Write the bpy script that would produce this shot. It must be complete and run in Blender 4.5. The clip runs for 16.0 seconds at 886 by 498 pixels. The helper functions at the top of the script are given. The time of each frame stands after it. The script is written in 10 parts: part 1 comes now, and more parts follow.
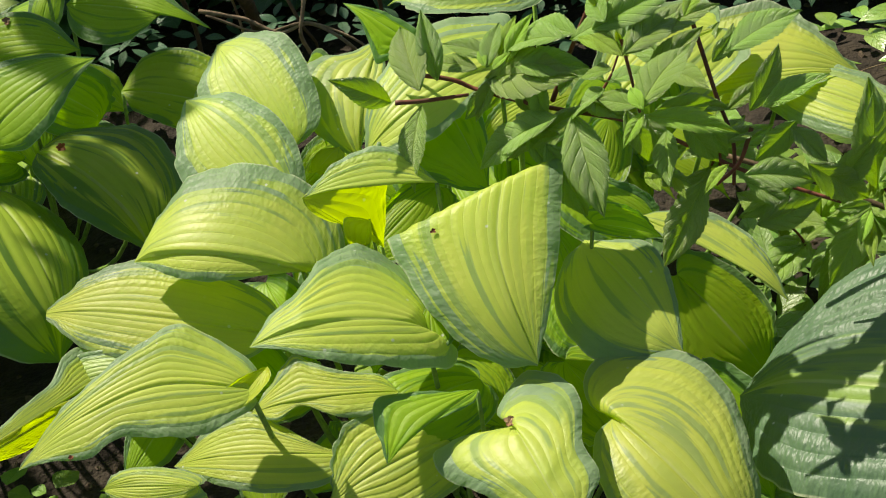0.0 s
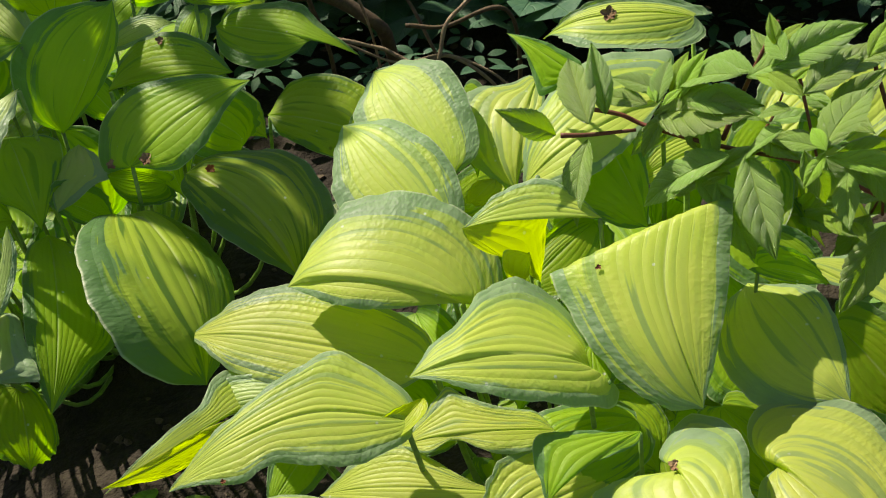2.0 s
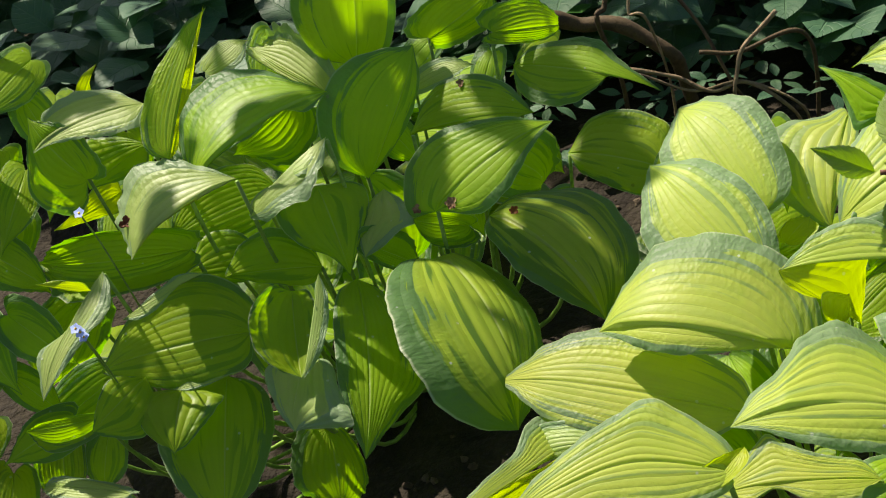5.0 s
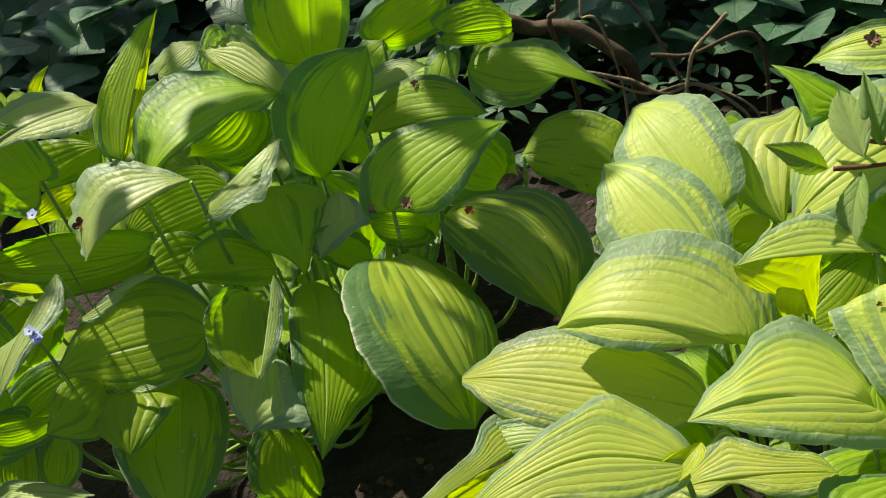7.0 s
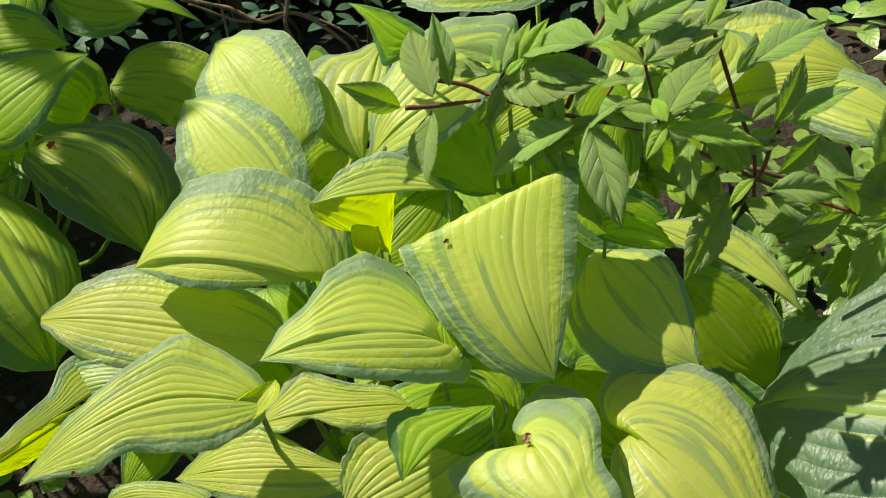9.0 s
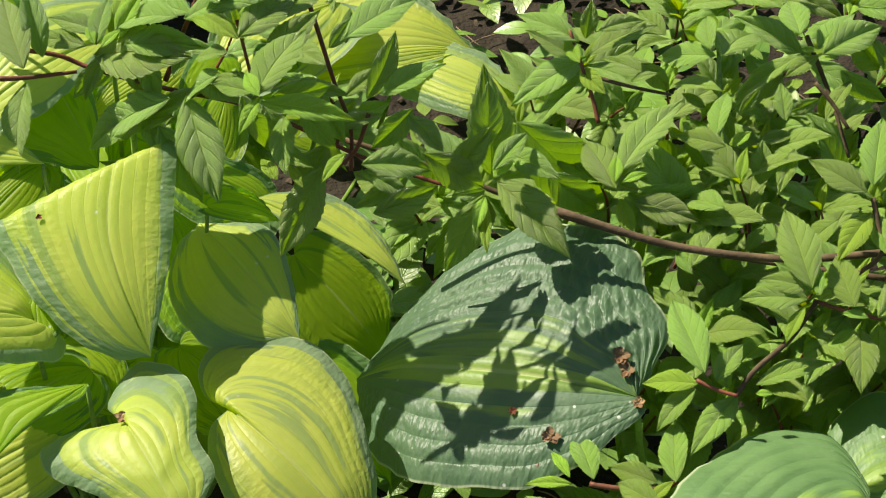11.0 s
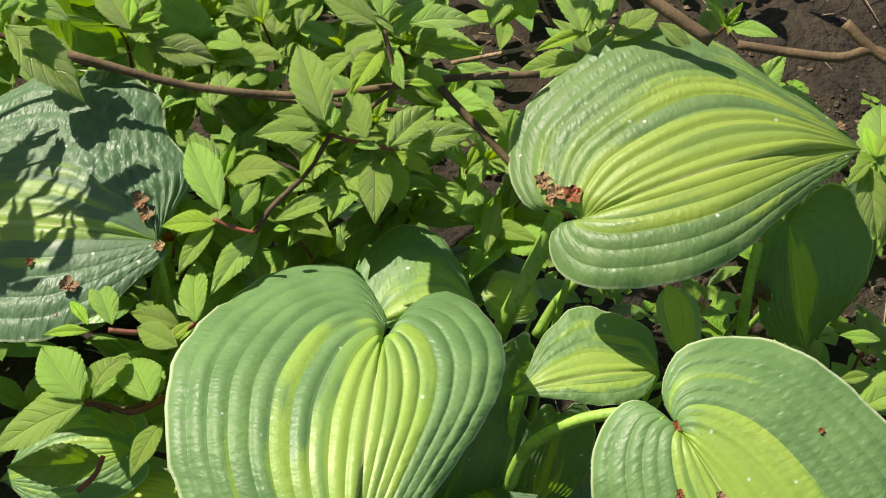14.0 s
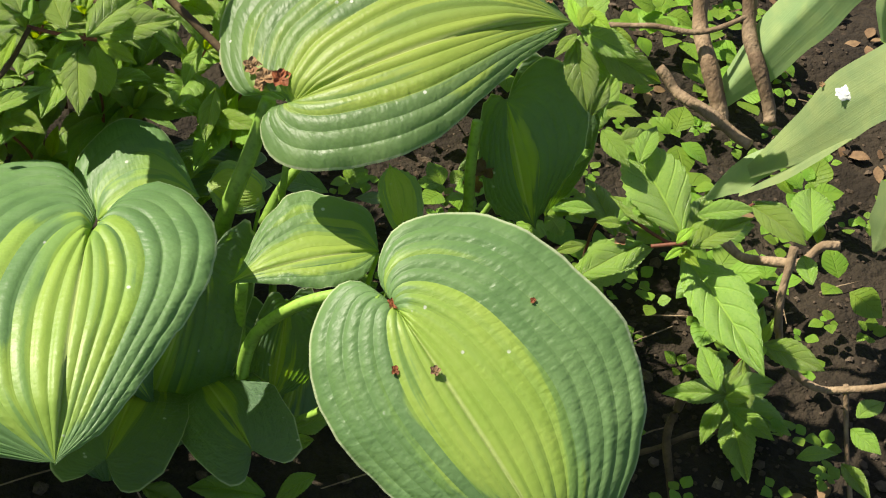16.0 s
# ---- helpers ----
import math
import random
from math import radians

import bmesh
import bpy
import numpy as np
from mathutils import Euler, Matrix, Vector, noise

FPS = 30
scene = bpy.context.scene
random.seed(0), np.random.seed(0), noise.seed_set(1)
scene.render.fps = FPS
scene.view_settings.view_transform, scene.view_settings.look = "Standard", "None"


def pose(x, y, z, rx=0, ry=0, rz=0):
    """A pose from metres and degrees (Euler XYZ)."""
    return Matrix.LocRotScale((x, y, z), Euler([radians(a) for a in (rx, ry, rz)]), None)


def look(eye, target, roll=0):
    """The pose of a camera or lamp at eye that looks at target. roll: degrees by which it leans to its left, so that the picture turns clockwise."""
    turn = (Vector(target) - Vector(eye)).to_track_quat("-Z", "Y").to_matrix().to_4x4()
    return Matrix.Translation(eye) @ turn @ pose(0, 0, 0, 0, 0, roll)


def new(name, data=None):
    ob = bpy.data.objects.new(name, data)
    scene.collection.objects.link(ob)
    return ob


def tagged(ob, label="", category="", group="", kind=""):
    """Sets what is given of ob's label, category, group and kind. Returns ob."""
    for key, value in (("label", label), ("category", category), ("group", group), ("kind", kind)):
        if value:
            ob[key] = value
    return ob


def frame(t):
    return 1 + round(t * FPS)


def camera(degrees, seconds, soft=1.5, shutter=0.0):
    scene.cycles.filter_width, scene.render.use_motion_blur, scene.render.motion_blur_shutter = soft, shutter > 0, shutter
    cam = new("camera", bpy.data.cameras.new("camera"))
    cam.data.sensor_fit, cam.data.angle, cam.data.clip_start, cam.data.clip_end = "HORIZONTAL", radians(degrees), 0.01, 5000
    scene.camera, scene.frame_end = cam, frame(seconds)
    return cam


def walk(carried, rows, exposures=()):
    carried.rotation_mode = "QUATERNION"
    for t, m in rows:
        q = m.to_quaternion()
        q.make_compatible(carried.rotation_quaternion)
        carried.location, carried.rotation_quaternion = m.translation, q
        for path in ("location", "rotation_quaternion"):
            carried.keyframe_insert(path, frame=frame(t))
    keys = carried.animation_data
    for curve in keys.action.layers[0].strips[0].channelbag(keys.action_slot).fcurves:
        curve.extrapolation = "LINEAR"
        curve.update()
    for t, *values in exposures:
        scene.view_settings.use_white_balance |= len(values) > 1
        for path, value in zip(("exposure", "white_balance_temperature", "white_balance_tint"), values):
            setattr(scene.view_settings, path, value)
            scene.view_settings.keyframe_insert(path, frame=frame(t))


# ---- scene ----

# ---------- camera ----------
def view(x, y, z, yaw, pitch, roll):
    """A camera pose from a place and yaw (to the left of +y), pitch (up) and roll in degrees."""
    return pose(x, y, z, 90 + pitch, 0, yaw) @ pose(0, 0, 0, 0, 0, roll)


PATH = [
    (0.00, view(0.0003, -0.0022, 1.2505, 6.174, -37.379, -10.086)),
    (0.50, view(-0.0220, -0.0060, 1.2488, 5.961, -36.874, -9.349)),
    (1.00, view(-0.0539, 0.0017, 1.2333, 6.214, -36.373, -8.898)),
    (1.50, view(-0.0549, 0.0008, 1.2395, 7.857, -36.079, -9.292)),
    (2.00, view(-0.0756, 0.0124, 1.2390, 8.943, -35.561, -9.373)),
    (2.50, view(-0.0806, 0.0183, 1.2453, 10.933, -35.075, -10.523)),
    (3.00, view(-0.1050, 0.0151, 1.2502, 12.236, -34.550, -11.376)),
    (3.50, view(-0.1157, 0.0283, 1.2539, 14.311, -34.269, -13.021)),
    (4.00, view(-0.1125, 0.0340, 1.2595, 16.420, -34.000, -14.696)),
    (4.50, view(-0.1099, 0.0380, 1.2616, 18.081, -33.629, -15.678)),
    (5.10, view(-0.1112, 0.0382, 1.2630, 19.852, -33.165, -16.755)),
    (5.70, view(-0.1157, 0.0352, 1.2636, 20.808, -32.800, -17.402)),
    (6.30, view(-0.1195, 0.0317, 1.2619, 20.401, -32.736, -17.280)),
    (6.70, view(-0.1197, 0.0301, 1.2586, 19.100, -32.963, -16.602)),
    (7.00, view(-0.1178, 0.0298, 1.2546, 17.467, -33.317, -15.708)),
    (7.50, view(-0.1079, 0.0305, 1.2391, 14.233, -34.055, -13.917)),
    (8.00, view(-0.0963, 0.0353, 1.2524, 10.750, -35.925, -12.598)),
    (8.50, view(-0.0733, 0.0426, 1.2612, 7.218, -37.508, -10.433)),
    (9.10, view(-0.0547, 0.0458, 1.2646, 3.176, -38.947, -7.870)),
    (9.75, view(-0.0288, 0.0474, 1.2650, -1.010, -39.746, -5.144)),
    (10.40, view(-0.0046, 0.0476, 1.2640, -5.392, -40.197, -2.431)),
    (11.00, view(0.0095, 0.0471, 1.2635, -9.965, -40.695, 0.098)),
    (11.50, view(0.0227, 0.0461, 1.2640, -14.078, -41.245, 2.225)),
    (12.00, view(0.0353, 0.0459, 1.2601, -17.816, -41.967, 4.163)),
    (12.50, view(0.0480, 0.0388, 1.2544, -20.609, -42.593, 5.621)),
    (13.00, view(0.0665, 0.0293, 1.2468, -22.953, -43.001, 7.046)),
    (13.50, view(0.0858, 0.0208, 1.2365, -24.930, -43.430, 8.123)),
    (14.00, view(0.1077, 0.0097, 1.2293, -26.203, -43.639, 8.411)),
    (14.50, view(0.1283, -0.0043, 1.2251, -27.433, -44.124, 8.500)),
    (15.00, view(0.1475, -0.0143, 1.2218, -28.982, -45.181, 8.697)),
    (15.50, view(0.1686, -0.0352, 1.2127, -31.037, -45.373, 9.497)),
    (16.00, view(0.2011, -0.0450, 1.2212, -33.737, -45.613, 10.948)),
]

cam = camera(29.29, 16.0, 1.15)
walk(cam, PATH, ((0.0, 0.92, 7150, 8), (4.0, 0.96, 7250, 9), (9.0, 0.96, 7150, 8), (11.0, 1.00, 7150, 8), (13.0, 1.08, 7150, 8), (16.0, 1.08, 7100, 9)))

# ---------- light ----------
SUN_EL, SUN_AZ = 50.0, -46.0  # elevation; azimuth clockwise from +y
scene.view_settings.exposure = 0.90
world = bpy.data.worlds.new("sky")
scene.world = world
world.use_nodes = True
wn = world.node_tree
sky = wn.nodes.new("ShaderNodeTexSky")
sky.sky_type, sky.sun_disc = "NISHITA", False
sky.sun_elevation, sky.sun_rotation = radians(SUN_EL), radians(SUN_AZ)
wn.nodes["Background"].inputs["Strength"].default_value = 0.060
wn.links.new(sky.outputs[0], wn.nodes["Background"].inputs["Color"])
sun_data = bpy.data.lights.new("sun", "SUN")
sun_data.energy, sun_data.angle, sun_data.color = 4.8, radians(0.6), (1.0, 0.95, 0.86)
sun = new("sun", sun_data)
sun_dir = Vector((math.sin(radians(SUN_AZ)) * math.cos(radians(SUN_EL)), math.cos(radians(SUN_AZ)) * math.cos(radians(SUN_EL)), math.sin(radians(SUN_EL))))
sun.matrix_world = look(sun_dir * 20, (0, 0, 0))


# ---------- materials ----------
class Nodes:
    """A short hand for building node trees."""

    def __init__(self, name):
        self.mat = bpy.data.materials.new(name)
        self.mat.use_nodes = True
        self.tree = self.mat.node_tree
        self.tree.nodes.clear()
        self.out = self.tree.nodes.new("ShaderNodeOutputMaterial")

    def add(self, kind, ins=None, uv_map=""):
        n = self.tree.nodes.new("ShaderNode" + kind)
        if uv_map:
            n.uv_map = uv_map
        for k, v in (ins or {}).items():
            self.put(n.inputs[k], v)
        return n

    def put(self, socket, v):
        if isinstance(v, bpy.types.NodeSocket):
            self.tree.links.new(v, socket)
        else:
            socket.default_value = v

    def math(self, op, a, b=0.0, clamp=False):
        n = self.tree.nodes.new("ShaderNodeMath")
        n.operation, n.use_clamp = op, clamp
        self.put(n.inputs[0], a)
        self.put(n.inputs[1], b)
        return n.outputs[0]

    def mix(self, fac, a, b):
        n = self.tree.nodes.new("ShaderNodeMix")
        n.data_type = "RGBA"
        self.put(n.inputs[0], fac)
        self.put(n.inputs[6], a)
        self.put(n.inputs[7], b)
        return n.outputs[2]

    def ramp(self, v, lo, hi, a=0.0, b=1.0):
        n = self.tree.nodes.new("ShaderNodeMapRange")
        n.interpolation_type = "SMOOTHSTEP"
        for k, x in zip(("Value", "From Min", "From Max", "To Min", "To Max"), (v, lo, hi, a, b)):
            self.put(n.inputs[k], x)
        return n.outputs[0]

    def noise(self, vec, scale, detail=3.0, rough=0.55):
        return self.add("TexNoise", {"Vector": vec, "Scale": scale, "Detail": detail, "Roughness": rough}).outputs["Fac"]


def rgb(r, g, b):
    return (r, g, b, 1.0)


def leaf_material(name, centre, streak, margin, glow, width, ragged=0.5, soft=0.02, gloss=0.42, patch=0.62, clear=0.52, seersucker=0.5, stripes=0.3, shine=0.35, depth=1.0):
    """A variegated leaf: a pale centre with streaks along the veins, a ragged blue-green margin, light that comes through the blade."""
    m = Nodes(name)
    sep = m.add("SeparateXYZ", {0: m.add("UVMap", uv_map="leaf").outputs[0]})
    u, v = sep.outputs[0], m.math("MULTIPLY", m.math("SUBTRACT", sep.outputs[1], 0.5), 2.0)
    av = m.math("ABSOLUTE", v)
    rib = m.add("SeparateXYZ", {0: m.add("UVMap", uv_map="rib").outputs[0]})
    run, lane = rib.outputs[0], rib.outputs[1]
    rnd = m.add("ObjectInfo").outputs["Random"]
    shift = m.math("MULTIPLY", rnd, 37.0)
    place = m.add("TexCoord").outputs["Object"]

    def grain(a, b, z, detail=3.0):
        return m.noise(m.add("CombineXYZ", {0: m.math("MULTIPLY", u, a), 1: b, 2: m.math("ADD", shift, z)}).outputs[0], 1.0, detail)

    n1, n2 = grain(2.6, m.math("MULTIPLY", lane, 1.3), 0.0, 4.0), grain(1.2, m.math("MULTIPLY", lane, 0.75), 5.0)
    n3, n4 = m.noise(place, 24.0, 3.0), m.noise(place, 260.0, 2.0)
    panel = m.math("FLOOR", m.math("ADD", lane, 20.0))
    # the colours end at another place in each stripe between two veins
    edge = m.math("ADD", av, m.math("MULTIPLY", m.math("SUBTRACT", n1, 0.5), ragged))
    edge = m.math("ADD", edge, m.math("MULTIPLY", m.math("SUBTRACT", grain(1.7, m.math("MULTIPLY", panel, 3.31), 3.0, 2.0), 0.5), stripes * 2.0))
    edge = m.math("ADD", edge, m.math("MULTIPLY", m.math("SUBTRACT", grain(2.5, m.math("MULTIPLY", v, 1.6), 11.0, 2.0), 0.5), 0.45))
    edge = m.math("ADD", edge, m.ramp(rnd, 0.0, 1.0, -0.06, 0.07))
    edge = m.math("ADD", edge, m.math("MULTIPLY", m.ramp(u, 0.84, 1.0), 0.30))
    rim = m.ramp(edge, width - soft, width + soft)
    halo = m.ramp(edge, width - 0.22, width - 0.02)
    band = m.math("MULTIPLY", m.ramp(n2, patch - 0.025, patch + 0.035), m.ramp(av, 0.05, 0.3))
    base = m.mix(m.ramp(n3, 0.3, 0.7), centre, tuple(c * k for c, k in zip(centre, (0.86, 0.93, 0.80, 1))))
    base = m.mix(m.math("MULTIPLY", m.ramp(grain(1.0, m.math("MULTIPLY", lane, 2.2), 23.0), 0.42, 0.62), 0.22), base, streak)
    base = m.mix(m.math("MULTIPLY", band, 0.85), base, streak)
    base = m.mix(m.math("MULTIPLY", halo, m.math("MULTIPLY", n2, 0.9)), base, streak)
    green = m.mix(m.ramp(n3, 0.3, 0.72), margin, tuple(c * k for c, k in zip(margin, (1.3, 1.22, 1.2, 1))))
    base = m.mix(rim, base, green)
    base = m.mix(m.math("MULTIPLY", m.ramp(av, 0.978, 0.992), 0.75), base, rgb(0.56, 0.62, 0.40))
    base = m.mix(m.math("MULTIPLY", m.ramp(av, 0.03, 0.012), 0.5), base, rgb(0.55, 0.60, 0.26))
    hollow = m.math("ABSOLUTE", m.math("SUBTRACT", m.math("FRACT", lane), 0.5))
    tint = m.add("HueSaturation", {"Color": base, "Hue": m.math("ADD", 0.5, m.math("MULTIPLY", m.math("SUBTRACT", rnd, 0.5), 0.018)), "Saturation": 1.0, "Value": m.ramp(rnd, 0.0, 1.0, 0.90, 1.08)}).outputs[0]
    # dried drops, specks of dust and small brown nicks
    cell = m.add("TexVoronoi", {"Vector": place, "Scale": 95.0, "Randomness": 1.0})
    lucky = m.add("SeparateXYZ", {0: cell.outputs["Color"]}).outputs[0]
    speck = m.math("MULTIPLY", m.ramp(cell.outputs["Distance"], 0.17, 0.10), m.ramp(lucky, 0.80, 0.82))
    speck = m.math("MULTIPLY", speck, m.ramp(n3, 0.50, 0.57))
    cell2 = m.add("TexVoronoi", {"Vector": place, "Scale": 26.0, "Randomness": 1.0})
    lucky2 = m.add("SeparateXYZ", {0: cell2.outputs["Color"]}).outputs[1]
    nick = m.math("MULTIPLY", m.ramp(cell2.outputs["Distance"], 0.06, 0.04), m.ramp(lucky2, 0.94, 0.95))
    col = m.mix(m.math("MULTIPLY", speck, 0.8), tint, rgb(0.75, 0.78, 0.68))
    col = m.mix(nick, col, rgb(0.09, 0.045, 0.015))
    glowing = m.mix(rim, glow, tuple(c * k for c, k in zip(glow, (0.45, 0.62, 0.8, 1))))
    glowing = m.mix(m.math("MULTIPLY", band, 0.7), glowing, tuple(c * k for c, k in zip(glow, (0.5, 0.7, 0.7, 1))))
    # relief: puckers between the veins, sharper towards the rim, and fine skin
    quilt = m.noise(m.add("CombineXYZ", {0: m.math("MULTIPLY", run, 30.0), 1: m.math("MULTIPLY", lane, 1.3), 2: shift}).outputs[0], 1.0, 1.5)
    crease = m.ramp(hollow, 0.5, 0.42)
    high = m.math("MULTIPLY", quilt, m.ramp(av, 0.30 / depth, 0.95 / depth, 0.08, seersucker))
    high = m.math("ADD", high, m.math("ADD", m.math("MULTIPLY", n4, 0.06), m.math("MULTIPLY", crease, 0.03)))
    bump = m.add("Bump", {"Height": high, "Strength": 0.8, "Distance": 0.004 * depth})
    front = m.add("BsdfPrincipled", {"Base Color": col, "Roughness": m.ramp(n3, 0.2, 0.8, gloss - 0.05, gloss + 0.12), "Specular IOR Level": shine, "Normal": bump.outputs[0]})
    back = m.add("BsdfTranslucent", {"Color": glowing, "Normal": bump.outputs[0]})
    both = m.add("MixShader", {0: clear, 1: front.outputs[0], 2: back.outputs[0]})
    m.tree.links.new(both.outputs[0], m.out.inputs[0])
    return m.mat


def plain_leaf(name, colour, glow, gloss=0.38, vein=1.0, through_light=0.38, parallel=False, sheen=0.4):
    """A green leaf with a pale midrib, side veins and a slightly quilted skin."""
    m = Nodes(name)
    uv = m.add("UVMap", uv_map="leaf").outputs[0]
    sep = m.add("SeparateXYZ", {0: uv})
    u, v = sep.outputs[0], m.math("MULTIPLY", m.math("SUBTRACT", sep.outputs[1], 0.5), 2.0)
    av = m.math("ABSOLUTE", v)
    rnd = m.add("ObjectInfo").outputs["Random"]
    isl = m.add("NewGeometry").outputs["Random Per Island"]
    vary = m.math("FRACT", m.math("ADD", rnd, isl))
    place = m.add("TexCoord").outputs["Object"]
    n3, n4 = m.noise(place, 60.0, 3.0), m.noise(place, 420.0, 2.0)
    slant = m.math("SUBTRACT", m.math("MULTIPLY", u, 6.5), m.math("MULTIPLY", av, 1.5))
    side = m.ramp(m.math("ABSOLUTE", m.math("SUBTRACT", m.math("FRACT", m.math("ADD", slant, 0.5)), 0.5)), 0.0, 0.10)
    mid = m.ramp(av, 0.02, 0.06)
    lines = m.math("MULTIPLY", m.math("ADD", m.math("MULTIPLY", side, 0.5), 0.5), mid)
    if parallel:
        lines = m.noise(m.add("CombineXYZ", {0: m.math("MULTIPLY", u, 1.5), 1: m.math("MULTIPLY", v, 22.0), 2: 0.0}).outputs[0], 1.0, 2.0)
    base = m.mix(m.ramp(n3, 0.3, 0.7), colour, tuple(c * k for c, k in zip(colour, (1.35, 1.2, 1.1, 1))))
    base = m.mix(m.math("MULTIPLY", m.math("SUBTRACT", 1.0, lines), vein * 0.5), base, tuple(min(1, c * k) for c, k in zip(colour, (2.2, 1.8, 1.6, 1))))
    base = m.add("HueSaturation", {"Color": base, "Hue": m.ramp(vary, 0, 1, 0.49, 0.512), "Saturation": 1.0, "Value": m.ramp(vary, 0.0, 1.0, 0.80, 1.15)}).outputs[0]
    high = m.math("ADD", m.math("MULTIPLY", lines, 0.6), m.math("MULTIPLY", n4, 0.25))
    bump = m.add("Bump", {"Height": high, "Strength": 0.2 if parallel else 0.8, "Distance": 0.003})
    front = m.add("BsdfPrincipled", {"Base Color": base, "Roughness": m.ramp(n3, 0.2, 0.8, gloss - 0.08, gloss + 0.06), "Specular IOR Level": sheen, "Normal": bump.outputs[0]})
    back = m.add("BsdfTranslucent", {"Color": glow, "Normal": bump.outputs[0]})
    both = m.add("MixShader", {0: through_light, 1: front.outputs[0], 2: back.outputs[0]})
    m.tree.links.new(both.outputs[0], m.out.inputs[0])
    return m.mat


def rough_material(name, a, b, scale, rough=0.85, bump=0.6, dist=0.004, stretch=(1, 1, 1), spec=0.25):
    """Bark, soil, withered petals: two colours in two grains, with relief."""
    m = Nodes(name)
    place = m.add("TexCoord").outputs["Object"]
    vec = m.add("Mapping", {"Vector": place, "Scale": stretch}).outputs[0]
    n1, n2 = m.noise(vec, scale, 5.0, 0.65), m.noise(vec, scale * 7.0, 3.0)
    rnd = m.add("ObjectInfo").outputs["Random"]
    base = m.mix(m.ramp(n1, 0.35, 0.68), a, b)
    base = m.mix(m.math("MULTIPLY", m.ramp(n2, 0.45, 0.7), 0.5), base, tuple(c * 0.45 for c in a[:3]) + (1.0,))
    base = m.add("HueSaturation", {"Color": base, "Hue": 0.5, "Saturation": 1.0, "Value": m.ramp(rnd, 0, 1, 0.8, 1.2)}).outputs[0]
    high = m.math("ADD", n1, m.math("MULTIPLY", n2, 0.4))
    bmp = m.add("Bump", {"Height": high, "Strength": bump, "Distance": dist})
    front = m.add("BsdfPrincipled", {"Base Color": base, "Roughness": rough, "Specular IOR Level": spec, "Normal": bmp.outputs[0]})
    m.tree.links.new(front.outputs[0], m.out.inputs[0])
    return m.mat


GOLD = leaf_material("gold_leaf", rgb(0.63, 0.70, 0.135), rgb(0.30, 0.42, 0.14), rgb(0.23, 0.34, 0.19), rgb(0.52, 0.68, 0.003), 0.82, 0.6, patch=0.575, clear=0.57, shine=0.28)
# shaded leaves of the gold clump use it too, with the shade in the colour
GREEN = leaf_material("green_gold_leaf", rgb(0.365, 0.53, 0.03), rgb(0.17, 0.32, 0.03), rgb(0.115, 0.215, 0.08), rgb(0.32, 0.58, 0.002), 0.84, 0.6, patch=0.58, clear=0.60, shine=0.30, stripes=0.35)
BLUE = leaf_material("blue_green_leaf", rgb(0.325, 0.44, 0.09), rgb(0.17, 0.295, 0.085), rgb(0.125, 0.225, 0.085), rgb(0.36, 0.54, 0.008), 0.52, 0.6, soft=0.06, patch=0.53, gloss=0.42, clear=0.45, seersucker=0.28, stripes=0.85, depth=1.5)
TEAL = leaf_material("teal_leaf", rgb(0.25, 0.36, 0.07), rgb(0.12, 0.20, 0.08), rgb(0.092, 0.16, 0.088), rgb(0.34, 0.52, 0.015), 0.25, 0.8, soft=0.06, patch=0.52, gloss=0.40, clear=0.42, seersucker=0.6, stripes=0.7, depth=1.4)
# mostly backlit leaf parts; their yellow glow is put into colour as well
LIME = leaf_material("lime_leaf", rgb(0.55, 0.62, 0.04), rgb(0.42, 0.54, 0.04), rgb(0.40, 0.52, 0.05), rgb(0.50, 0.65, 0.004), 0.97, 0.15, stripes=0.05, clear=0.6)
# mostly sunlit leaves and rims: their brightness and waxy sheen are put into colour
PALE = leaf_material("pale_leaf", rgb(0.44, 0.53, 0.17), rgb(0.27, 0.39, 0.12), rgb(0.26, 0.37, 0.20), rgb(0.48, 0.64, 0.03), 0.75, 0.5)
STRIPED = leaf_material("striped_leaf", rgb(0.43, 0.54, 0.06), rgb(0.075, 0.17, 0.03), rgb(0.10, 0.20, 0.07), rgb(0.36, 0.58, 0.003), 0.76, 0.7, patch=0.52, clear=0.54, shine=0.32, stripes=0.5)
SHRUB = plain_leaf("shrub_leaf", rgb(0.165, 0.29, 0.045), rgb(0.31, 0.55, 0.005), gloss=0.34, through_light=0.30, sheen=0.85)
# a darker copy of the shrub leaf: shade from above is put into its colour
UNDER_SHADED = plain_leaf("shaded_undergrowth_leaf", rgb(0.12, 0.225, 0.05), rgb(0.28, 0.50, 0.006), gloss=0.34, through_light=0.32)
YOUNG = plain_leaf("young_shrub_leaf", rgb(0.23, 0.41, 0.05), rgb(0.52, 0.68, 0.005), gloss=0.37, through_light=0.32)
HERB = plain_leaf("herb_leaf", rgb(0.14, 0.27, 0.03), rgb(0.3, 0.55, 0.01), 0.5, vein=0.3)
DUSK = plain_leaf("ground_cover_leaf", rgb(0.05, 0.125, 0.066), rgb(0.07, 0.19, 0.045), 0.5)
BLADE = plain_leaf("iris_leaf", rgb(0.235, 0.34, 0.155), rgb(0.3, 0.5, 0.08), 0.5, vein=0.14, parallel=True)
STALK = rough_material("green_stalk", rgb(0.15, 0.27, 0.04), rgb(0.22, 0.36, 0.06), 30, 0.5, 0.2, 0.002, spec=0.5)
RED_STEM = rough_material("red_stem", rgb(0.20, 0.06, 0.035), rgb(0.12, 0.055, 0.03), 60, 0.55, 0.3, 0.001)
TWIG = rough_material("twig_bark", rgb(0.115, 0.078, 0.042), rgb(0.06, 0.040, 0.022), 45, 0.8, 0.7, 0.002)
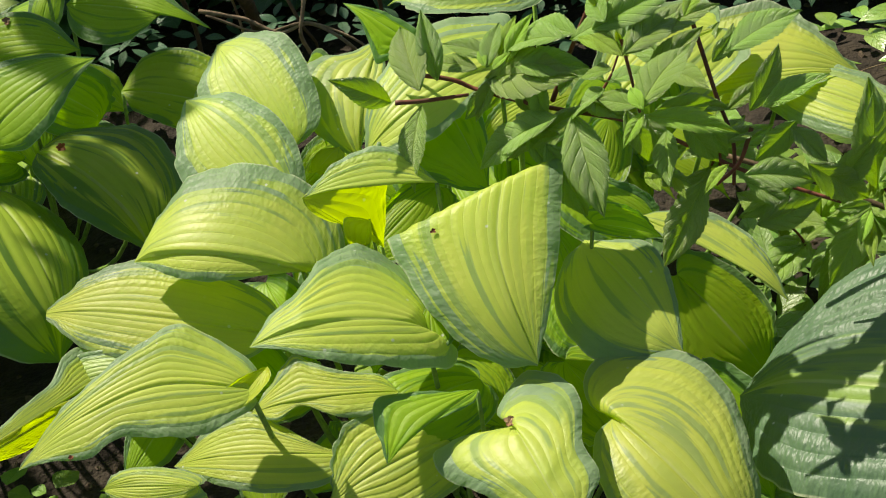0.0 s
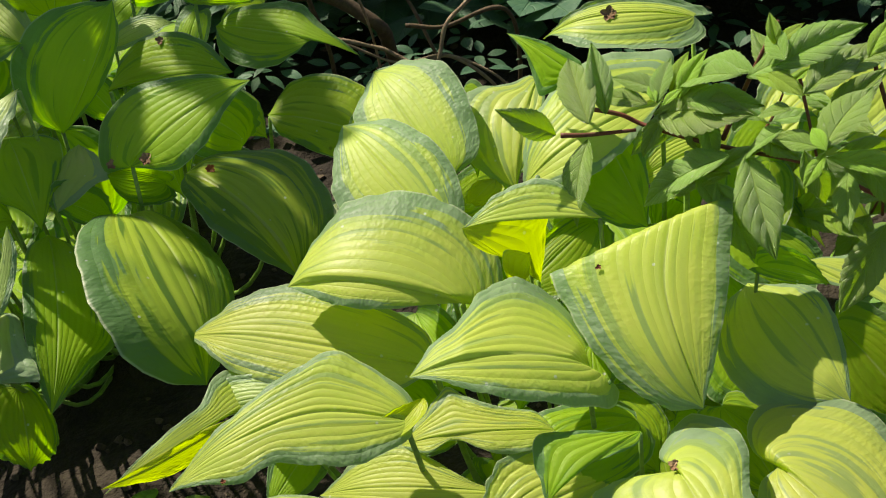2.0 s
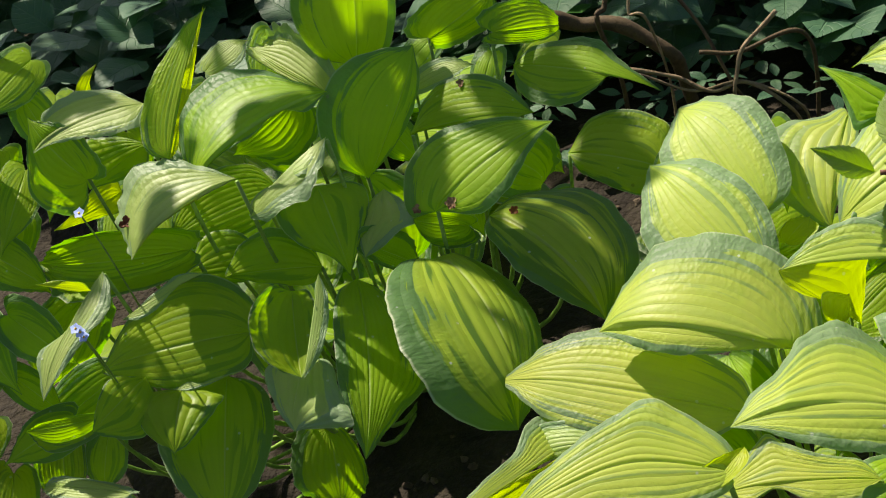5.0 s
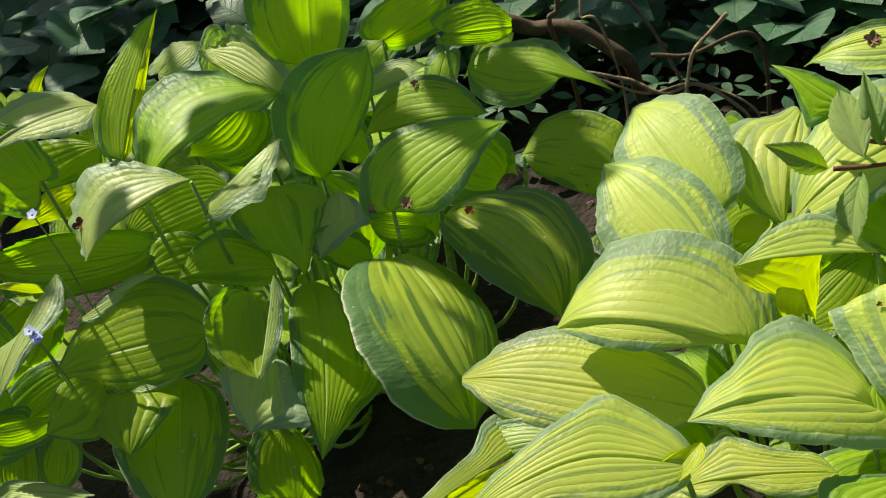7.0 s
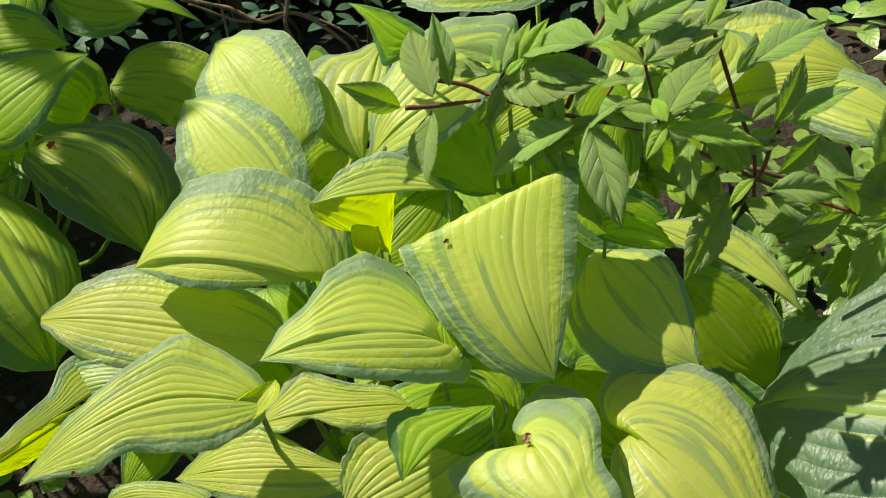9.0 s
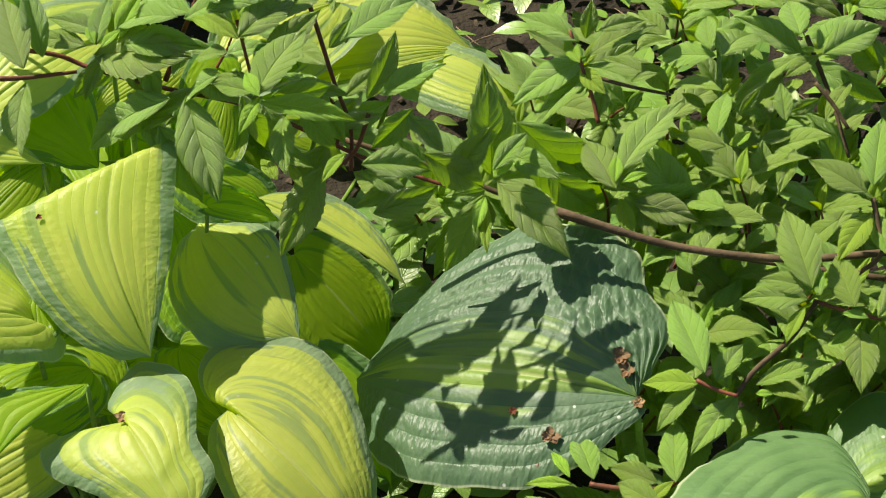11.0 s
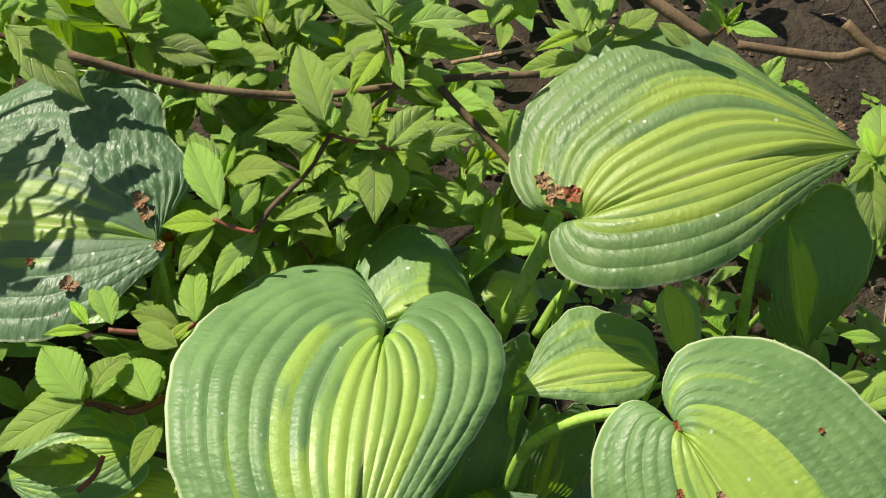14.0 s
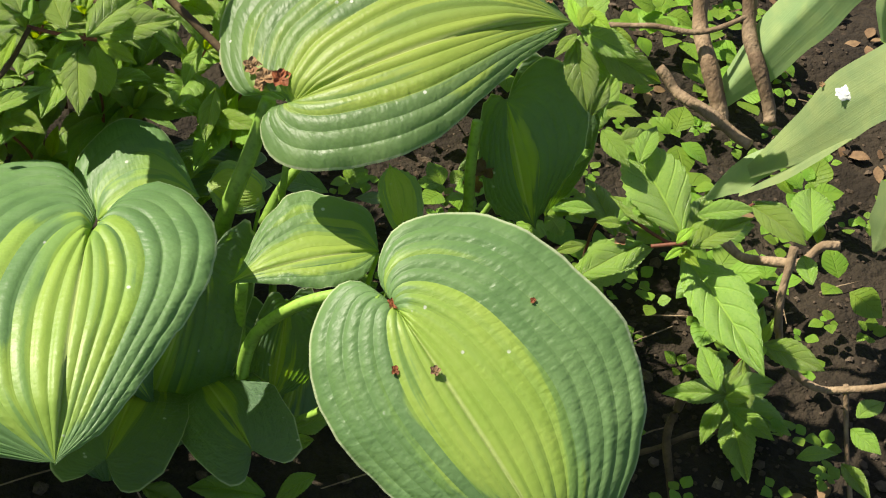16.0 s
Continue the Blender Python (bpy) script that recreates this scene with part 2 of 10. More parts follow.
DEAD_TWIG = rough_material("dead_twig_bark", rgb(0.30, 0.22, 0.14), rgb(0.15, 0.10, 0.06), 45, 0.85, 1.0, 0.004, (1, 1, 0.4))
SOIL = rough_material("garden_soil", rgb(0.028, 0.021, 0.0135), rgb(0.012, 0.0085, 0.0055), 14, 0.95, 1.0, 0.02)
CLOD = rough_material("soil_clod", rgb(0.080, 0.058, 0.040), rgb(0.035, 0.024, 0.016), 40, 0.95, 1.0, 0.006)
PALE_CLOD = rough_material("dry_crumb", rgb(0.20, 0.15, 0.11), rgb(0.07, 0.05, 0.035), 40, 0.95, 1.0, 0.006)
PETAL = rough_material("withered_petal", rgb(0.30, 0.20, 0.10), rgb(0.15, 0.07, 0.03), 60, 0.7, 0.5, 0.003)
RUST = rough_material("rusty_petal", rgb(0.24, 0.075, 0.03), rgb(0.12, 0.04, 0.015), 60, 0.7, 0.5, 0.003)
DEAD_LEAF = rough_material("dead_leaf", rgb(0.20, 0.125, 0.065), rgb(0.10, 0.055, 0.03), 30, 0.75, 0.6, 0.004)


# ---------- making things ----------
def mesh_of(name, verts, faces, uvs=None, smooth=True, lanes=None):
    me = bpy.data.meshes.new(name)
    me.from_pydata([tuple(p) for p in verts], [], [tuple(f) for f in faces])
    for kind, values in (("leaf", uvs), ("rib", lanes)):
        if values is None:
            continue
        layer = me.uv_layers.new(name=kind)
        idx = np.empty(len(me.loops), dtype=np.int32)
        me.loops.foreach_get("vertex_index", idx)
        layer.data.foreach_set("uv", np.asarray(values, dtype=np.float32)[idx].ravel())
    if smooth:
        me.polygons.foreach_set("use_smooth", [True] * len(me.polygons))
    me.update()
    return me


def part(name, me, material, parent, label=""):
    """Links a mesh as one part of a thing."""
    ob = new(name, me)
    if material is not None and not me.materials:
        me.materials.append(material)
    ob.parent = parent
    if parent is not None:
        ob.matrix_parent_inverse = parent.matrix_world.inverted() if parent.parent is None else (parent.parent.matrix_world @ parent.matrix_basis).inverted()
    if label:
        tagged(ob, label)
    return ob


def thing(name, place, label, category, group="", kind=""):
    """An empty at a thing's base, which carries its parts."""
    ob = new(name)
    ob.empty_display_size = 0.05
    ob.matrix_world = pose(*place)
    ob.location = place
    bpy.context.view_layer.update()
    return tagged(ob, label, category, group, kind)


def grid_faces(n, m):
    return [(i * m + j, i * m + j + 1, (i + 1) * m + j + 1, (i + 1) * m + j) for i in range(n - 1) for j in range(m - 1)]


LEAF_NO = [0]


def outline(lobe, n):
    """The rim of half a heart-shaped leaf, from the stalk round to the point: along and across."""
    b = min(1.0, max(0.0, lobe / 0.13))
    plain = ((0.0, 0.0), (0.015, 0.13), (0.04, 0.30), (0.075, 0.48), (0.12, 0.66), (0.17, 0.81), (0.24, 0.94))
    heart = ((0.0, 0.0), (-0.35 * lobe, 0.11), (-0.80 * lobe, 0.28), (-lobe, 0.50), (-0.80 * lobe + 0.015, 0.71), (0.02 - 0.2 * lobe, 0.87), (0.155, 0.97))
    tail = ((0.33, 1.0), (0.50, 0.91), (0.66, 0.67), (0.79, 0.37), (0.89, 0.135), (0.955, 0.035), (1.0, 0.0))
    rim = [(p[0] * (1 - b) + h[0] * b, p[1] * (1 - b) + h[1] * b) for p, h in zip(plain, heart)] + list(tail)
    xs, ys = [p[0] for p in rim], [p[1] for p in rim]
    line = smooth_line([(x, y, 0.0) for x, y in zip(xs, ys)], 8)
    d = np.r_[0, np.cumsum(np.hypot(*np.diff(line[:, :2], axis=0).T))]
    t = np.linspace(0, d[-1], n)
    return np.interp(t, d, line[:, 0]), np.interp(t, d, line[:, 1])


def hosta_leaf(plant, material, base, tip, left, right, bulge=0.08, fold=0.0, curl=0.0, wave=0.42, lobe=0.16, ribs=7, relief=1.0, stalk=True, dome=0.07, lift=0.0, tipup=0.0, n=34):
    """A heart-shaped ribbed leaf with its stalk end at base, its point at tip and its widest places at left and right.
    bulge: how far the blade arches; fold: how far its sides rise from the midrib; curl: how far the rim turns under."""
    LEAF_NO[0] += 1
    rng = np.random.default_rng(LEAF_NO[0])
    B, T, L, R = (np.array(p, float) for p in (base, tip, left, right))
    axis = T - B
    size = np.linalg.norm(axis)
    foot = B + axis * 0.33
    nor = np.cross(axis, L - R)
    nor /= np.linalg.norm(nor)
    span = 0.5 * (np.linalg.norm(L - foot) + np.linalg.norm(R - foot))
    m = ribs * (20 if n > 24 else 10) + 1
    ox, oy = outline(lobe, n)
    t = np.linspace(0, 1, n)
    v = np.linspace(-1, 1, m)[None, :]
    av = np.abs(v)
    # every rib runs from the stalk to the point; the outer ones follow the rim
    mid = t[:, None] ** 1.1
    x = mid + (ox[:, None] - mid) * av**1.35
    w = oy[:, None]
    u = mid
    side = np.where(v[..., None] < 0, (R - foot)[None, None] * -v[..., None], (L - foot)[None, None] * v[..., None])
    P = B + axis * x[..., None] + side * w[..., None]
    ph = rng.uniform(0, 6.28, 8)
    arch = 4 * np.clip(x, -0.3, 1) * (1 - np.clip(x, -0.3, 1)) * bulge * size
    cup = fold * span * av**1.5 * w + dome * span * (1 - av**2) * np.minimum(1, w * 1.5)
    roll = -curl * span * np.clip((av - 0.6) / 0.4, 0, 1) ** 2 * w
    tipdrop = lift * span * np.clip(v, 0, 1) ** 2.5 * w + (tipup - 0.05) * size * np.clip((x - 0.7) / 0.3, 0, 1) ** 2
    ripple = wave * 0.09 * span * av**4 * (np.sin(t[:, None] * 23 + ph[0] + v) * 0.5 + np.sin(t[:, None] * 47 + ph[1]) * 0.35 + np.sin(t[:, None] * 71 + ph[4] + 2 * np.sign(v)) * 0.3) * np.minimum(1, w * 2)
    sag = wave * 0.16 * span * (np.sin(x * 4.0 + v * 2.0 + ph[2]) + np.sin(v * 3.3 - x * 2 + ph[3])) * 0.5 * av * w
    phase = np.abs((av * ribs) % 1.0 - 0.5) * 2
    ridge = 1 - phase**3.0
    uneven = 0.75 + 0.25 * np.sin(np.floor(av * ribs) * 2.7 + x * 3 + ph[2] + np.sign(v))
    high = relief * 0.18 * span / ribs * uneven
    rib = high * (ridge - 0.6) * np.minimum(1, w * 1.2) ** 0.7 * (1 - 0.12 * av)
    quilt = high * 0.30 * np.sin(x * 55 + 2.5 * np.sin(np.floor(av * ribs) * 2.4 + ph[4]) + np.floor(av * ribs) * 1.9 + ph[5]) * ridge * av * np.minimum(1, w * 1.2)
    keel = -0.012 * size * np.exp(-((v / 0.05) ** 2)) * (1 - mid)
    P = P + nor * (arch + cup + roll + tipdrop + ripple + sag + rib + quilt + keel)[..., None]
    jag = 1 + 0.014 * wave * 4 * av**6 * (np.sin(t[:, None] * 41 + ph[6] + v) * np.sin(t[:, None] * 23 + ph[7]) + 0.5 * np.sin(t[:, None] * 67 + ph[0]))
    P = foot + (P - foot) * np.broadcast_to(jag, P.shape[:2])[..., None]
    uvs = np.stack([np.broadcast_to(u, P.shape[:2]), np.broadcast_to((v + 1) / 2, P.shape[:2])], -1).reshape(-1, 2)
    lanes = np.stack([x * size * 6, np.broadcast_to(v * ribs, P.shape[:2])], -1).reshape(-1, 2)
    me = mesh_of("leaf_blade", (P - foot).reshape(-1, 3), grid_faces(n, m), uvs, True, lanes)
    ob = new("leaf", me)
    me.materials.append(material)
    ob.parent = plant
    ob.location = Vector(foot) - plant.location
    if stalk:
        root = np.array(plant.location) + np.array([0, 0, -0.02])
        way = root - B
        ctrl = B - axis * 0.10 + way * [0.10, 0.10, 0.85]
        petiole(plant, B + axis * 0.01 - nor * 0.004, ctrl, root + (B - root) * [0.4, 0.4, 0], 0.0022 + 0.009 * size)
    return ob


def blade(plant, material, base, tip, face, left, right, rib=(), arch=0.05, dome=0.05, cup=0.0, wave=0.4, curl=0.05, ribs=0, relief=1.0, dimple=0.0, fold=None, stalk=True, n=44):
    """A hosta leaf laid out flat from its stalk end to its point, then shaped. left, right: the outline of each half, along and across, in lengths of
    the leaf; rib: how the midrib strays; arch: how far it bows along, dome: across; cup: how far the rim rises; curl: how far it turns under;
    fold: a line across (its place on the midrib, its slant) beyond which the stalk end hangs back, and by how many degrees."""
    LEAF_NO[0] += 1
    rng = np.random.default_rng(LEAF_NO[0])
    B, T, F = (np.array(p, float) for p in (base, tip, face))
    size = np.linalg.norm(T - B)
    ribs = ribs or max(3, min(7, round(size * 44)))
    along = (T - B) / size
    nor = F - (F @ along) * along
    nor /= np.linalg.norm(nor)
    across = np.cross(along, nor)

    def even(line, count, power=1.0):
        line = smooth_line([(a, b, 0.0) for a, b in line], 10)[:, :2]
        d = np.r_[0, np.cumsum(np.hypot(*np.diff(line, axis=0).T))]
        t = np.linspace(0, 1, count) ** power * d[-1]
        return np.stack([np.interp(t, d, line[:, 0]), np.interp(t, d, line[:, 1])], -1)

    ends = [(0.0, 0.0)], [(1.0, 0.0)]
    rim_l, rim_r = (even(ends[0] + list(side) + ends[1], n) for side in (left, right))
    mid = even(ends[0] + (list(rib) or [(0.5, 0.0)]) + ends[1], n, 1.1)
    reach = [np.linalg.norm(r - mid, axis=-1).max() for r in (rim_l, rim_r)]
    half = 0.5 * sum(reach)
    veins = [max(2, round(ribs * min(1.25, r / half))) for r in reach]
    m = ribs * 16 + 1
    t = np.linspace(0, 1, n)[:, None]
    v = np.linspace(-1, 1, m)[None, :]
    av = np.abs(v)
    rim = np.where((v > 0)[..., None], rim_l[:, None], rim_r[:, None])
    # every rib runs from the stalk to the point; the outer ones follow the rim
    G = mid[:, None] + (rim - mid[:, None]) * (av**1.08)[..., None]
    x, w2 = G[..., 0], np.linalg.norm(rim - mid[:, None], axis=-1)
    w = np.minimum(1, w2 / half)
    span = half * size
    ph = rng.uniform(0, 6.28, 8)
    xc = np.clip(x, -0.2, 1)
    high = arch * size * 4 * xc * (1 - xc) + dome * span * (1 - av**2) * np.minimum(1, w * 1.5) * 1.5 + cup * span * av**2 * w
    high = high - curl * span * np.clip((av - 0.7) / 0.3, 0, 1) ** 2 * w - 0.04 * size * np.clip((x - 0.7) / 0.3, 0, 1) ** 2
    s = np.cumsum(np.r_[0, np.linalg.norm(np.diff(rim_l, axis=0), axis=-1)])[:, None] * size
    pace = 260.0 * (0.16 / max(size, 0.08)) ** 0.5
    high = high + wave * 0.0034 * av**5 * np.minimum(1, w * 2) * (np.sin(s * pace * 0.42 + ph[0] + v) + 0.8 * np.sin(s * pace + ph[1] + 2 * np.sign(v)) * np.sin(s * 31 + ph[4]))
    high = high + wave * 0.10 * span * (np.sin(x * 4.0 + v * 2.0 + ph[2]) + np.sin(v * 3.3 - x * 2 + ph[3])) * 0.5 * av * w
    lane = av * np.where(v > 0, veins[0], veins[1])
    cell = np.floor(lane - 1e-6)
    ridge = np.sin(np.pi * (lane % 1.0)) ** 0.75 * 2 - 1
    tall = relief * 0.064 * span / ribs * (0.72 + 0.28 * np.sin(cell * 2.7 + x * 3 + ph[2] + np.sign(v))) * w
    high = high + tall * ridge
    knot = x * size * 300 + 2.5 * np.sin(cell * 2.4 + ph[4]) + cell * 1.9 + ph[5]
    high = high + tall * 0.20 * np.sin(knot) * np.sin(knot * 0.37 + ph[6]) * ridge * av
    if dimple:
        pit = np.clip((np.sign(dimple) * v - 0.3) * 5, 0, 1) * np.clip((0.42 - x) * 6, 0, 1) * np.clip((0.97 - av) * 8, 0, 1)
        high = high + abs(dimple) * 0.0026 * np.sin(x * 112 + cell * 2.6) * ridge * pit
    high = high - 0.010 * size * np.exp(-((v / 0.04) ** 2)) * (1 - t)
    jag = 1 + wave * 0.020 * av**8 * (np.sin(s * pace * 0.8 + ph[6] + v) * np.sin(s * 57 + ph[7]))
    a = x * jag
    if fold:
        beyond = np.maximum(0, fold[0] + fold[1] * G[..., 1] - a)
        turn = np.radians(fold[2]) * np.clip(beyond / 0.06, 0, 1)
        a, high = a + beyond * (1 - np.cos(turn)), high - beyond * size * np.sin(turn)
    P = B + size * a[..., None] * along + size * (G[..., 1] * jag)[..., None] * across + high[..., None] * nor
    foot = B + (T - B) * 0.33
    uvs = np.stack([np.broadcast_to(t, P.shape[:2]), np.broadcast_to((v + 1) / 2, P.shape[:2])], -1).reshape(-1, 2)
    lanes = np.stack([x * size * 6, np.broadcast_to(lane * np.sign(v), x.shape)], -1).reshape(-1, 2)
    me = mesh_of("leaf_blade", (P - foot).reshape(-1, 3), grid_faces(n, m), uvs, True, lanes)
    me.materials.append(material)
    ob = new("leaf", me)
    ob.parent = plant
    ob.location = Vector(foot) - plant.location
    if stalk:
        root = np.array(plant.location) + np.array([0, 0, -0.02])
        ctrl = B - (T - B) * 0.06 + (root - B) * [0.10, 0.10, 0.85]
        petiole(plant, B + (T - B) * 0.01 - nor * 0.004, ctrl, root + (B - root) * [0.4, 0.4, 0], 0.0022 + 0.009 * size)
    return ob


def tube(points, radii, sides=7):
    """A round, tapering rod along a line of points."""
    pts = [np.array(p, float) for p in points]
    verts, faces = [], []
    for i, p in enumerate(pts):
        d = pts[min(i + 1, len(pts) - 1)] - pts[max(i - 1, 0)]
        d = d / (np.linalg.norm(d) + 1e-9)
        x = np.cross(d, (0.3, 0.2, 1.0) if abs(d[2]) < 0.9 else (1.0, 0.1, 0.0))
        x /= np.linalg.norm(x)
        y = np.cross(d, x)
        for k in range(sides):
            t = 2 * math.pi * k / sides
            verts.append(p + radii[i] * (math.cos(t) * x + math.sin(t) * y))
    for i in range(len(pts) - 1):
        for k in range(sides):
            k2 = (k + 1) % sides
            faces.append((i * sides + k, i * sides + k2, (i + 1) * sides + k2, (i + 1) * sides + k))
    faces.append(tuple(range(sides))[::-1])
    faces.append(tuple((len(pts) - 1) * sides + k for k in range(sides)))
    return verts, faces


def petiole(plant, top, ctrl, root, radius):
    t = np.linspace(0, 1, 10)[:, None]
    line = (1 - t) ** 2 * top + 2 * t * (1 - t) * ctrl + t**2 * root
    o = np.array(plant.location)
    me = mesh_of("stalk", *tube(line - o, np.linspace(radius * 0.6, radius, 10)))
    return part_at(plant, "stalk", me, STALK)


def part_at(plant, name, me, material, label=""):
    """A part whose mesh is given in its thing's own space."""
    ob = new(name, me)
    if not me.materials:
        me.materials.append(material)
    ob.parent = plant
    if label:
        tagged(ob, label)
    return ob


def smooth_line(points, per=6):
    """A smooth line through some points."""
    P = [np.array(p, float) for p in points]
    P = [2 * P[0] - P[1]] + P + [2 * P[-1] - P[-2]]
    out = []
    for i in range(1, len(P) - 2):
        for k in range(per):
            t = k / per
            out.append(0.5 * (2 * P[i] + (P[i + 1] - P[i - 1]) * t + (2 * P[i - 1] - 5 * P[i] + 4 * P[i + 1] - P[i + 2]) * t**2 + (3 * P[i] - P[i - 1] - 3 * P[i + 1] + P[i + 2]) * t**3))
    out.append(P[-2])
    return np.array(out)


def stem(plant, points, r0, r1, material=None, name="stem", knots=0.0):
    line = smooth_line(points)
    o = np.array(plant.location)
    rad = np.linspace(r0, r1, len(line))
    if knots:
        rad = rad * (1 + knots * (np.arange(len(line)) % 6 == 0))
    me = mesh_of(name, *tube(line - o, rad, 8))
    return part_at(plant, name, me, material or TWIG)


def shrub_blade(size, width, fold, droop, twist, n=40, m=15):
    """A pointed oval leaf with a toothed rim and sunken side veins, along +y, its face to +z."""
    u = np.linspace(0, 1, n)[:, None]
    v = np.linspace(-1, 1, m)[None, :]
    w = np.sin(np.pi * np.clip(u, 0, 1) ** 0.84) ** 0.92 * (1 - 0.38 * np.clip(u - 0.45, 0, 1)) + 0.02 * (1 - u)
    tooth = 1 + 0.075 * (np.abs(v) > 0.99) * ((np.arange(n)[:, None] % 3) / 2 - 0.5) * (u > 0.12)
    x = v * w * width * size * 0.5 * tooth
    y = u * size * np.ones_like(v) + 0.05 * size * np.abs(v) * w
    side = np.abs(v) * w * width * size * 0.5
    z = fold * side * (1.3 - 0.9 * np.abs(v)) - droop * size * u**2 + 0.03 * size * np.sin(u * 3.1)
    wavy = 0.012 * size * np.sin(u * 14 + 3 * np.sign(v)) * v**2 * w
    vein = -0.012 * size * np.cos(v * np.pi * 0.5) ** 8 + 0.026 * size * np.abs(np.sin((u * 6.5 - np.abs(v) * 1.5) * math.pi)) ** 0.6 * np.abs(v) ** 0.5 * (1 - np.abs(v) ** 3)
    z = z + (vein + wavy if n > 10 else 0) + twist * x * u
    P = np.stack([x, y, z], -1)
    uvs = np.stack([u * np.ones_like(v), (v + 1) / 2 * np.ones_like(u)], -1).reshape(-1, 2)
    return P.reshape(-1, 3), grid_faces(n, m), uvs


rng_s = np.random.default_rng(11)
BLADES = []
for k in range(14):
    pv, pf, pu = shrub_blade(1.0, rng_s.uniform(0.38, 0.48), rng_s.uniform(0.12, 0.50), rng_s.uniform(0.06, 0.36), rng_s.uniform(-0.3, 0.3))
    BLADES.append((pv, pf, pu))
BLADE_MESH = {}


def blade_mesh(k, material):
    if (k, material.name) not in BLADE_MESH:
        me = mesh_of("leaf_blade", *BLADES[k])
        me.materials.append(material)
        BLADE_MESH[k, material.name] = me
    return BLADE_MESH[k, material.name]


def leaf_pose(base, tip, normal, wide):
    """The pose that lays a unit leaf from base to tip, its face along normal."""
    b, t = Vector(base), Vector(tip)
    y = t - b
    s = y.length
    y.normalize()
    x = y.cross(Vector(normal))
    x.normalize()
    z = x.cross(y)
    mat = Matrix((x * s * wide, y * s, z * s)).transposed().to_4x4()
    return Matrix.Translation(b) @ mat


def shrub_leaf(plant, base, tip, normal, wide=1.0, young=0, k=None):
    """One leaf of the shrub, a part of its own."""
    kk = rng_s.integers(len(BLADES)) if k is None else k
    ob = new("leaf", blade_mesh(int(kk), YOUNG if young else SHRUB))
    ob.parent = plant
    ob.matrix_basis = Matrix.Translation(-plant.location) @ leaf_pose(base, tip, Vector(normal) + Vector((-0.14, -0.02, 0.24)), wide)
    return ob


def sprig(plant, base, tip, size, pairs=2, spread=55.0, young=0, start=0.0):
    """A leafy shoot: pairs of leaves, each pair turned across the one below, and a small tuft at its end."""
    b, t = Vector(base), Vector(tip)
    ax = (t - b).normalized()
    x = ax.orthogonal().normalized()
    stem(plant, [b, (b + t) / 2 + x * 0.004, t], 0.0016, 0.0010, RED_STEM)
    for p in range(pairs):
        f = 0.35 + 0.65 * p / max(1, pairs - 1) if pairs > 1 else 1.0
        o = b.lerp(t, f)
        for q in range(2):
            ang = radians(start + 90 * p + 180 * q + rng_s.uniform(-18, 18))
            r = Matrix.Rotation(ang, 3, ax) @ x
            s = radians(spread * (1.05 - 0.35 * p / pairs) + rng_s.uniform(-12, 12))
            d = ax * math.cos(s) + r * math.sin(s)
            nrm = ax * math.sin(s) - r * math.cos(s)
            ln = size * (1 - 0.25 * p / pairs) * rng_s.uniform(0.8, 1.15)
            shrub_leaf(plant, o, o + d * ln, nrm + Vector((0, 0, 0.4)), 1.0, young)
    for q in range(2):
        r = Matrix.Rotation(radians(start + 90 * pairs + 180 * q), 3, ax) @ x
        d = ax * 0.85 + r * 0.5
        shrub_leaf(plant, t, t + d.normalized() * size * 0.42, ax * 0.5 - r, 0.8, 1)


def dead_wood(points, r0, r1, material):
    """A bare stick or stem that stands or lies in the bed."""
    o = Vector(points[-1])
    line = smooth_line(points, 9)
    rng = np.random.default_rng(len(line) + int(abs(o.x) * 1000))
    k = np.arange(len(line))
    line = line + r0 * 0.5 * np.stack([np.sin(k * 0.31 + 1), np.sin(k * 0.23), np.sin(k * 0.41 + 2)], 1)
    rad = np.linspace(r0, r1, len(line)) * (1 + 0.10 * np.sin(k * 0.7) * np.sin(k * 0.29) + rng.uniform(-0.03, 0.03, len(line)))
    me = mesh_of("dead_twig", *tube(line - np.array(o), rad, 9))
    me.materials.append(material)
    ob = new("dead_twig", me)
    ob.location = o
    return tagged(ob, "dry grey-brown bare twig lying over the soil" if material is DEAD_TWIG else "brown woody twig lying over the soil", "twig")


# ---------- the ground ----------
def ground_height(x, y):
    p = Vector((x * 3.1, y * 3.1, 0.3))
    return 0.030 * noise.noise(p) + 0.014 * noise.noise(p * 3.7) + 0.007 * noise.noise(p * 11.0)


def spaced(lo, hi, step, far):
    inner = list(np.arange(lo, hi + 1e-6, step))
    out = []
    d, x = step, 0.0
    while x < far:
        d *= 1.35
        x += d
        out.append(x)
    return [lo - q for q in out[::-1]] + inner + [hi + q for q in out]


gx, gy = spaced(-1.6, 2.0, 0.018, 900.0), spaced(0.2, 2.9, 0.018, 900.0)
verts = []
for yy in gy:
    for xx in gx:
        near = -1.7 < xx < 2.1 and 0.1 < yy < 3.0
        verts.append((xx, yy, ground_height(xx, yy) if near else 0.0))
ground = new("ground", mesh_of("ground", verts, [f[::-1] for f in grid_faces(len(gy), len(gx))][0:0] + grid_faces(len(gy), len(gx))))
ground.data.materials.append(SOIL)
tagged(ground, "dark crumbly garden soil under the plants", "soil", kind="structure")


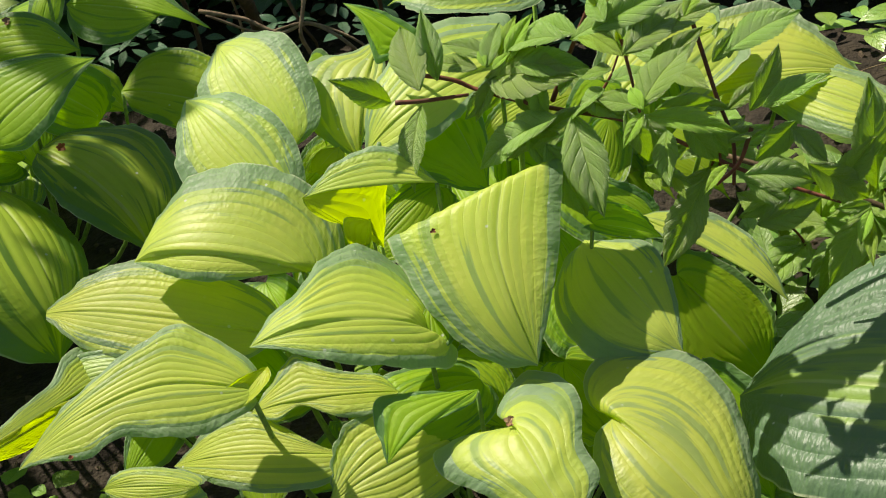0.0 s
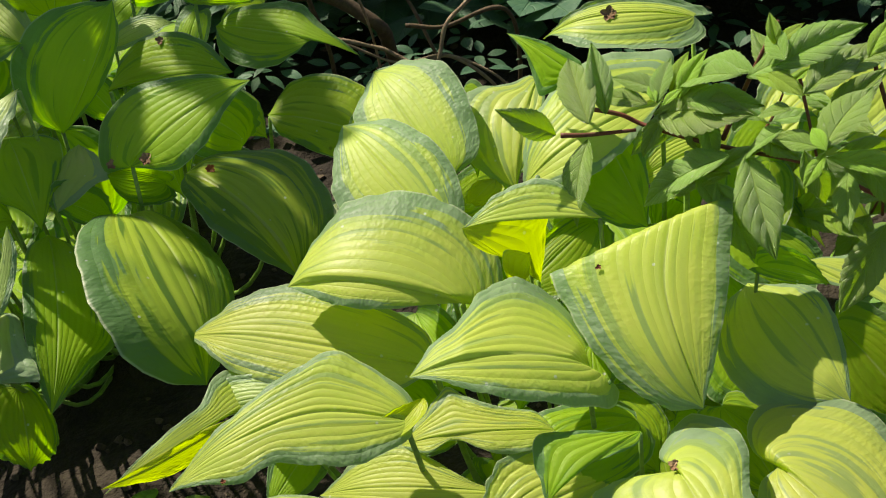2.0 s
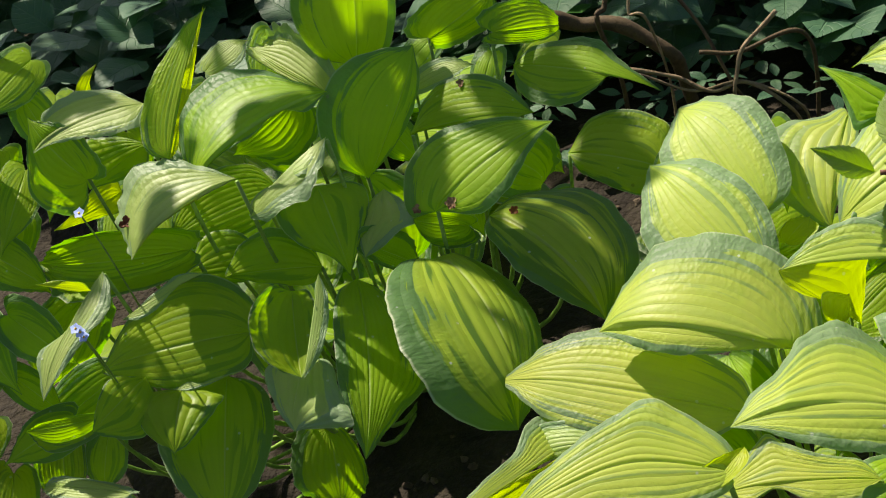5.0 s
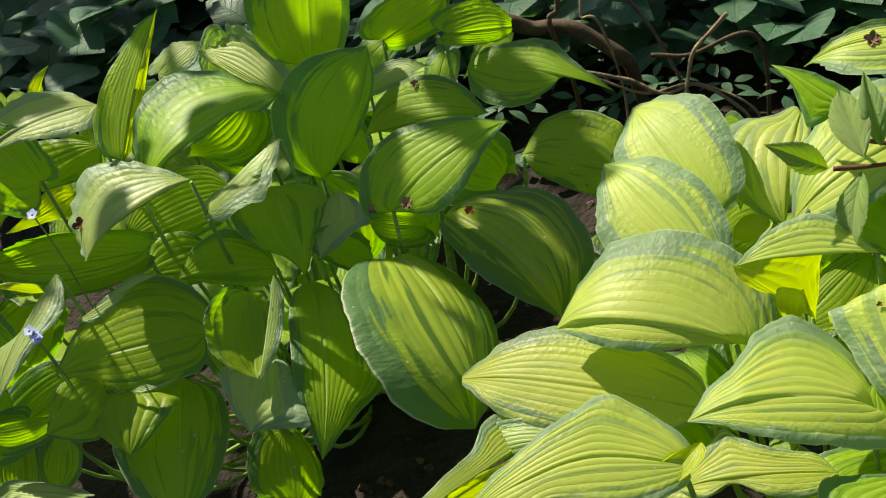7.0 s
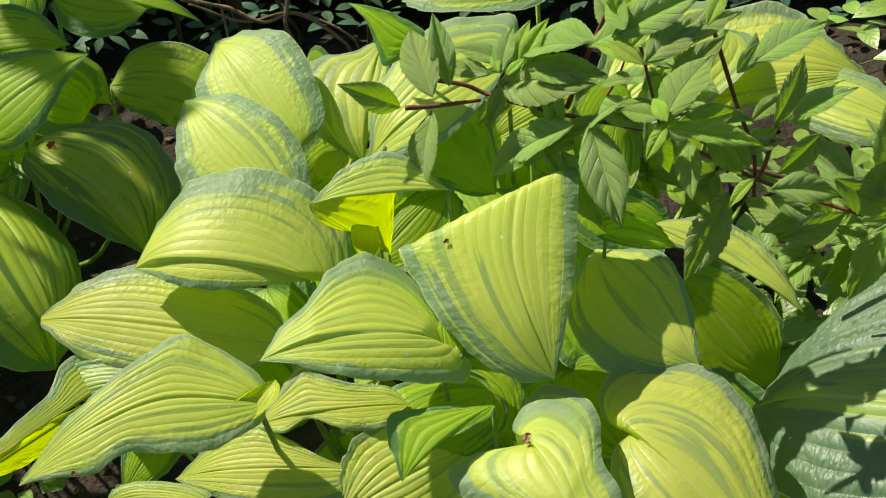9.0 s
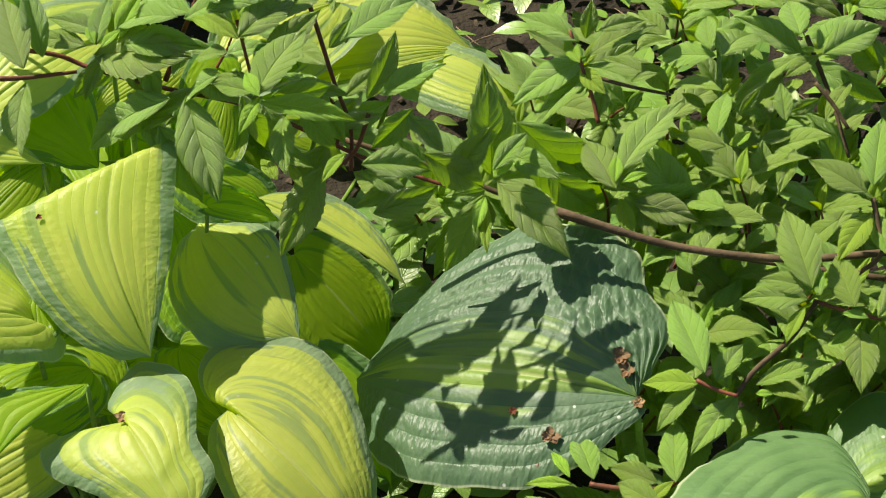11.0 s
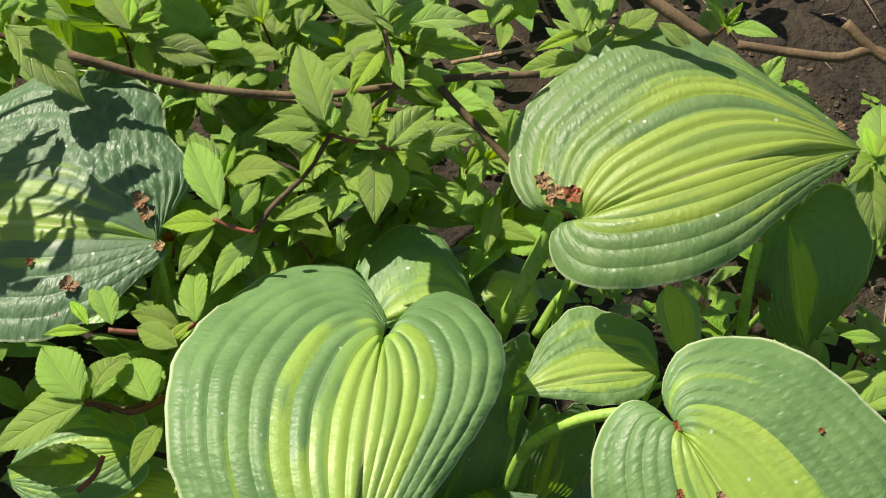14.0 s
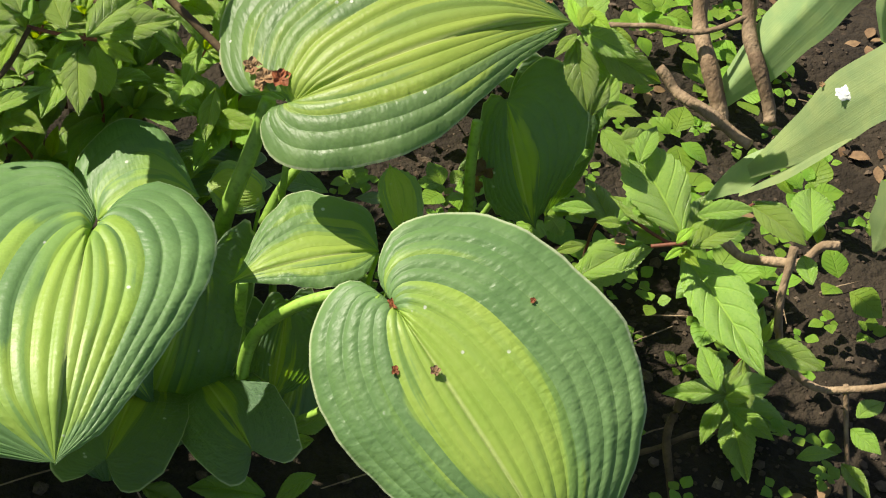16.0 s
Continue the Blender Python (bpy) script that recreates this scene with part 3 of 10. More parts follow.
# ---------- the hostas ----------
PLANT_C = thing("hosta", (-0.20, 1.38, 0.02), "Hosta clump with yellow leaves edged blue-green, in sun", "hosta", "hostas in the bed")
blade(PLANT_C, GOLD, (-0.259, 1.282, 0.398), (-0.335, 1.408, 0.447), (-0.16, -0.45, 0.88), ((0.04, 0.23), (0.35, 0.36), (0.67, 0.38), (0.89, 0.22)), ((0.19, -0.21), (0.47, -0.31), (0.73, -0.26), (0.87, -0.13)), relief=0.15, arch=.06)
blade(PLANT_C, GOLD, (-0.264, 1.203, 0.398), (-0.356, 1.322, 0.443), (-0.12, -0.43, 0.90), ((-0.03, 0.15), (0.19, 0.28), (0.46, 0.31), (0.75, 0.23)), ((0.16, -0.18), (0.40, -0.33), (0.59, -0.32), (0.80, -0.18)), relief=0.35, arch=.06)
blade(PLANT_C, GOLD, (-0.242, 1.135, 0.368), (-0.400, 1.172, 0.375), (-0.05, -0.40, 0.92), ((-0.14, 0.05), (-0.15, 0.22), (-0.02, 0.44), (0.22, 0.57), (0.48, 0.59), (0.75, 0.52), (0.89, 0.35)), ((0.13, -0.04), (0.33, -0.11), (0.51, -0.14), (0.70, -0.12), (0.86, -0.06)), relief=0.55, arch=.10, dome=.10)
blade(PLANT_C, GOLD, (-0.272, 1.118, 0.312), (-0.505, 1.182, 0.322), (-0.08, -0.41, 0.91), ((0.08, 0.14), (0.29, 0.21), (0.52, 0.24), (0.67, 0.23), (0.81, 0.16)), ((0.16, -0.14), (0.36, -0.18), (0.58, -0.17), (0.77, -0.13), (0.89, -0.06)), relief=0.60, arch=.05)
blade(PLANT_C, GOLD, (-0.138, 1.055, 0.353), (-0.276, 1.020, 0.393), (0.30, -0.09, 0.95), ((-0.07, 0.21), (0.04, 0.57), (0.28, 0.70), (0.51, 0.57), (0.72, 0.29), (0.85, 0.19)), ((-0.16, -0.06), (-0.08, -0.22), (0.17, -0.27), (0.42, -0.26), (0.64, -0.21), (0.83, -0.10)), relief=1.00, arch=.08, dome=.09)
blade(PLANT_C, GOLD, (-0.047, 1.213, 0.456), (-0.051, 1.013, 0.348), (-0.04, -0.47, 0.88), ((0.03, 0.21), (0.19, 0.41), (0.38, 0.51), (0.49, 0.51), (0.61, 0.46), (0.82, 0.34), (0.98, 0.16)), ((0.08, -0.14), (0.27, -0.15), (0.43, -0.13), (0.60, -0.11), (0.81, -0.06)), rib=((0.47, 0.10), (0.73, 0.08)), relief=0.45, arch=.03, dome=.05, fold=(0.29, 0.39, 80))
blade(PLANT_C, GOLD, (-0.287, 1.025, 0.339), (-0.481, 0.978, 0.324), (0.02, -0.36, 0.93), ((-0.05, 0.03), (-0.03, 0.13), (0.04, 0.23), (0.13, 0.32), (0.23, 0.39), (0.35, 0.35), (0.50, 0.29), (0.72, 0.18)), ((-0.01, -0.06), (0.07, -0.11), (0.23, -0.15), (0.41, -0.11), (0.54, -0.06), (0.69, -0.10), (0.84, -0.05)), rib=((0.35, 0.10), (0.69, 0.07)), relief=.9, arch=.08)
blade(PLANT_C, GOLD, (-0.202, 1.017, 0.257), (-0.379, 1.043, 0.247), (-0.11, -0.43, 0.90), ((0.22, 0.04), (0.41, 0.14), (0.58, 0.22), (0.75, 0.19), (0.89, 0.08)), ((0.23, -0.16), (0.53, -0.18), (0.81, -0.10)), relief=0.70, arch=.08)
blade(PLANT_C, GOLD, (-0.172, 1.055, 0.292), (-0.304, 1.058, 0.284), (-0.06, -0.40, 0.91), ((0.12, 0.13), (0.37, 0.18), (0.56, 0.27), (0.68, 0.34), (0.80, 0.22)), ((0.13, -0.13), (0.38, -0.14), (0.63, -0.03), (0.80, -0.10)), relief=0.70, arch=.06)
blade(PLANT_C, GOLD, (-0.420, 1.148, 0.277), (-0.524, 0.966, 0.337), (0.60, -0.08, 0.80), ((0.11, 0.16), (0.27, 0.17), (0.41, 0.10), (0.69, 0.06)), ((0.23, 0.01), (0.49, 0.01), (0.72, 0.01)), arch=.03)
blade(PLANT_C, LIME, (-0.421, 1.141, 0.282), (-0.517, 0.955, 0.347), (0.89, -0.38, 0.24), ((0.20, -0.01), (0.49, 0.02), (0.79, 0.02)), ((0.26, -0.10), (0.49, -0.09), (0.77, -0.06)), arch=.02, relief=.3, stalk=False)
blade(PLANT_C, GOLD, (-0.074, 0.970, 0.320), (-0.034, 0.868, 0.301), (-0.13, -0.23, 0.97), ((-0.09, 0.18), (-0.19, 0.42), (-0.18, 0.59), (0.04, 0.62), (0.33, 0.46), (0.71, 0.21)), ((-0.22, 0.06), (-0.37, -0.09), (-0.45, -0.29), (-0.35, -0.44), (-0.14, -0.52), (0.10, -0.49), (0.41, -0.36), (0.71, -0.34)), relief=0.45, arch=.05, dome=.08)
blade(PLANT_C, GOLD, (0.004, 0.993, 0.296), (0.093, 0.876, 0.252), (0.05, -0.32, 0.95), ((0.02, 0.14), (0.19, 0.28), (0.46, 0.35), (0.76, 0.24)), ((-0.17, 0.02), (-0.33, -0.09), (-0.36, -0.29), (-0.24, -0.47), (-0.03, -0.59), (0.28, -0.58), (0.60, -0.41), (0.84, -0.26)), relief=0.60, arch=.06, dome=.09)
blade(PLANT_C, GOLD, (-0.003, 1.181, 0.334), (0.068, 1.054, 0.307), (-0.07, -0.25, 0.97), ((0.08, 0.22), (0.36, 0.43), (0.71, 0.45), (0.91, 0.26)), ((0.13, -0.13), (0.24, -0.26), (0.47, -0.26), (0.76, -0.14)), relief=0.40, arch=.05)
hosta_leaf(PLANT_C, GREEN, (0.080, 1.255, 0.223), (0.159, 1.188, 0.135), (0.154, 1.253, 0.193), (0.068, 1.176, 0.161), bulge=.05, curl=-0.08, relief=.6)
blade(PLANT_C, GOLD, (0.046, 1.209, 0.332), (0.167, 1.125, 0.291), (0.14, -0.26, 0.96), ((0.19, 0.06), (0.40, -0.02), (0.61, -0.05), (0.84, 0.01)), ((0.13, -0.16), (0.37, -0.27), (0.60, -0.24), (0.82, -0.14)), relief=0.50, arch=.03)
blade(PLANT_C, GOLD, (-0.122, 1.181, 0.414), (-0.238, 1.177, 0.419), (0.05, -0.52, 0.86), ((0.24, 0.26), (0.50, 0.33), (0.78, 0.21)), ((0.30, 0.10), (0.54, 0.11), (0.79, 0.12)), arch=.03)
blade(PLANT_C, LIME, (-0.180, 1.186, 0.346), (-0.239, 1.177, 0.415), (0.42, -0.88, 0.24), ((0.22, 0.34), (0.45, 0.62), (0.79, 0.40), (0.94, 0.22)), ((0.20, 0.08), (0.50, -0.00), (0.70, -0.06), (0.89, -0.06)), arch=.04)
blade(PLANT_C, LIME, (-0.186, 1.182, 0.381), (-0.198, 1.169, 0.358), (0.43, -0.87, 0.24), ((0.09, 0.80), (0.48, 0.76), (0.91, 0.38)), ((0.30, -0.14), (0.65, -0.19)), arch=.04)
blade(PLANT_C, GOLD, (-0.179, 1.390, 0.428), (-0.201, 1.286, 0.380), (-0.07, -0.40, 0.91), ((-0.09, 0.08), (0.04, 0.23), (0.07, 0.48), (0.26, 0.60), (0.49, 0.59), (0.79, 0.40), (0.95, 0.16)), ((0.19, -0.11), (0.51, -0.09), (0.79, -0.04)), relief=0.70, arch=.07)
blade(PLANT_C, GOLD, (-0.063, 1.347, 0.423), (-0.193, 1.279, 0.390), (-0.07, -0.33, 0.94), ((-0.29, 0.35), (-0.08, 0.49), (0.24, 0.54), (0.58, 0.42), (0.86, 0.22)), ((0.26, -0.16), (0.60, -0.25), (0.88, -0.17)), relief=0.60, arch=.07)
blade(PLANT_C, GREEN, (-0.123, 1.330, 0.411), (-0.084, 1.252, 0.351), (0.18, -0.54, 0.82), ((0.05, 0.39), (0.26, 0.73), (0.55, 0.72), (0.73, 0.44), (0.92, 0.21)), ((0.14, -0.22), (0.44, -0.23), (0.74, -0.13)), arch=.04)
blade(PLANT_C, GREEN, (-0.139, 1.323, 0.470), (-0.198, 1.358, 0.501), (0.06, -0.60, 0.80), ((0.03, 0.17), (0.34, 0.18), (0.65, 0.11)), ((0.16, -0.43), (0.33, -0.35), (0.64, -0.12)), arch=.04)
hosta_leaf(PLANT_C, GOLD, (-0.026, 1.505, 0.419), (-0.178, 1.516, 0.408), (-0.109, 1.468, 0.397), (-0.094, 1.531, 0.422), bulge=.10, curl=-0.16, relief=.8)
hosta_leaf(PLANT_C, GOLD, (0.089, 1.448, 0.296), (0.293, 1.425, 0.316), (0.187, 1.527, 0.333), (0.174, 1.402, 0.294), bulge=.08, curl=-0.14, relief=.8)
hosta_leaf(PLANT_C, GOLD, (0.206, 1.433, 0.307), (0.319, 1.337, 0.297), (0.282, 1.420, 0.314), (0.247, 1.348, 0.290), bulge=.08, curl=0.04, relief=.8)
hosta_leaf(PLANT_C, GOLD, (0.152, 1.471, 0.357), (0.012, 1.382, 0.314), (0.121, 1.374, 0.323), (0.057, 1.490, 0.352), bulge=.08, curl=-0.18, relief=.8)
hosta_leaf(PLANT_C, GOLD, (-0.000, 1.407, 0.341), (-0.098, 1.347, 0.333), (-0.037, 1.350, 0.317), (-0.063, 1.392, 0.352), bulge=.06, curl=-0.07, relief=.8)
hosta_leaf(PLANT_C, GREEN, (0.033, 1.358, 0.338), (-0.002, 1.273, 0.302), (0.043, 1.311, 0.306), (-0.007, 1.314, 0.329), bulge=.06, curl=-0.20, relief=.6)
hosta_leaf(PLANT_C, GREEN, (-0.010, 1.251, 0.343), (0.072, 1.226, 0.292), (0.051, 1.260, 0.321), (-0.001, 1.201, 0.309), bulge=.06, curl=-0.05, relief=.6)
hosta_leaf(PLANT_C, GREEN, (-0.133, 1.261, 0.353), (-0.204, 1.196, 0.322), (-0.143, 1.204, 0.320), (-0.181, 1.242, 0.348), bulge=.06, curl=-0.17, relief=.6)
blade(PLANT_C, GREEN, (-0.100, 1.001, 0.335), (-0.175, 0.944, 0.320), (0.06, -0.33, 0.94), ((0.22, 0.15), (0.45, 0.34), (0.67, 0.48), (0.82, 0.40)), ((0.12, -0.08), (0.39, -0.04), (0.66, 0.04), (0.85, 0.07)), arch=.08)
hosta_leaf(PLANT_C, GREEN, (-0.105, 1.079, 0.276), (-0.198, 1.038, 0.268), (-0.137, 1.019, 0.252), (-0.181, 1.085, 0.288), bulge=.07, curl=0.06, relief=.6)
hosta_leaf(PLANT_C, GOLD, (-0.127, 1.031, 0.259), (-0.242, 0.976, 0.243), (-0.164, 0.963, 0.232), (-0.207, 1.047, 0.271), bulge=.08, curl=-0.13, relief=.8)
blade(PLANT_C, GREEN, (-0.136, 1.079, 0.363), (-0.136, 1.031, 0.339), (0.14, -0.44, 0.88), ((0.25, 0.18), (0.63, 0.15)), ((0.27, -0.17), (0.57, -0.35), (0.76, -0.19)), arch=.03)
hosta_leaf(PLANT_C, PALE, (-0.404, 1.104, 0.305), (-0.481, 1.105, 0.285), (-0.443, 1.099, 0.291), (-0.453, 1.128, 0.309), bulge=.05, curl=-0.11)
hosta_leaf(PLANT_C, GOLD, (-0.344, 0.990, 0.269), (-0.436, 1.009, 0.258), (-0.392, 0.983, 0.253), (-0.395, 1.016, 0.272), bulge=.05, curl=0.06, relief=.8)
hosta_leaf(PLANT_C, GREEN, (-0.300, 1.219, 0.296), (-0.255, 1.146, 0.257), (-0.253, 1.193, 0.284), (-0.323, 1.175, 0.268), bulge=.05, curl=-0.06, relief=.6)
hosta_leaf(PLANT_C, GREEN, (-0.133, 1.143, 0.243), (-0.088, 1.085, 0.207), (-0.083, 1.139, 0.232), (-0.137, 1.093, 0.220), bulge=.05, curl=0.01, relief=.6)
hosta_leaf(PLANT_C, GREEN, (-0.030, 1.261, 0.293), (0.008, 1.147, 0.219), (0.008, 1.231, 0.264), (-0.050, 1.158, 0.245), bulge=.05, curl=0.11, relief=.6)
hosta_leaf(PLANT_C, GREEN, (-0.333, 1.145, 0.282), (-0.272, 1.089, 0.257), (-0.280, 1.136, 0.283), (-0.328, 1.108, 0.261), bulge=.05, curl=-0.13, relief=.6)
hosta_leaf(PLANT_C, GREEN, (-0.032, 1.124, 0.245), (0.014, 1.053, 0.196), (0.020, 1.113, 0.221), (-0.043, 1.064, 0.221), bulge=.05, curl=0.00, relief=.6)
hosta_leaf(PLANT_C, GREEN, (0.086, 1.136, 0.197), (0.142, 1.043, 0.123), (0.144, 1.122, 0.157), (0.075, 1.055, 0.167), bulge=.05, curl=-0.17, relief=.6)
hosta_leaf(PLANT_C, GREEN, (-0.073, 1.153, 0.207), (-0.036, 1.086, 0.169), (-0.030, 1.141, 0.190), (-0.073, 1.093, 0.182), bulge=.05, curl=-0.05, relief=.6)
hosta_leaf(PLANT_C, GOLD, (-0.005, 1.421, 0.289), (0.073, 1.389, 0.231), (0.052, 1.435, 0.272), (0.006, 1.373, 0.252), bulge=.06, curl=-0.15, relief=.8)
hosta_leaf(PLANT_C, LIME, (-0.008, 1.253, 0.360), (0.020, 1.287, 0.371), (-0.001, 1.273, 0.371), (0.019, 1.268, 0.359), bulge=.05, stalk=False, curl=0.05)
hosta_leaf(PLANT_C, LIME, (-0.241, 1.275, 0.374), (-0.218, 1.294, 0.387), (-0.240, 1.289, 0.383), (-0.213, 1.280, 0.377), bulge=.05, stalk=False, curl=-0.17)
hosta_leaf(PLANT_C, LIME, (-0.273, 1.042, 0.347), (-0.308, 1.007, 0.325), (-0.271, 1.024, 0.337), (-0.305, 1.027, 0.336), bulge=.04, fold=.5, lobe=0, stalk=False, curl=-0.06)
hosta_leaf(PLANT_C, GREEN, (0.006, 1.161, 0.366), (0.068, 1.164, 0.340), (0.027, 1.179, 0.367), (0.028, 1.151, 0.350), bulge=.04, fold=.3, curl=-0.18, relief=.6)
# inner filler leaves of the gold clump; the greener material puts shade into their colour
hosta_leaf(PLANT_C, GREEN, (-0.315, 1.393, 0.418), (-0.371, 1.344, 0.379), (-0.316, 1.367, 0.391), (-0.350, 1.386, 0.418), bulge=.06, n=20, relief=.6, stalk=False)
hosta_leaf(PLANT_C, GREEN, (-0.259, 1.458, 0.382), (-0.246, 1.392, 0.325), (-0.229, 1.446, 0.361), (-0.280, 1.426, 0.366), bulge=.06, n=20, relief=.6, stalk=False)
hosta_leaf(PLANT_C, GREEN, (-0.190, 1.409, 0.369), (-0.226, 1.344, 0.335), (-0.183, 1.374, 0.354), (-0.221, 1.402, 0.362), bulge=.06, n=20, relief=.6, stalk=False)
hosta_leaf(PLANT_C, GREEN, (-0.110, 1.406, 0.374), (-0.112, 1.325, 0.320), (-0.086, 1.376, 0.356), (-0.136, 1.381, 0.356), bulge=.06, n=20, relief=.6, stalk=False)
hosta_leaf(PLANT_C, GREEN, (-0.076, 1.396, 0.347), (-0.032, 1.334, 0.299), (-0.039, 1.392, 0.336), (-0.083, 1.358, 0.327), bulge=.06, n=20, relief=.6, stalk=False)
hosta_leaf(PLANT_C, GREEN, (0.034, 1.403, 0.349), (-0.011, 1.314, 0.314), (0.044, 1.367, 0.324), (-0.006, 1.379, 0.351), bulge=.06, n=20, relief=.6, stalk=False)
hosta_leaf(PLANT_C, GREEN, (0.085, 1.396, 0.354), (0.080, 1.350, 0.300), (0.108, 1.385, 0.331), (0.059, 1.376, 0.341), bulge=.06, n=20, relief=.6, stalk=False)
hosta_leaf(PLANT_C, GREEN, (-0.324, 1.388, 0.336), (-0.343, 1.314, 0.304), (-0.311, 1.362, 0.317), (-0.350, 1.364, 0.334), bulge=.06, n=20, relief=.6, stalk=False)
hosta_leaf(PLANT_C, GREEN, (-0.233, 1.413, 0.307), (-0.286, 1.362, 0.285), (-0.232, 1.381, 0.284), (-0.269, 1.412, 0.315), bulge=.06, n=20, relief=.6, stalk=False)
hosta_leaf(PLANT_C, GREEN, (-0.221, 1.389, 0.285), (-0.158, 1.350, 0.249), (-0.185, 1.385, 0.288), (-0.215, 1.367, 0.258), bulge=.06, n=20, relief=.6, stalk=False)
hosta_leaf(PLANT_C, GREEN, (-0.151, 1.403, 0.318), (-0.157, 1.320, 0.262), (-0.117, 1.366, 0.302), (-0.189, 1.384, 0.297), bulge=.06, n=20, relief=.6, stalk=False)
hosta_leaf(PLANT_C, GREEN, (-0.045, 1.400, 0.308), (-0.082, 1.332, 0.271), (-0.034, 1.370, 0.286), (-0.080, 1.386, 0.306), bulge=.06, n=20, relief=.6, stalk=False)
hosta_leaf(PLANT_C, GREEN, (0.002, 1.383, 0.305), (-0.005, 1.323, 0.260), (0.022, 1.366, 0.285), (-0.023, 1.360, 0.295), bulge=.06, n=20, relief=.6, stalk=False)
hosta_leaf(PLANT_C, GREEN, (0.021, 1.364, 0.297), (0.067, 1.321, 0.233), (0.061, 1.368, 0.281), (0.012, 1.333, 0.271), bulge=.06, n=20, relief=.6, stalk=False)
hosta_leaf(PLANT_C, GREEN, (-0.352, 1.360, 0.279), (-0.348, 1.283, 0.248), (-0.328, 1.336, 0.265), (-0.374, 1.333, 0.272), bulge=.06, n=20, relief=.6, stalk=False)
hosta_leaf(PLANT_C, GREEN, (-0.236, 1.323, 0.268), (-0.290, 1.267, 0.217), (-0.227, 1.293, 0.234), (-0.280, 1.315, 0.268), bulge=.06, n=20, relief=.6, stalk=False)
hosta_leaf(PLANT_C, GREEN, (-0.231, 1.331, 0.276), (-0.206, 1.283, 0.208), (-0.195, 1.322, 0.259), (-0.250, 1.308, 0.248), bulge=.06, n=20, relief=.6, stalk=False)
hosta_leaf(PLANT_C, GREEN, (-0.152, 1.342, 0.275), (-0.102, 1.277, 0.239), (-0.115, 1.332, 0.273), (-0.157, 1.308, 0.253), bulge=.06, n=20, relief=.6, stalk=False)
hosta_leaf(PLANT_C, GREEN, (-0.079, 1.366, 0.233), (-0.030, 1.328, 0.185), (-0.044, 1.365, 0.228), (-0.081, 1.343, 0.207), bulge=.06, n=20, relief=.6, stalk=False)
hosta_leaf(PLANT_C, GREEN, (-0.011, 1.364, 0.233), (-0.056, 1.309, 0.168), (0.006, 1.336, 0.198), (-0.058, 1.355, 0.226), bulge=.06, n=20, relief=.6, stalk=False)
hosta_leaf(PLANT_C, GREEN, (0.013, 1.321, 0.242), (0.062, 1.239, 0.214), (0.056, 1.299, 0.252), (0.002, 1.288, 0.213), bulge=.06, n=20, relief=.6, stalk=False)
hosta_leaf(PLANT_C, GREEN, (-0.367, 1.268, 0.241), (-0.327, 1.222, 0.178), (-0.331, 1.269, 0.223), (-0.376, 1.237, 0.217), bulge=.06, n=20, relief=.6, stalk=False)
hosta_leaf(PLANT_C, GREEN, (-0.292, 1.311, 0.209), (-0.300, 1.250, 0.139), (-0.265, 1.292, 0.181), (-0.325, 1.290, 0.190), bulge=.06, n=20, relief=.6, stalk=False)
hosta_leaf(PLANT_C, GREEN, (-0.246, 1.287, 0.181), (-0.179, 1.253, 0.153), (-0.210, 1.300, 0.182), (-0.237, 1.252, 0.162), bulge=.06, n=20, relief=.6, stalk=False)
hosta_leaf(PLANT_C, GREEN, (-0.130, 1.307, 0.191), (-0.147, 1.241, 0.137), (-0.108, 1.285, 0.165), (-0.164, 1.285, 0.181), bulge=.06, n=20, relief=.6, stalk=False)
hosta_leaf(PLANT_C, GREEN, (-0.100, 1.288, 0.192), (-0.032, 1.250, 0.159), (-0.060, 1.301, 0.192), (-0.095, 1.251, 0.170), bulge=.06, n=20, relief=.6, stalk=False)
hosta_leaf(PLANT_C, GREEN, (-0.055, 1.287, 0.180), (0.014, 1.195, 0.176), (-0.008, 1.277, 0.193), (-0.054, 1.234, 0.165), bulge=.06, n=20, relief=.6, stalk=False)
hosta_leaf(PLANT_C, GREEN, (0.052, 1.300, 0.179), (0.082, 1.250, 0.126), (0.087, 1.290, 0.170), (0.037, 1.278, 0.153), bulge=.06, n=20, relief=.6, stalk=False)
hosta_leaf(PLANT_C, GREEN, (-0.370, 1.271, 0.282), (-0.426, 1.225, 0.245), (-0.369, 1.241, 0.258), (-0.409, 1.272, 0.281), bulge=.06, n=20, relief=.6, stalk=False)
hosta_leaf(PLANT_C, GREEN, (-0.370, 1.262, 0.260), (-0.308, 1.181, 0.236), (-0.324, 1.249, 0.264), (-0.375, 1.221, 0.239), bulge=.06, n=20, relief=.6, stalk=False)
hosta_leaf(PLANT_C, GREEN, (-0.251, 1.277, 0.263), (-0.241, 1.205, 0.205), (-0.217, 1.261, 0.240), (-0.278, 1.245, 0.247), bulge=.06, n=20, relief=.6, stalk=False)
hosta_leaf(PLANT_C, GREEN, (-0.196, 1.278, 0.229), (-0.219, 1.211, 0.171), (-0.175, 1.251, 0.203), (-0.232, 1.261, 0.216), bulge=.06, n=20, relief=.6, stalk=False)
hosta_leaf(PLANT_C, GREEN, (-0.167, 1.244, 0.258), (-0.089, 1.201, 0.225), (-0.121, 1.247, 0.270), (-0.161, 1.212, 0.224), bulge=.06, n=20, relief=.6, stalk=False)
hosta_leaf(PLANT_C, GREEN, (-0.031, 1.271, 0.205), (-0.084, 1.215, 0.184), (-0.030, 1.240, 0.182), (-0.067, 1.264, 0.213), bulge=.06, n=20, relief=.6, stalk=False)
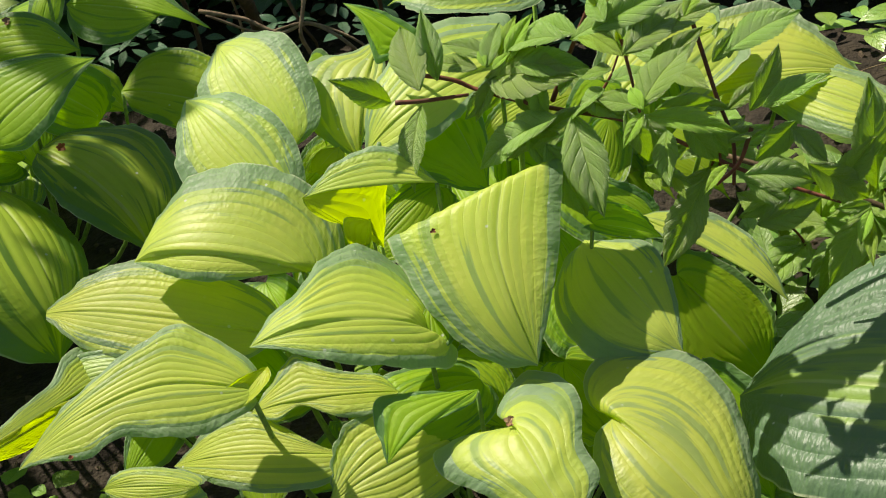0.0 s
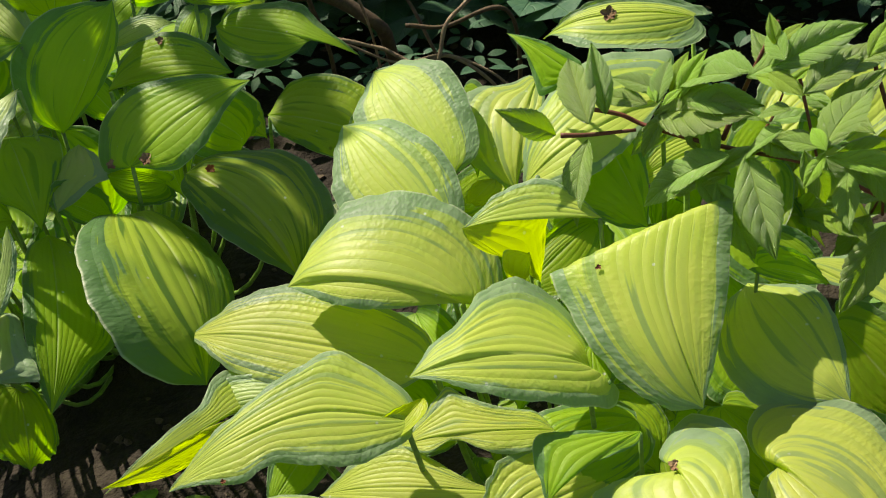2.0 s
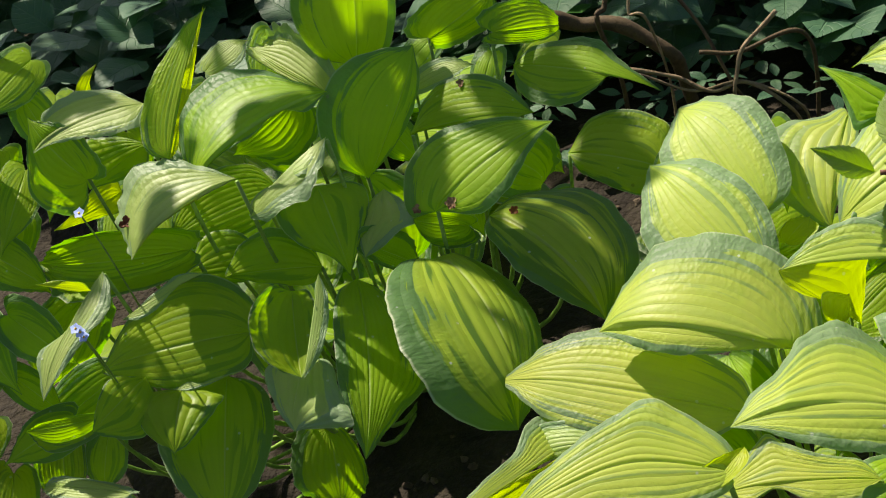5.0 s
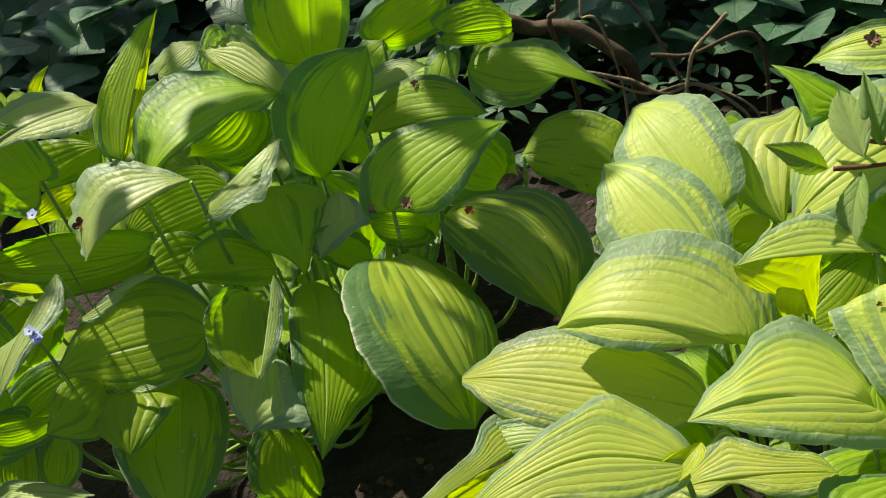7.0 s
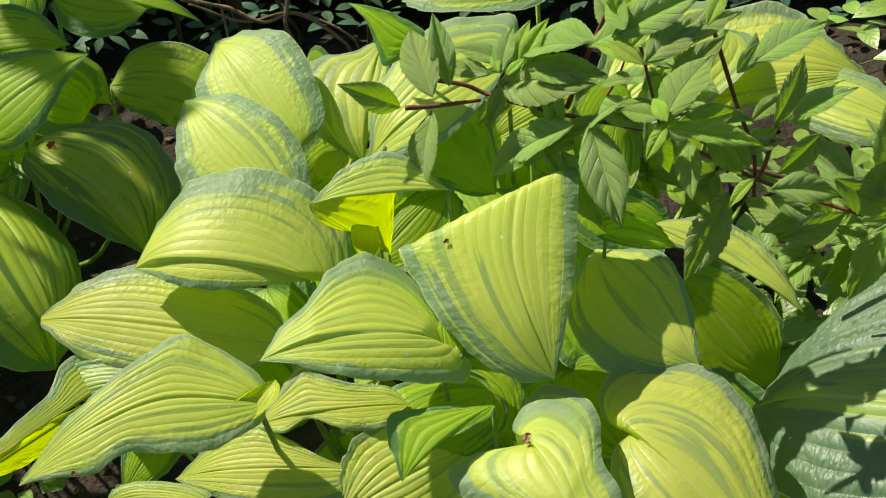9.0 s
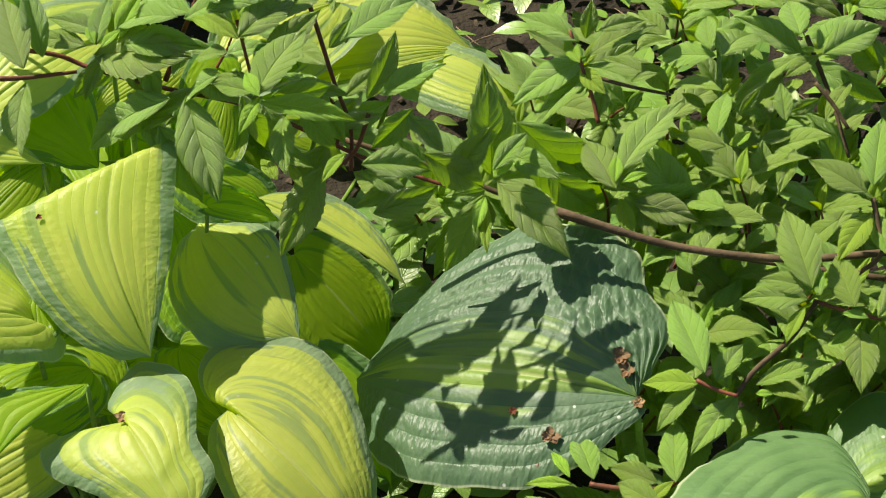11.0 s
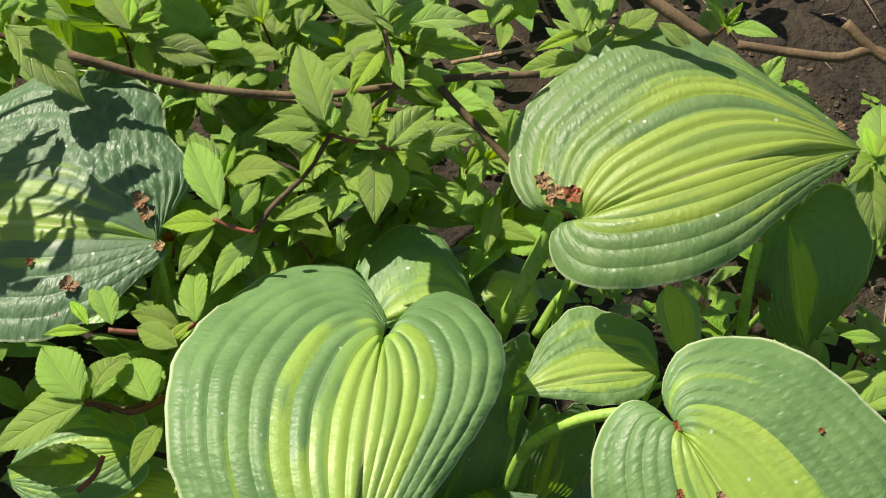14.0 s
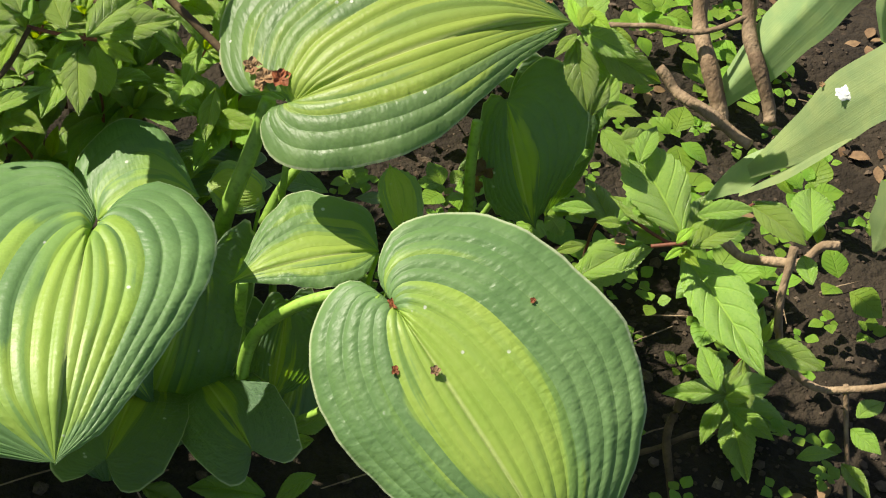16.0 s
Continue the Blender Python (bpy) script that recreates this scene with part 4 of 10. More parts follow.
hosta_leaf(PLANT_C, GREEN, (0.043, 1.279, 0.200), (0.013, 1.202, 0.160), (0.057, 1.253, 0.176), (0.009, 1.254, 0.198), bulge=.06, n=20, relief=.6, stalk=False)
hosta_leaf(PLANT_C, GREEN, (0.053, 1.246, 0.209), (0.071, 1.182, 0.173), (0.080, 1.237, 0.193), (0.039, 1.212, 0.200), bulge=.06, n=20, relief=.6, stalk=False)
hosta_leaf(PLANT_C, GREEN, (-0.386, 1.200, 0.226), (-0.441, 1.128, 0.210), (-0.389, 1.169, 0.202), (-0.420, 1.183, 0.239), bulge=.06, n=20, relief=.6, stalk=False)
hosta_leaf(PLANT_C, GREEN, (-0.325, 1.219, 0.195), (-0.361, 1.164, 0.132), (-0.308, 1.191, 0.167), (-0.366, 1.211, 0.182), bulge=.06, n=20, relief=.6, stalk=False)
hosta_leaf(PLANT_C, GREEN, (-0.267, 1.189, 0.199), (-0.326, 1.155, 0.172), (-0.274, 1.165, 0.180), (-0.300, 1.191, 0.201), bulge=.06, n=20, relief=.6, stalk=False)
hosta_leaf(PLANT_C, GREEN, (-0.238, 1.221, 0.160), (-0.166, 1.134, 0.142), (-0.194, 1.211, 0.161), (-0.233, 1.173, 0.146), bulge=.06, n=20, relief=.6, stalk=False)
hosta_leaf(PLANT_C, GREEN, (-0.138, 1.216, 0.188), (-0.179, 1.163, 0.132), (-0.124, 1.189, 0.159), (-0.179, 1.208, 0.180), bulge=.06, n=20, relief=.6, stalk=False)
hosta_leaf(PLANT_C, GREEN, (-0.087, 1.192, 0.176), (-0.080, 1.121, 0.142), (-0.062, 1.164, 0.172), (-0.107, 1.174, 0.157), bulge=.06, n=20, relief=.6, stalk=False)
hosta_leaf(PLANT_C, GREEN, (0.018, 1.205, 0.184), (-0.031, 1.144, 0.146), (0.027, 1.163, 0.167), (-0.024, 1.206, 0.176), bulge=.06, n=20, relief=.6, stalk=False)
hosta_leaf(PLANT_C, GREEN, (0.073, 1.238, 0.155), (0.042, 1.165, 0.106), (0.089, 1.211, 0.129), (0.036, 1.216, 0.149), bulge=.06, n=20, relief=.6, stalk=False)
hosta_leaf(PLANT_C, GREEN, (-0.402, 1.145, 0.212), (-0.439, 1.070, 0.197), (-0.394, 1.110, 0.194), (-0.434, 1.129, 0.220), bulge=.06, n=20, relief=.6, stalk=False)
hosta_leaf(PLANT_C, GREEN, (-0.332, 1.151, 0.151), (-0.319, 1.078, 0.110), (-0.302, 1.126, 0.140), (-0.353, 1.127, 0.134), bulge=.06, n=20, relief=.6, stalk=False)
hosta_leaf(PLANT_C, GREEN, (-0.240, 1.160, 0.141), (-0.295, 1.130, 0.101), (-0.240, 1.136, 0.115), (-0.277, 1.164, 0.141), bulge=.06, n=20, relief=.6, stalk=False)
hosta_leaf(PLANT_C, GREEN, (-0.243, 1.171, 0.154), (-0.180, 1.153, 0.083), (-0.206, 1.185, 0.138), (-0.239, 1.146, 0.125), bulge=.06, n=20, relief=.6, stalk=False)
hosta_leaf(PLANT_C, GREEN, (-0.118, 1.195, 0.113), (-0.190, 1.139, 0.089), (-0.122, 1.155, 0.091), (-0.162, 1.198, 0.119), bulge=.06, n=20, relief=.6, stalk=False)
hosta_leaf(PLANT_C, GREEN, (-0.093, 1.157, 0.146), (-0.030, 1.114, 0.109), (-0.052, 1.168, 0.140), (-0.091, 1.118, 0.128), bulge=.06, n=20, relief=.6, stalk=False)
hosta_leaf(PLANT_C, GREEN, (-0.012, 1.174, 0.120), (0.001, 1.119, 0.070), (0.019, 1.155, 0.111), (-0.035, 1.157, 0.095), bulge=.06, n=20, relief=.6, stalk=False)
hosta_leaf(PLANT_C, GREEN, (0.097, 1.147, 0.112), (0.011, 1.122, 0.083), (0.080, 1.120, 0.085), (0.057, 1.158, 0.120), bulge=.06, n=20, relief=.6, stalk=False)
# flat low leaves, added to keep the sun off the soil
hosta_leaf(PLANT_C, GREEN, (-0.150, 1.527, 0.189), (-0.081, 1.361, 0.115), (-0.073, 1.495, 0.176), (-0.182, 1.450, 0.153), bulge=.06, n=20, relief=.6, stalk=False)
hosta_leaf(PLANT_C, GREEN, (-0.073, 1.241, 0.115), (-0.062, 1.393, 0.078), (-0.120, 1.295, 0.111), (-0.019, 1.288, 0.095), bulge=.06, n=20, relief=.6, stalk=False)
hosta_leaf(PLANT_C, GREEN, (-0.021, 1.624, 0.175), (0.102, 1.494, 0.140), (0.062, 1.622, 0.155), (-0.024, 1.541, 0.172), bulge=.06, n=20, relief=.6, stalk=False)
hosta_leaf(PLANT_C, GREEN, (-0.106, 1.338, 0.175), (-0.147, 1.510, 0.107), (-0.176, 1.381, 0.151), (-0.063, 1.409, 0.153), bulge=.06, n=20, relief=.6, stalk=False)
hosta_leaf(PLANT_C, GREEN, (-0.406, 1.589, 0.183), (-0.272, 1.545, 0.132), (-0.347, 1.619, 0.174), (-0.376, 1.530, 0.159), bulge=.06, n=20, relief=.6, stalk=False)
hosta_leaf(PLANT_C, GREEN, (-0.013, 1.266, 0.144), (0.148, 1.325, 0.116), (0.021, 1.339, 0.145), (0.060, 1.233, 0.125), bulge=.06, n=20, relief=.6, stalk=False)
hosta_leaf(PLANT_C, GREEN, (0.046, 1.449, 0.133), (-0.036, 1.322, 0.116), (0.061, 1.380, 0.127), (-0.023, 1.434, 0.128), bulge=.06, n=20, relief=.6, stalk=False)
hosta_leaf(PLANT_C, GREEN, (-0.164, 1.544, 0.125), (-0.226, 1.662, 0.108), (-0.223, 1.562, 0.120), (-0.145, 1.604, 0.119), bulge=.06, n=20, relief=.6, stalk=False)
hosta_leaf(PLANT_C, GREEN, (-0.211, 1.509, 0.172), (-0.175, 1.641, 0.152), (-0.242, 1.565, 0.173), (-0.156, 1.541, 0.157), bulge=.06, n=20, relief=.6, stalk=False)
hosta_leaf(PLANT_C, GREEN, (-0.087, 1.502, 0.125), (-0.221, 1.510, 0.065), (-0.134, 1.460, 0.098), (-0.128, 1.549, 0.113), bulge=.06, n=20, relief=.6, stalk=False)
hosta_leaf(PLANT_C, GREEN, (-0.133, 1.504, 0.152), (-0.162, 1.373, 0.097), (-0.099, 1.451, 0.128), (-0.186, 1.470, 0.140), bulge=.06, n=20, relief=.6, stalk=False)
hosta_leaf(PLANT_C, GREEN, (-0.208, 1.561, 0.137), (-0.089, 1.475, 0.075), (-0.140, 1.572, 0.112), (-0.198, 1.493, 0.122), bulge=.06, n=20, relief=.6, stalk=False)
hosta_leaf(PLANT_C, GREEN, (0.003, 1.192, 0.151), (-0.036, 1.344, 0.098), (-0.060, 1.229, 0.125), (0.040, 1.255, 0.142), bulge=.06, n=20, relief=.6, stalk=False)
hosta_leaf(PLANT_C, GREEN, (-0.425, 1.621, 0.158), (-0.270, 1.535, 0.112), (-0.345, 1.644, 0.152), (-0.402, 1.542, 0.133), bulge=.06, n=20, relief=.6, stalk=False)
hosta_leaf(PLANT_C, GREEN, (-0.183, 1.303, 0.175), (-0.251, 1.430, 0.130), (-0.247, 1.323, 0.158), (-0.164, 1.367, 0.162), bulge=.06, n=20, relief=.6, stalk=False)
hosta_leaf(PLANT_C, GREEN, (0.051, 1.600, 0.173), (0.163, 1.512, 0.117), (0.117, 1.608, 0.152), (0.059, 1.534, 0.157), bulge=.06, n=20, relief=.6, stalk=False)
PLANT_A = thing("hosta", (-0.74, 1.74, 0.02), "Hosta clump with green-gold streaked leaves in dappled shade", "hosta", "hostas in the bed")
blade(PLANT_A, GREEN, (-0.822, 1.348, 0.489), (-0.791, 1.474, 0.588), (0.04, -0.63, 0.78), ((0.17, -0.01), (0.46, -0.02), (0.79, -0.01)), ((0.03, -0.15), (0.20, -0.24), (0.44, -0.23), (0.65, -0.17), (0.86, -0.09)), arch=.03)
# the backlit half of the leaf above, an added blade with the glow in its colour
blade(PLANT_A, LIME, (-0.837, 1.377, 0.471), (-0.772, 1.434, 0.606), (0.35, -0.91, 0.22), ((0.10, 0.03), (0.29, -0.00), (0.44, 0.03), (0.66, 0.02)), ((0.10, -0.04), (0.29, -0.04), (0.51, -0.03), (0.80, -0.01)), arch=.02, stalk=False)
blade(PLANT_A, GREEN, (-0.689, 1.463, 0.479), (-0.822, 1.371, 0.448), (-0.02, -0.30, 0.95), ((0.12, 0.23), (0.28, 0.51), (0.51, 0.64), (0.76, 0.59), (0.90, 0.41)), ((0.17, -0.10), (0.32, 0.01), (0.53, -0.05), (0.74, -0.02)), relief=0.60, arch=.08)
blade(PLANT_A, GREEN, (-0.683, 1.551, 0.457), (-0.671, 1.606, 0.578), (0.55, -0.78, 0.30), ((0.07, 0.24), (0.30, 0.33), (0.65, 0.32)), ((0.07, -0.27), (0.25, -0.43), (0.53, -0.51), (0.83, -0.42)), relief=0.50, arch=.04)
blade(PLANT_A, GREEN, (-0.668, 1.447, 0.380), (-0.613, 1.548, 0.474), (0.66, -0.67, 0.34), ((0.25, 0.09), (0.52, 0.13), (0.77, 0.11)), ((0.01, -0.26), (0.15, -0.45), (0.34, -0.54), (0.58, -0.51), (0.79, -0.35)), relief=0.50, arch=.05)
blade(PLANT_A, GREEN, (-0.578, 1.362, 0.387), (-0.460, 1.425, 0.439), (-0.11, -0.51, 0.86), ((0.23, 0.25), (0.45, 0.27), (0.68, 0.17)), ((-0.17, -0.17), (-0.05, -0.41), (0.14, -0.50), (0.39, -0.45), (0.68, -0.29)), relief=0.50, arch=.07)
blade(PLANT_A, GREEN, (-0.539, 1.634, 0.388), (-0.378, 1.588, 0.365), (0.00, -0.45, 0.89), ((0.11, 0.19), (0.34, 0.28), (0.56, 0.18), (0.70, -0.04), (0.85, -0.05)), ((0.08, -0.14), (0.32, -0.24), (0.54, -0.25), (0.69, -0.14)), relief=0.50, arch=.05)
blade(PLANT_A, GREEN, (-0.630, 1.501, 0.394), (-0.490, 1.479, 0.419), (-0.23, -0.55, 0.81), ((0.36, 0.02), (0.72, 0.08)), ((0.15, -0.28), (0.41, -0.37), (0.76, -0.27)), relief=0.50, arch=.06)
blade(PLANT_A, GREEN, (-0.479, 1.540, 0.326), (-0.369, 1.510, 0.309), (0.02, -0.44, 0.90), ((0.20, 0.19), (0.56, 0.29), (0.86, 0.29)), ((0.11, -0.43), (0.52, -0.53), (0.86, -0.43)), relief=0.50, arch=.06)
blade(PLANT_A, STRIPED, (-0.540, 1.407, 0.346), (-0.420, 1.305, 0.285), (0.39, -0.10, 0.92), ((0.10, 0.13), (0.32, 0.21), (0.57, 0.24), (0.80, 0.15)), ((-0.07, -0.28), (0.03, -0.49), (0.25, -0.64), (0.58, -0.60), (0.82, -0.44), (0.98, -0.19)), relief=0.55, arch=.08, dome=.09)
blade(PLANT_A, STRIPED, (-0.596, 1.356, 0.334), (-0.484, 1.159, 0.285), (0.59, 0.14, 0.80), ((0.01, 0.12), (0.18, 0.29), (0.40, 0.40), (0.68, 0.44), (0.89, 0.36), (0.99, 0.20)), ((-0.11, -0.19), (0.00, -0.32), (0.25, -0.34), (0.56, -0.28), (0.83, -0.14)), relief=0.70, arch=.09, dome=.10)
blade(PLANT_A, GREEN, (-0.684, 1.370, 0.310), (-0.636, 1.155, 0.263), (0.56, -0.06, 0.83), ((0.13, 0.10), (0.34, 0.14), (0.57, 0.14), (0.78, 0.11)), ((0.06, -0.12), (0.29, -0.24), (0.61, -0.27), (0.77, -0.16)), relief=0.70, arch=.07)
blade(PLANT_A, GREEN, (-0.708, 1.270, 0.374), (-0.693, 1.196, 0.328), (0.48, -0.40, 0.78), ((-0.03, 0.24), (0.19, 0.47), (0.49, 0.52), (0.81, 0.41), (0.95, 0.19)), ((0.03, -0.18), (0.33, -0.23), (0.63, -0.21), (0.87, -0.12)), arch=-.06, dome=-.10, cup=.35)
blade(PLANT_A, PALE, (-0.682, 1.283, 0.383), (-0.683, 1.180, 0.341), (0.40, -0.36, 0.84), ((0.18, -0.10), (0.42, -0.14), (0.71, -0.12), (0.89, -0.06)), ((0.17, 0.01), (0.44, -0.04), (0.72, -0.05)), arch=-.03, stalk=False)
blade(PLANT_A, PALE, (-0.708, 1.254, 0.304), (-0.712, 1.178, 0.279), (-0.16, -0.30, 0.94), ((0.04, 0.60), (0.55, 0.38), (0.89, 0.13)), ((0.11, -0.32), (0.55, -0.56), (0.98, -0.79), (0.99, -0.48), (0.99, -0.21)), arch=.06)
blade(PLANT_A, GREEN, (-0.763, 1.265, 0.333), (-0.931, 1.247, 0.313), (-0.02, -0.65, 0.76), ((-0.05, 0.12), (0.05, 0.30), (0.24, 0.41), (0.44, 0.40), (0.66, 0.30), (0.82, 0.18)), ((0.03, -0.18), (0.22, -0.23), (0.47, -0.24), (0.77, -0.13)), relief=0.70, arch=.08)
blade(PLANT_A, PALE, (-0.772, 1.236, 0.308), (-0.841, 1.215, 0.308), (0.16, -0.56, 0.81), ((0.27, 0.09), (0.67, 0.08)), ((0.30, -0.04), (0.70, -0.08)), arch=.03, stalk=False, relief=.4)
blade(PLANT_A, PALE, (-0.794, 1.278, 0.400), (-0.875, 1.237, 0.383), (0.13, -0.58, 0.81), ((0.25, 0.11), (0.55, 0.07), (0.78, 0.01)), ((0.26, 0.01), (0.52, -0.08), (0.79, -0.12)), arch=.03, stalk=False, relief=.4)
blade(PLANT_A, GREEN, (-0.803, 1.260, 0.285), (-0.790, 1.134, 0.219), (0.35, -0.41, 0.84), ((0.09, 0.31), (0.43, 0.46), (0.71, 0.39), (0.94, 0.21)), ((0.08, -0.24), (0.34, -0.33), (0.60, -0.30), (0.87, -0.19)), relief=0.60, arch=.07)
blade(PLANT_A, GREEN, (-0.831, 1.217, 0.306), (-0.823, 1.148, 0.288), (0.24, -0.22, 0.95), ((0.01, 0.50), (0.29, 0.66), (0.75, 0.38)), ((0.10, -0.57), (0.58, -0.38), (0.87, -0.19)), arch=.07)
blade(PLANT_A, GREEN, (-0.867, 1.224, 0.320), (-0.893, 1.143, 0.324), (0.64, -0.17, 0.75), ((0.35, 0.27), (0.71, 0.18)), ((0.20, -0.32), (0.62, -0.47), (0.86, -0.29)), arch=.06)
hosta_leaf(PLANT_A, GREEN, (-0.761, 1.344, 0.133), (-0.757, 1.297, 0.056), (-0.727, 1.333, 0.069), (-0.797, 1.296, 0.110), bulge=.05, dome=.13, wave=.5, lift=-0.22, tipup=0.14, curl=0.01, relief=.85)
blade(PLANT_A, GREEN, (-0.708, 1.355, 0.340), (-0.804, 1.331, 0.356), (0.28, -0.67, 0.69), ((0.12, 0.26), (0.46, 0.44), (0.77, 0.33), (0.93, 0.13)), ((0.14, -0.18), (0.55, -0.13), (0.85, -0.05)), arch=.06)
blade(PLANT_A, GREEN, (-0.705, 1.400, 0.408), (-0.674, 1.337, 0.339), (0.39, -0.59, 0.71), ((-0.06, 0.43), (0.22, 0.51), (0.53, 0.40), (0.77, 0.13)), ((0.10, -0.41), (0.34, -0.44), (0.66, -0.25)), arch=.08)
hosta_leaf(PLANT_A, GREEN, (-0.832, 1.338, 0.388), (-1.010, 1.334, 0.391), (-0.929, 1.329, 0.363), (-0.917, 1.346, 0.426), bulge=.06, wave=.5, lift=0.35, tipup=-0.00, curl=-0.46, relief=.85)
blade(PLANT_A, PALE, (-0.859, 1.409, 0.521), (-0.976, 1.369, 0.506), (-0.02, -0.32, 0.95), ((0.27, 0.29), (0.56, 0.39), (0.84, 0.36)), ((0.08, -0.24), (0.38, -0.22), (0.69, -0.10)), relief=0.60, arch=.06)
blade(PLANT_A, LIME, (-0.939, 1.439, 0.517), (-0.910, 1.438, 0.556), (-0.06, -1.00, 0.03), ((0.22, 0.12), (0.64, -0.03)), ((-0.07, -0.21), (0.56, -0.21)), arch=.03, stalk=False)
blade(PLANT_A, GREEN, (-0.886, 1.436, 0.459), (-0.967, 1.424, 0.419), (-0.15, -0.84, 0.53), ((0.34, 0.31), (0.95, 0.59), (1.03, 0.34)), ((0.19, -0.26), (0.49, -0.18)), arch=.05)
blade(PLANT_A, LIME, (-0.935, 1.433, 0.407), (-1.027, 1.421, 0.372), (0.09, -0.99, 0.11), ((-0.05, 0.22), (0.21, 0.20), (0.61, 0.08)), ((0.17, -0.18), (0.50, -0.10)), arch=.03)
hosta_leaf(PLANT_A, GREEN, (-0.929, 1.369, 0.465), (-0.979, 1.390, 0.533), (-0.984, 1.365, 0.451), (-0.923, 1.383, 0.510), bulge=.06, wave=.5, lift=0.17, tipup=0.03, curl=-0.00, relief=.85)
blade(PLANT_A, PALE, (-0.751, 1.327, 0.472), (-0.856, 1.265, 0.435), (-0.08, -0.41, 0.91), ((0.24, 0.39), (0.52, 0.66), (0.76, 0.65), (0.96, 0.44)), ((0.24, 0.00), (0.45, 0.05), (0.63, 0.09), (0.68, 0.24), (0.86, 0.14)), relief=0.50, arch=.07, wave=.8)
blade(PLANT_A, PALE, (-0.677, 1.395, 0.466), (-0.753, 1.329, 0.427), (-0.13, -0.39, 0.91), ((0.23, -0.24), (0.51, -0.39), (0.77, -0.28), (0.94, -0.17)), ((0.34, -0.21), (0.54, -0.07), (0.73, 0.05), (0.91, 0.10)), relief=0.50, arch=.05, wave=.7)
blade(PLANT_A, PALE, (-0.644, 1.417, 0.384), (-0.658, 1.346, 0.354), (-0.15, -0.35, 0.92), ((0.24, 0.17), (0.66, 0.18)), ((0.17, -0.32), (0.48, -0.63), (0.64, -0.46), (0.89, -0.20)), arch=.05)
hosta_leaf(PLANT_A, GREEN, (-0.662, 1.361, 0.360), (-0.617, 1.385, 0.307), (-0.634, 1.388, 0.352), (-0.643, 1.363, 0.322), bulge=.05, wave=.5, lift=0.33, tipup=0.07, curl=-0.12, relief=.85)
hosta_leaf(PLANT_A, GREEN, (-0.563, 1.404, 0.338), (-0.608, 1.365, 0.378), (-0.587, 1.369, 0.338), (-0.586, 1.392, 0.369), bulge=-.1, stalk=False, wave=.5, lift=0.21, tipup=0.15, curl=-0.42)
blade(PLANT_A, PALE, (-0.898, 1.278, 0.413), (-0.941, 1.156, 0.357), (-0.09, -0.38, 0.92), ((0.23, -0.05), (0.50, -0.01), (0.69, 0.16)), ((0.12, -0.15), (0.33, -0.23), (0.62, -0.14), (0.81, -0.09)), arch=.05)
blade(PLANT_A, LIME, (-0.935, 1.220, 0.445), (-0.890, 1.233, 0.422), (0.38, -0.89, 0.23), ((0.42, 0.02), (0.77, 0.03)), ((0.40, -0.14), (0.80, -0.16)), arch=.03, stalk=False)
hosta_leaf(PLANT_A, GREEN, (-0.906, 1.177, 0.312), (-0.984, 1.170, 0.307), (-0.948, 1.165, 0.286), (-0.945, 1.177, 0.319), bulge=.05, wave=.5, lift=-0.12, tipup=0.09, curl=-0.40, relief=.85)
hosta_leaf(PLANT_A, PALE, (-0.874, 1.127, 0.256), (-0.987, 1.150, 0.251), (-0.928, 1.118, 0.247), (-0.936, 1.151, 0.257), bulge=.05, wave=.5, lift=0.34, tipup=-0.05, curl=-0.01)
hosta_leaf(PLANT_A, GREEN, (-0.618, 1.619, 0.442), (-0.559, 1.707, 0.449), (-0.618, 1.638, 0.480), (-0.569, 1.678, 0.417), bulge=.05, wave=.5, lift=0.13, tipup=0.05, curl=-0.09, relief=.85)
hosta_leaf(PLANT_A, GREEN, (-0.553, 1.636, 0.430), (-0.490, 1.735, 0.377), (-0.527, 1.692, 0.438), (-0.527, 1.668, 0.394), bulge=.05, wave=.5, lift=-0.27, tipup=-0.10, curl=-0.10, relief=.85)
hosta_leaf(PLANT_A, PALE, (-0.845, 1.536, 0.481), (-0.797, 1.564, 0.501), (-0.841, 1.560, 0.494), (-0.804, 1.533, 0.484), bulge=.05, wave=.5, lift=0.09, tipup=-0.06, curl=0.03)
hosta_leaf(PLANT_A, PALE, (-0.709, 1.515, 0.446), (-0.812, 1.592, 0.472), (-0.780, 1.551, 0.456), (-0.749, 1.586, 0.477), bulge=.05, wave=1, lift=0.26, tipup=0.09, curl=-0.42)
hosta_leaf(PLANT_A, PALE, (-0.629, 1.550, 0.421), (-0.558, 1.560, 0.438), (-0.605, 1.572, 0.435), (-0.590, 1.544, 0.425), bulge=.05, wave=.5, lift=0.26, tipup=-0.01, curl=-0.02)
hosta_leaf(PLANT_A, GREEN, (-0.746, 1.510, 0.447), (-0.813, 1.463, 0.416), (-0.750, 1.485, 0.393), (-0.789, 1.493, 0.457), bulge=.05, wave=.5, lift=0.19, tipup=0.05, curl=-0.16, relief=.85)
blade(PLANT_A, GREEN, (-0.665, 1.453, 0.260), (-0.694, 1.486, 0.366), (0.61, -0.70, 0.39), ((0.06, 0.35), (0.44, 0.53), (0.83, 0.35)), ((0.27, -0.30), (0.71, -0.24)), arch=.05)
hosta_leaf(PLANT_A, GREEN, (-0.566, 1.509, 0.373), (-0.509, 1.565, 0.271), (-0.523, 1.577, 0.332), (-0.553, 1.493, 0.311), bulge=.05, wave=.5, lift=0.34, tipup=-0.11, curl=0.01, relief=.85)
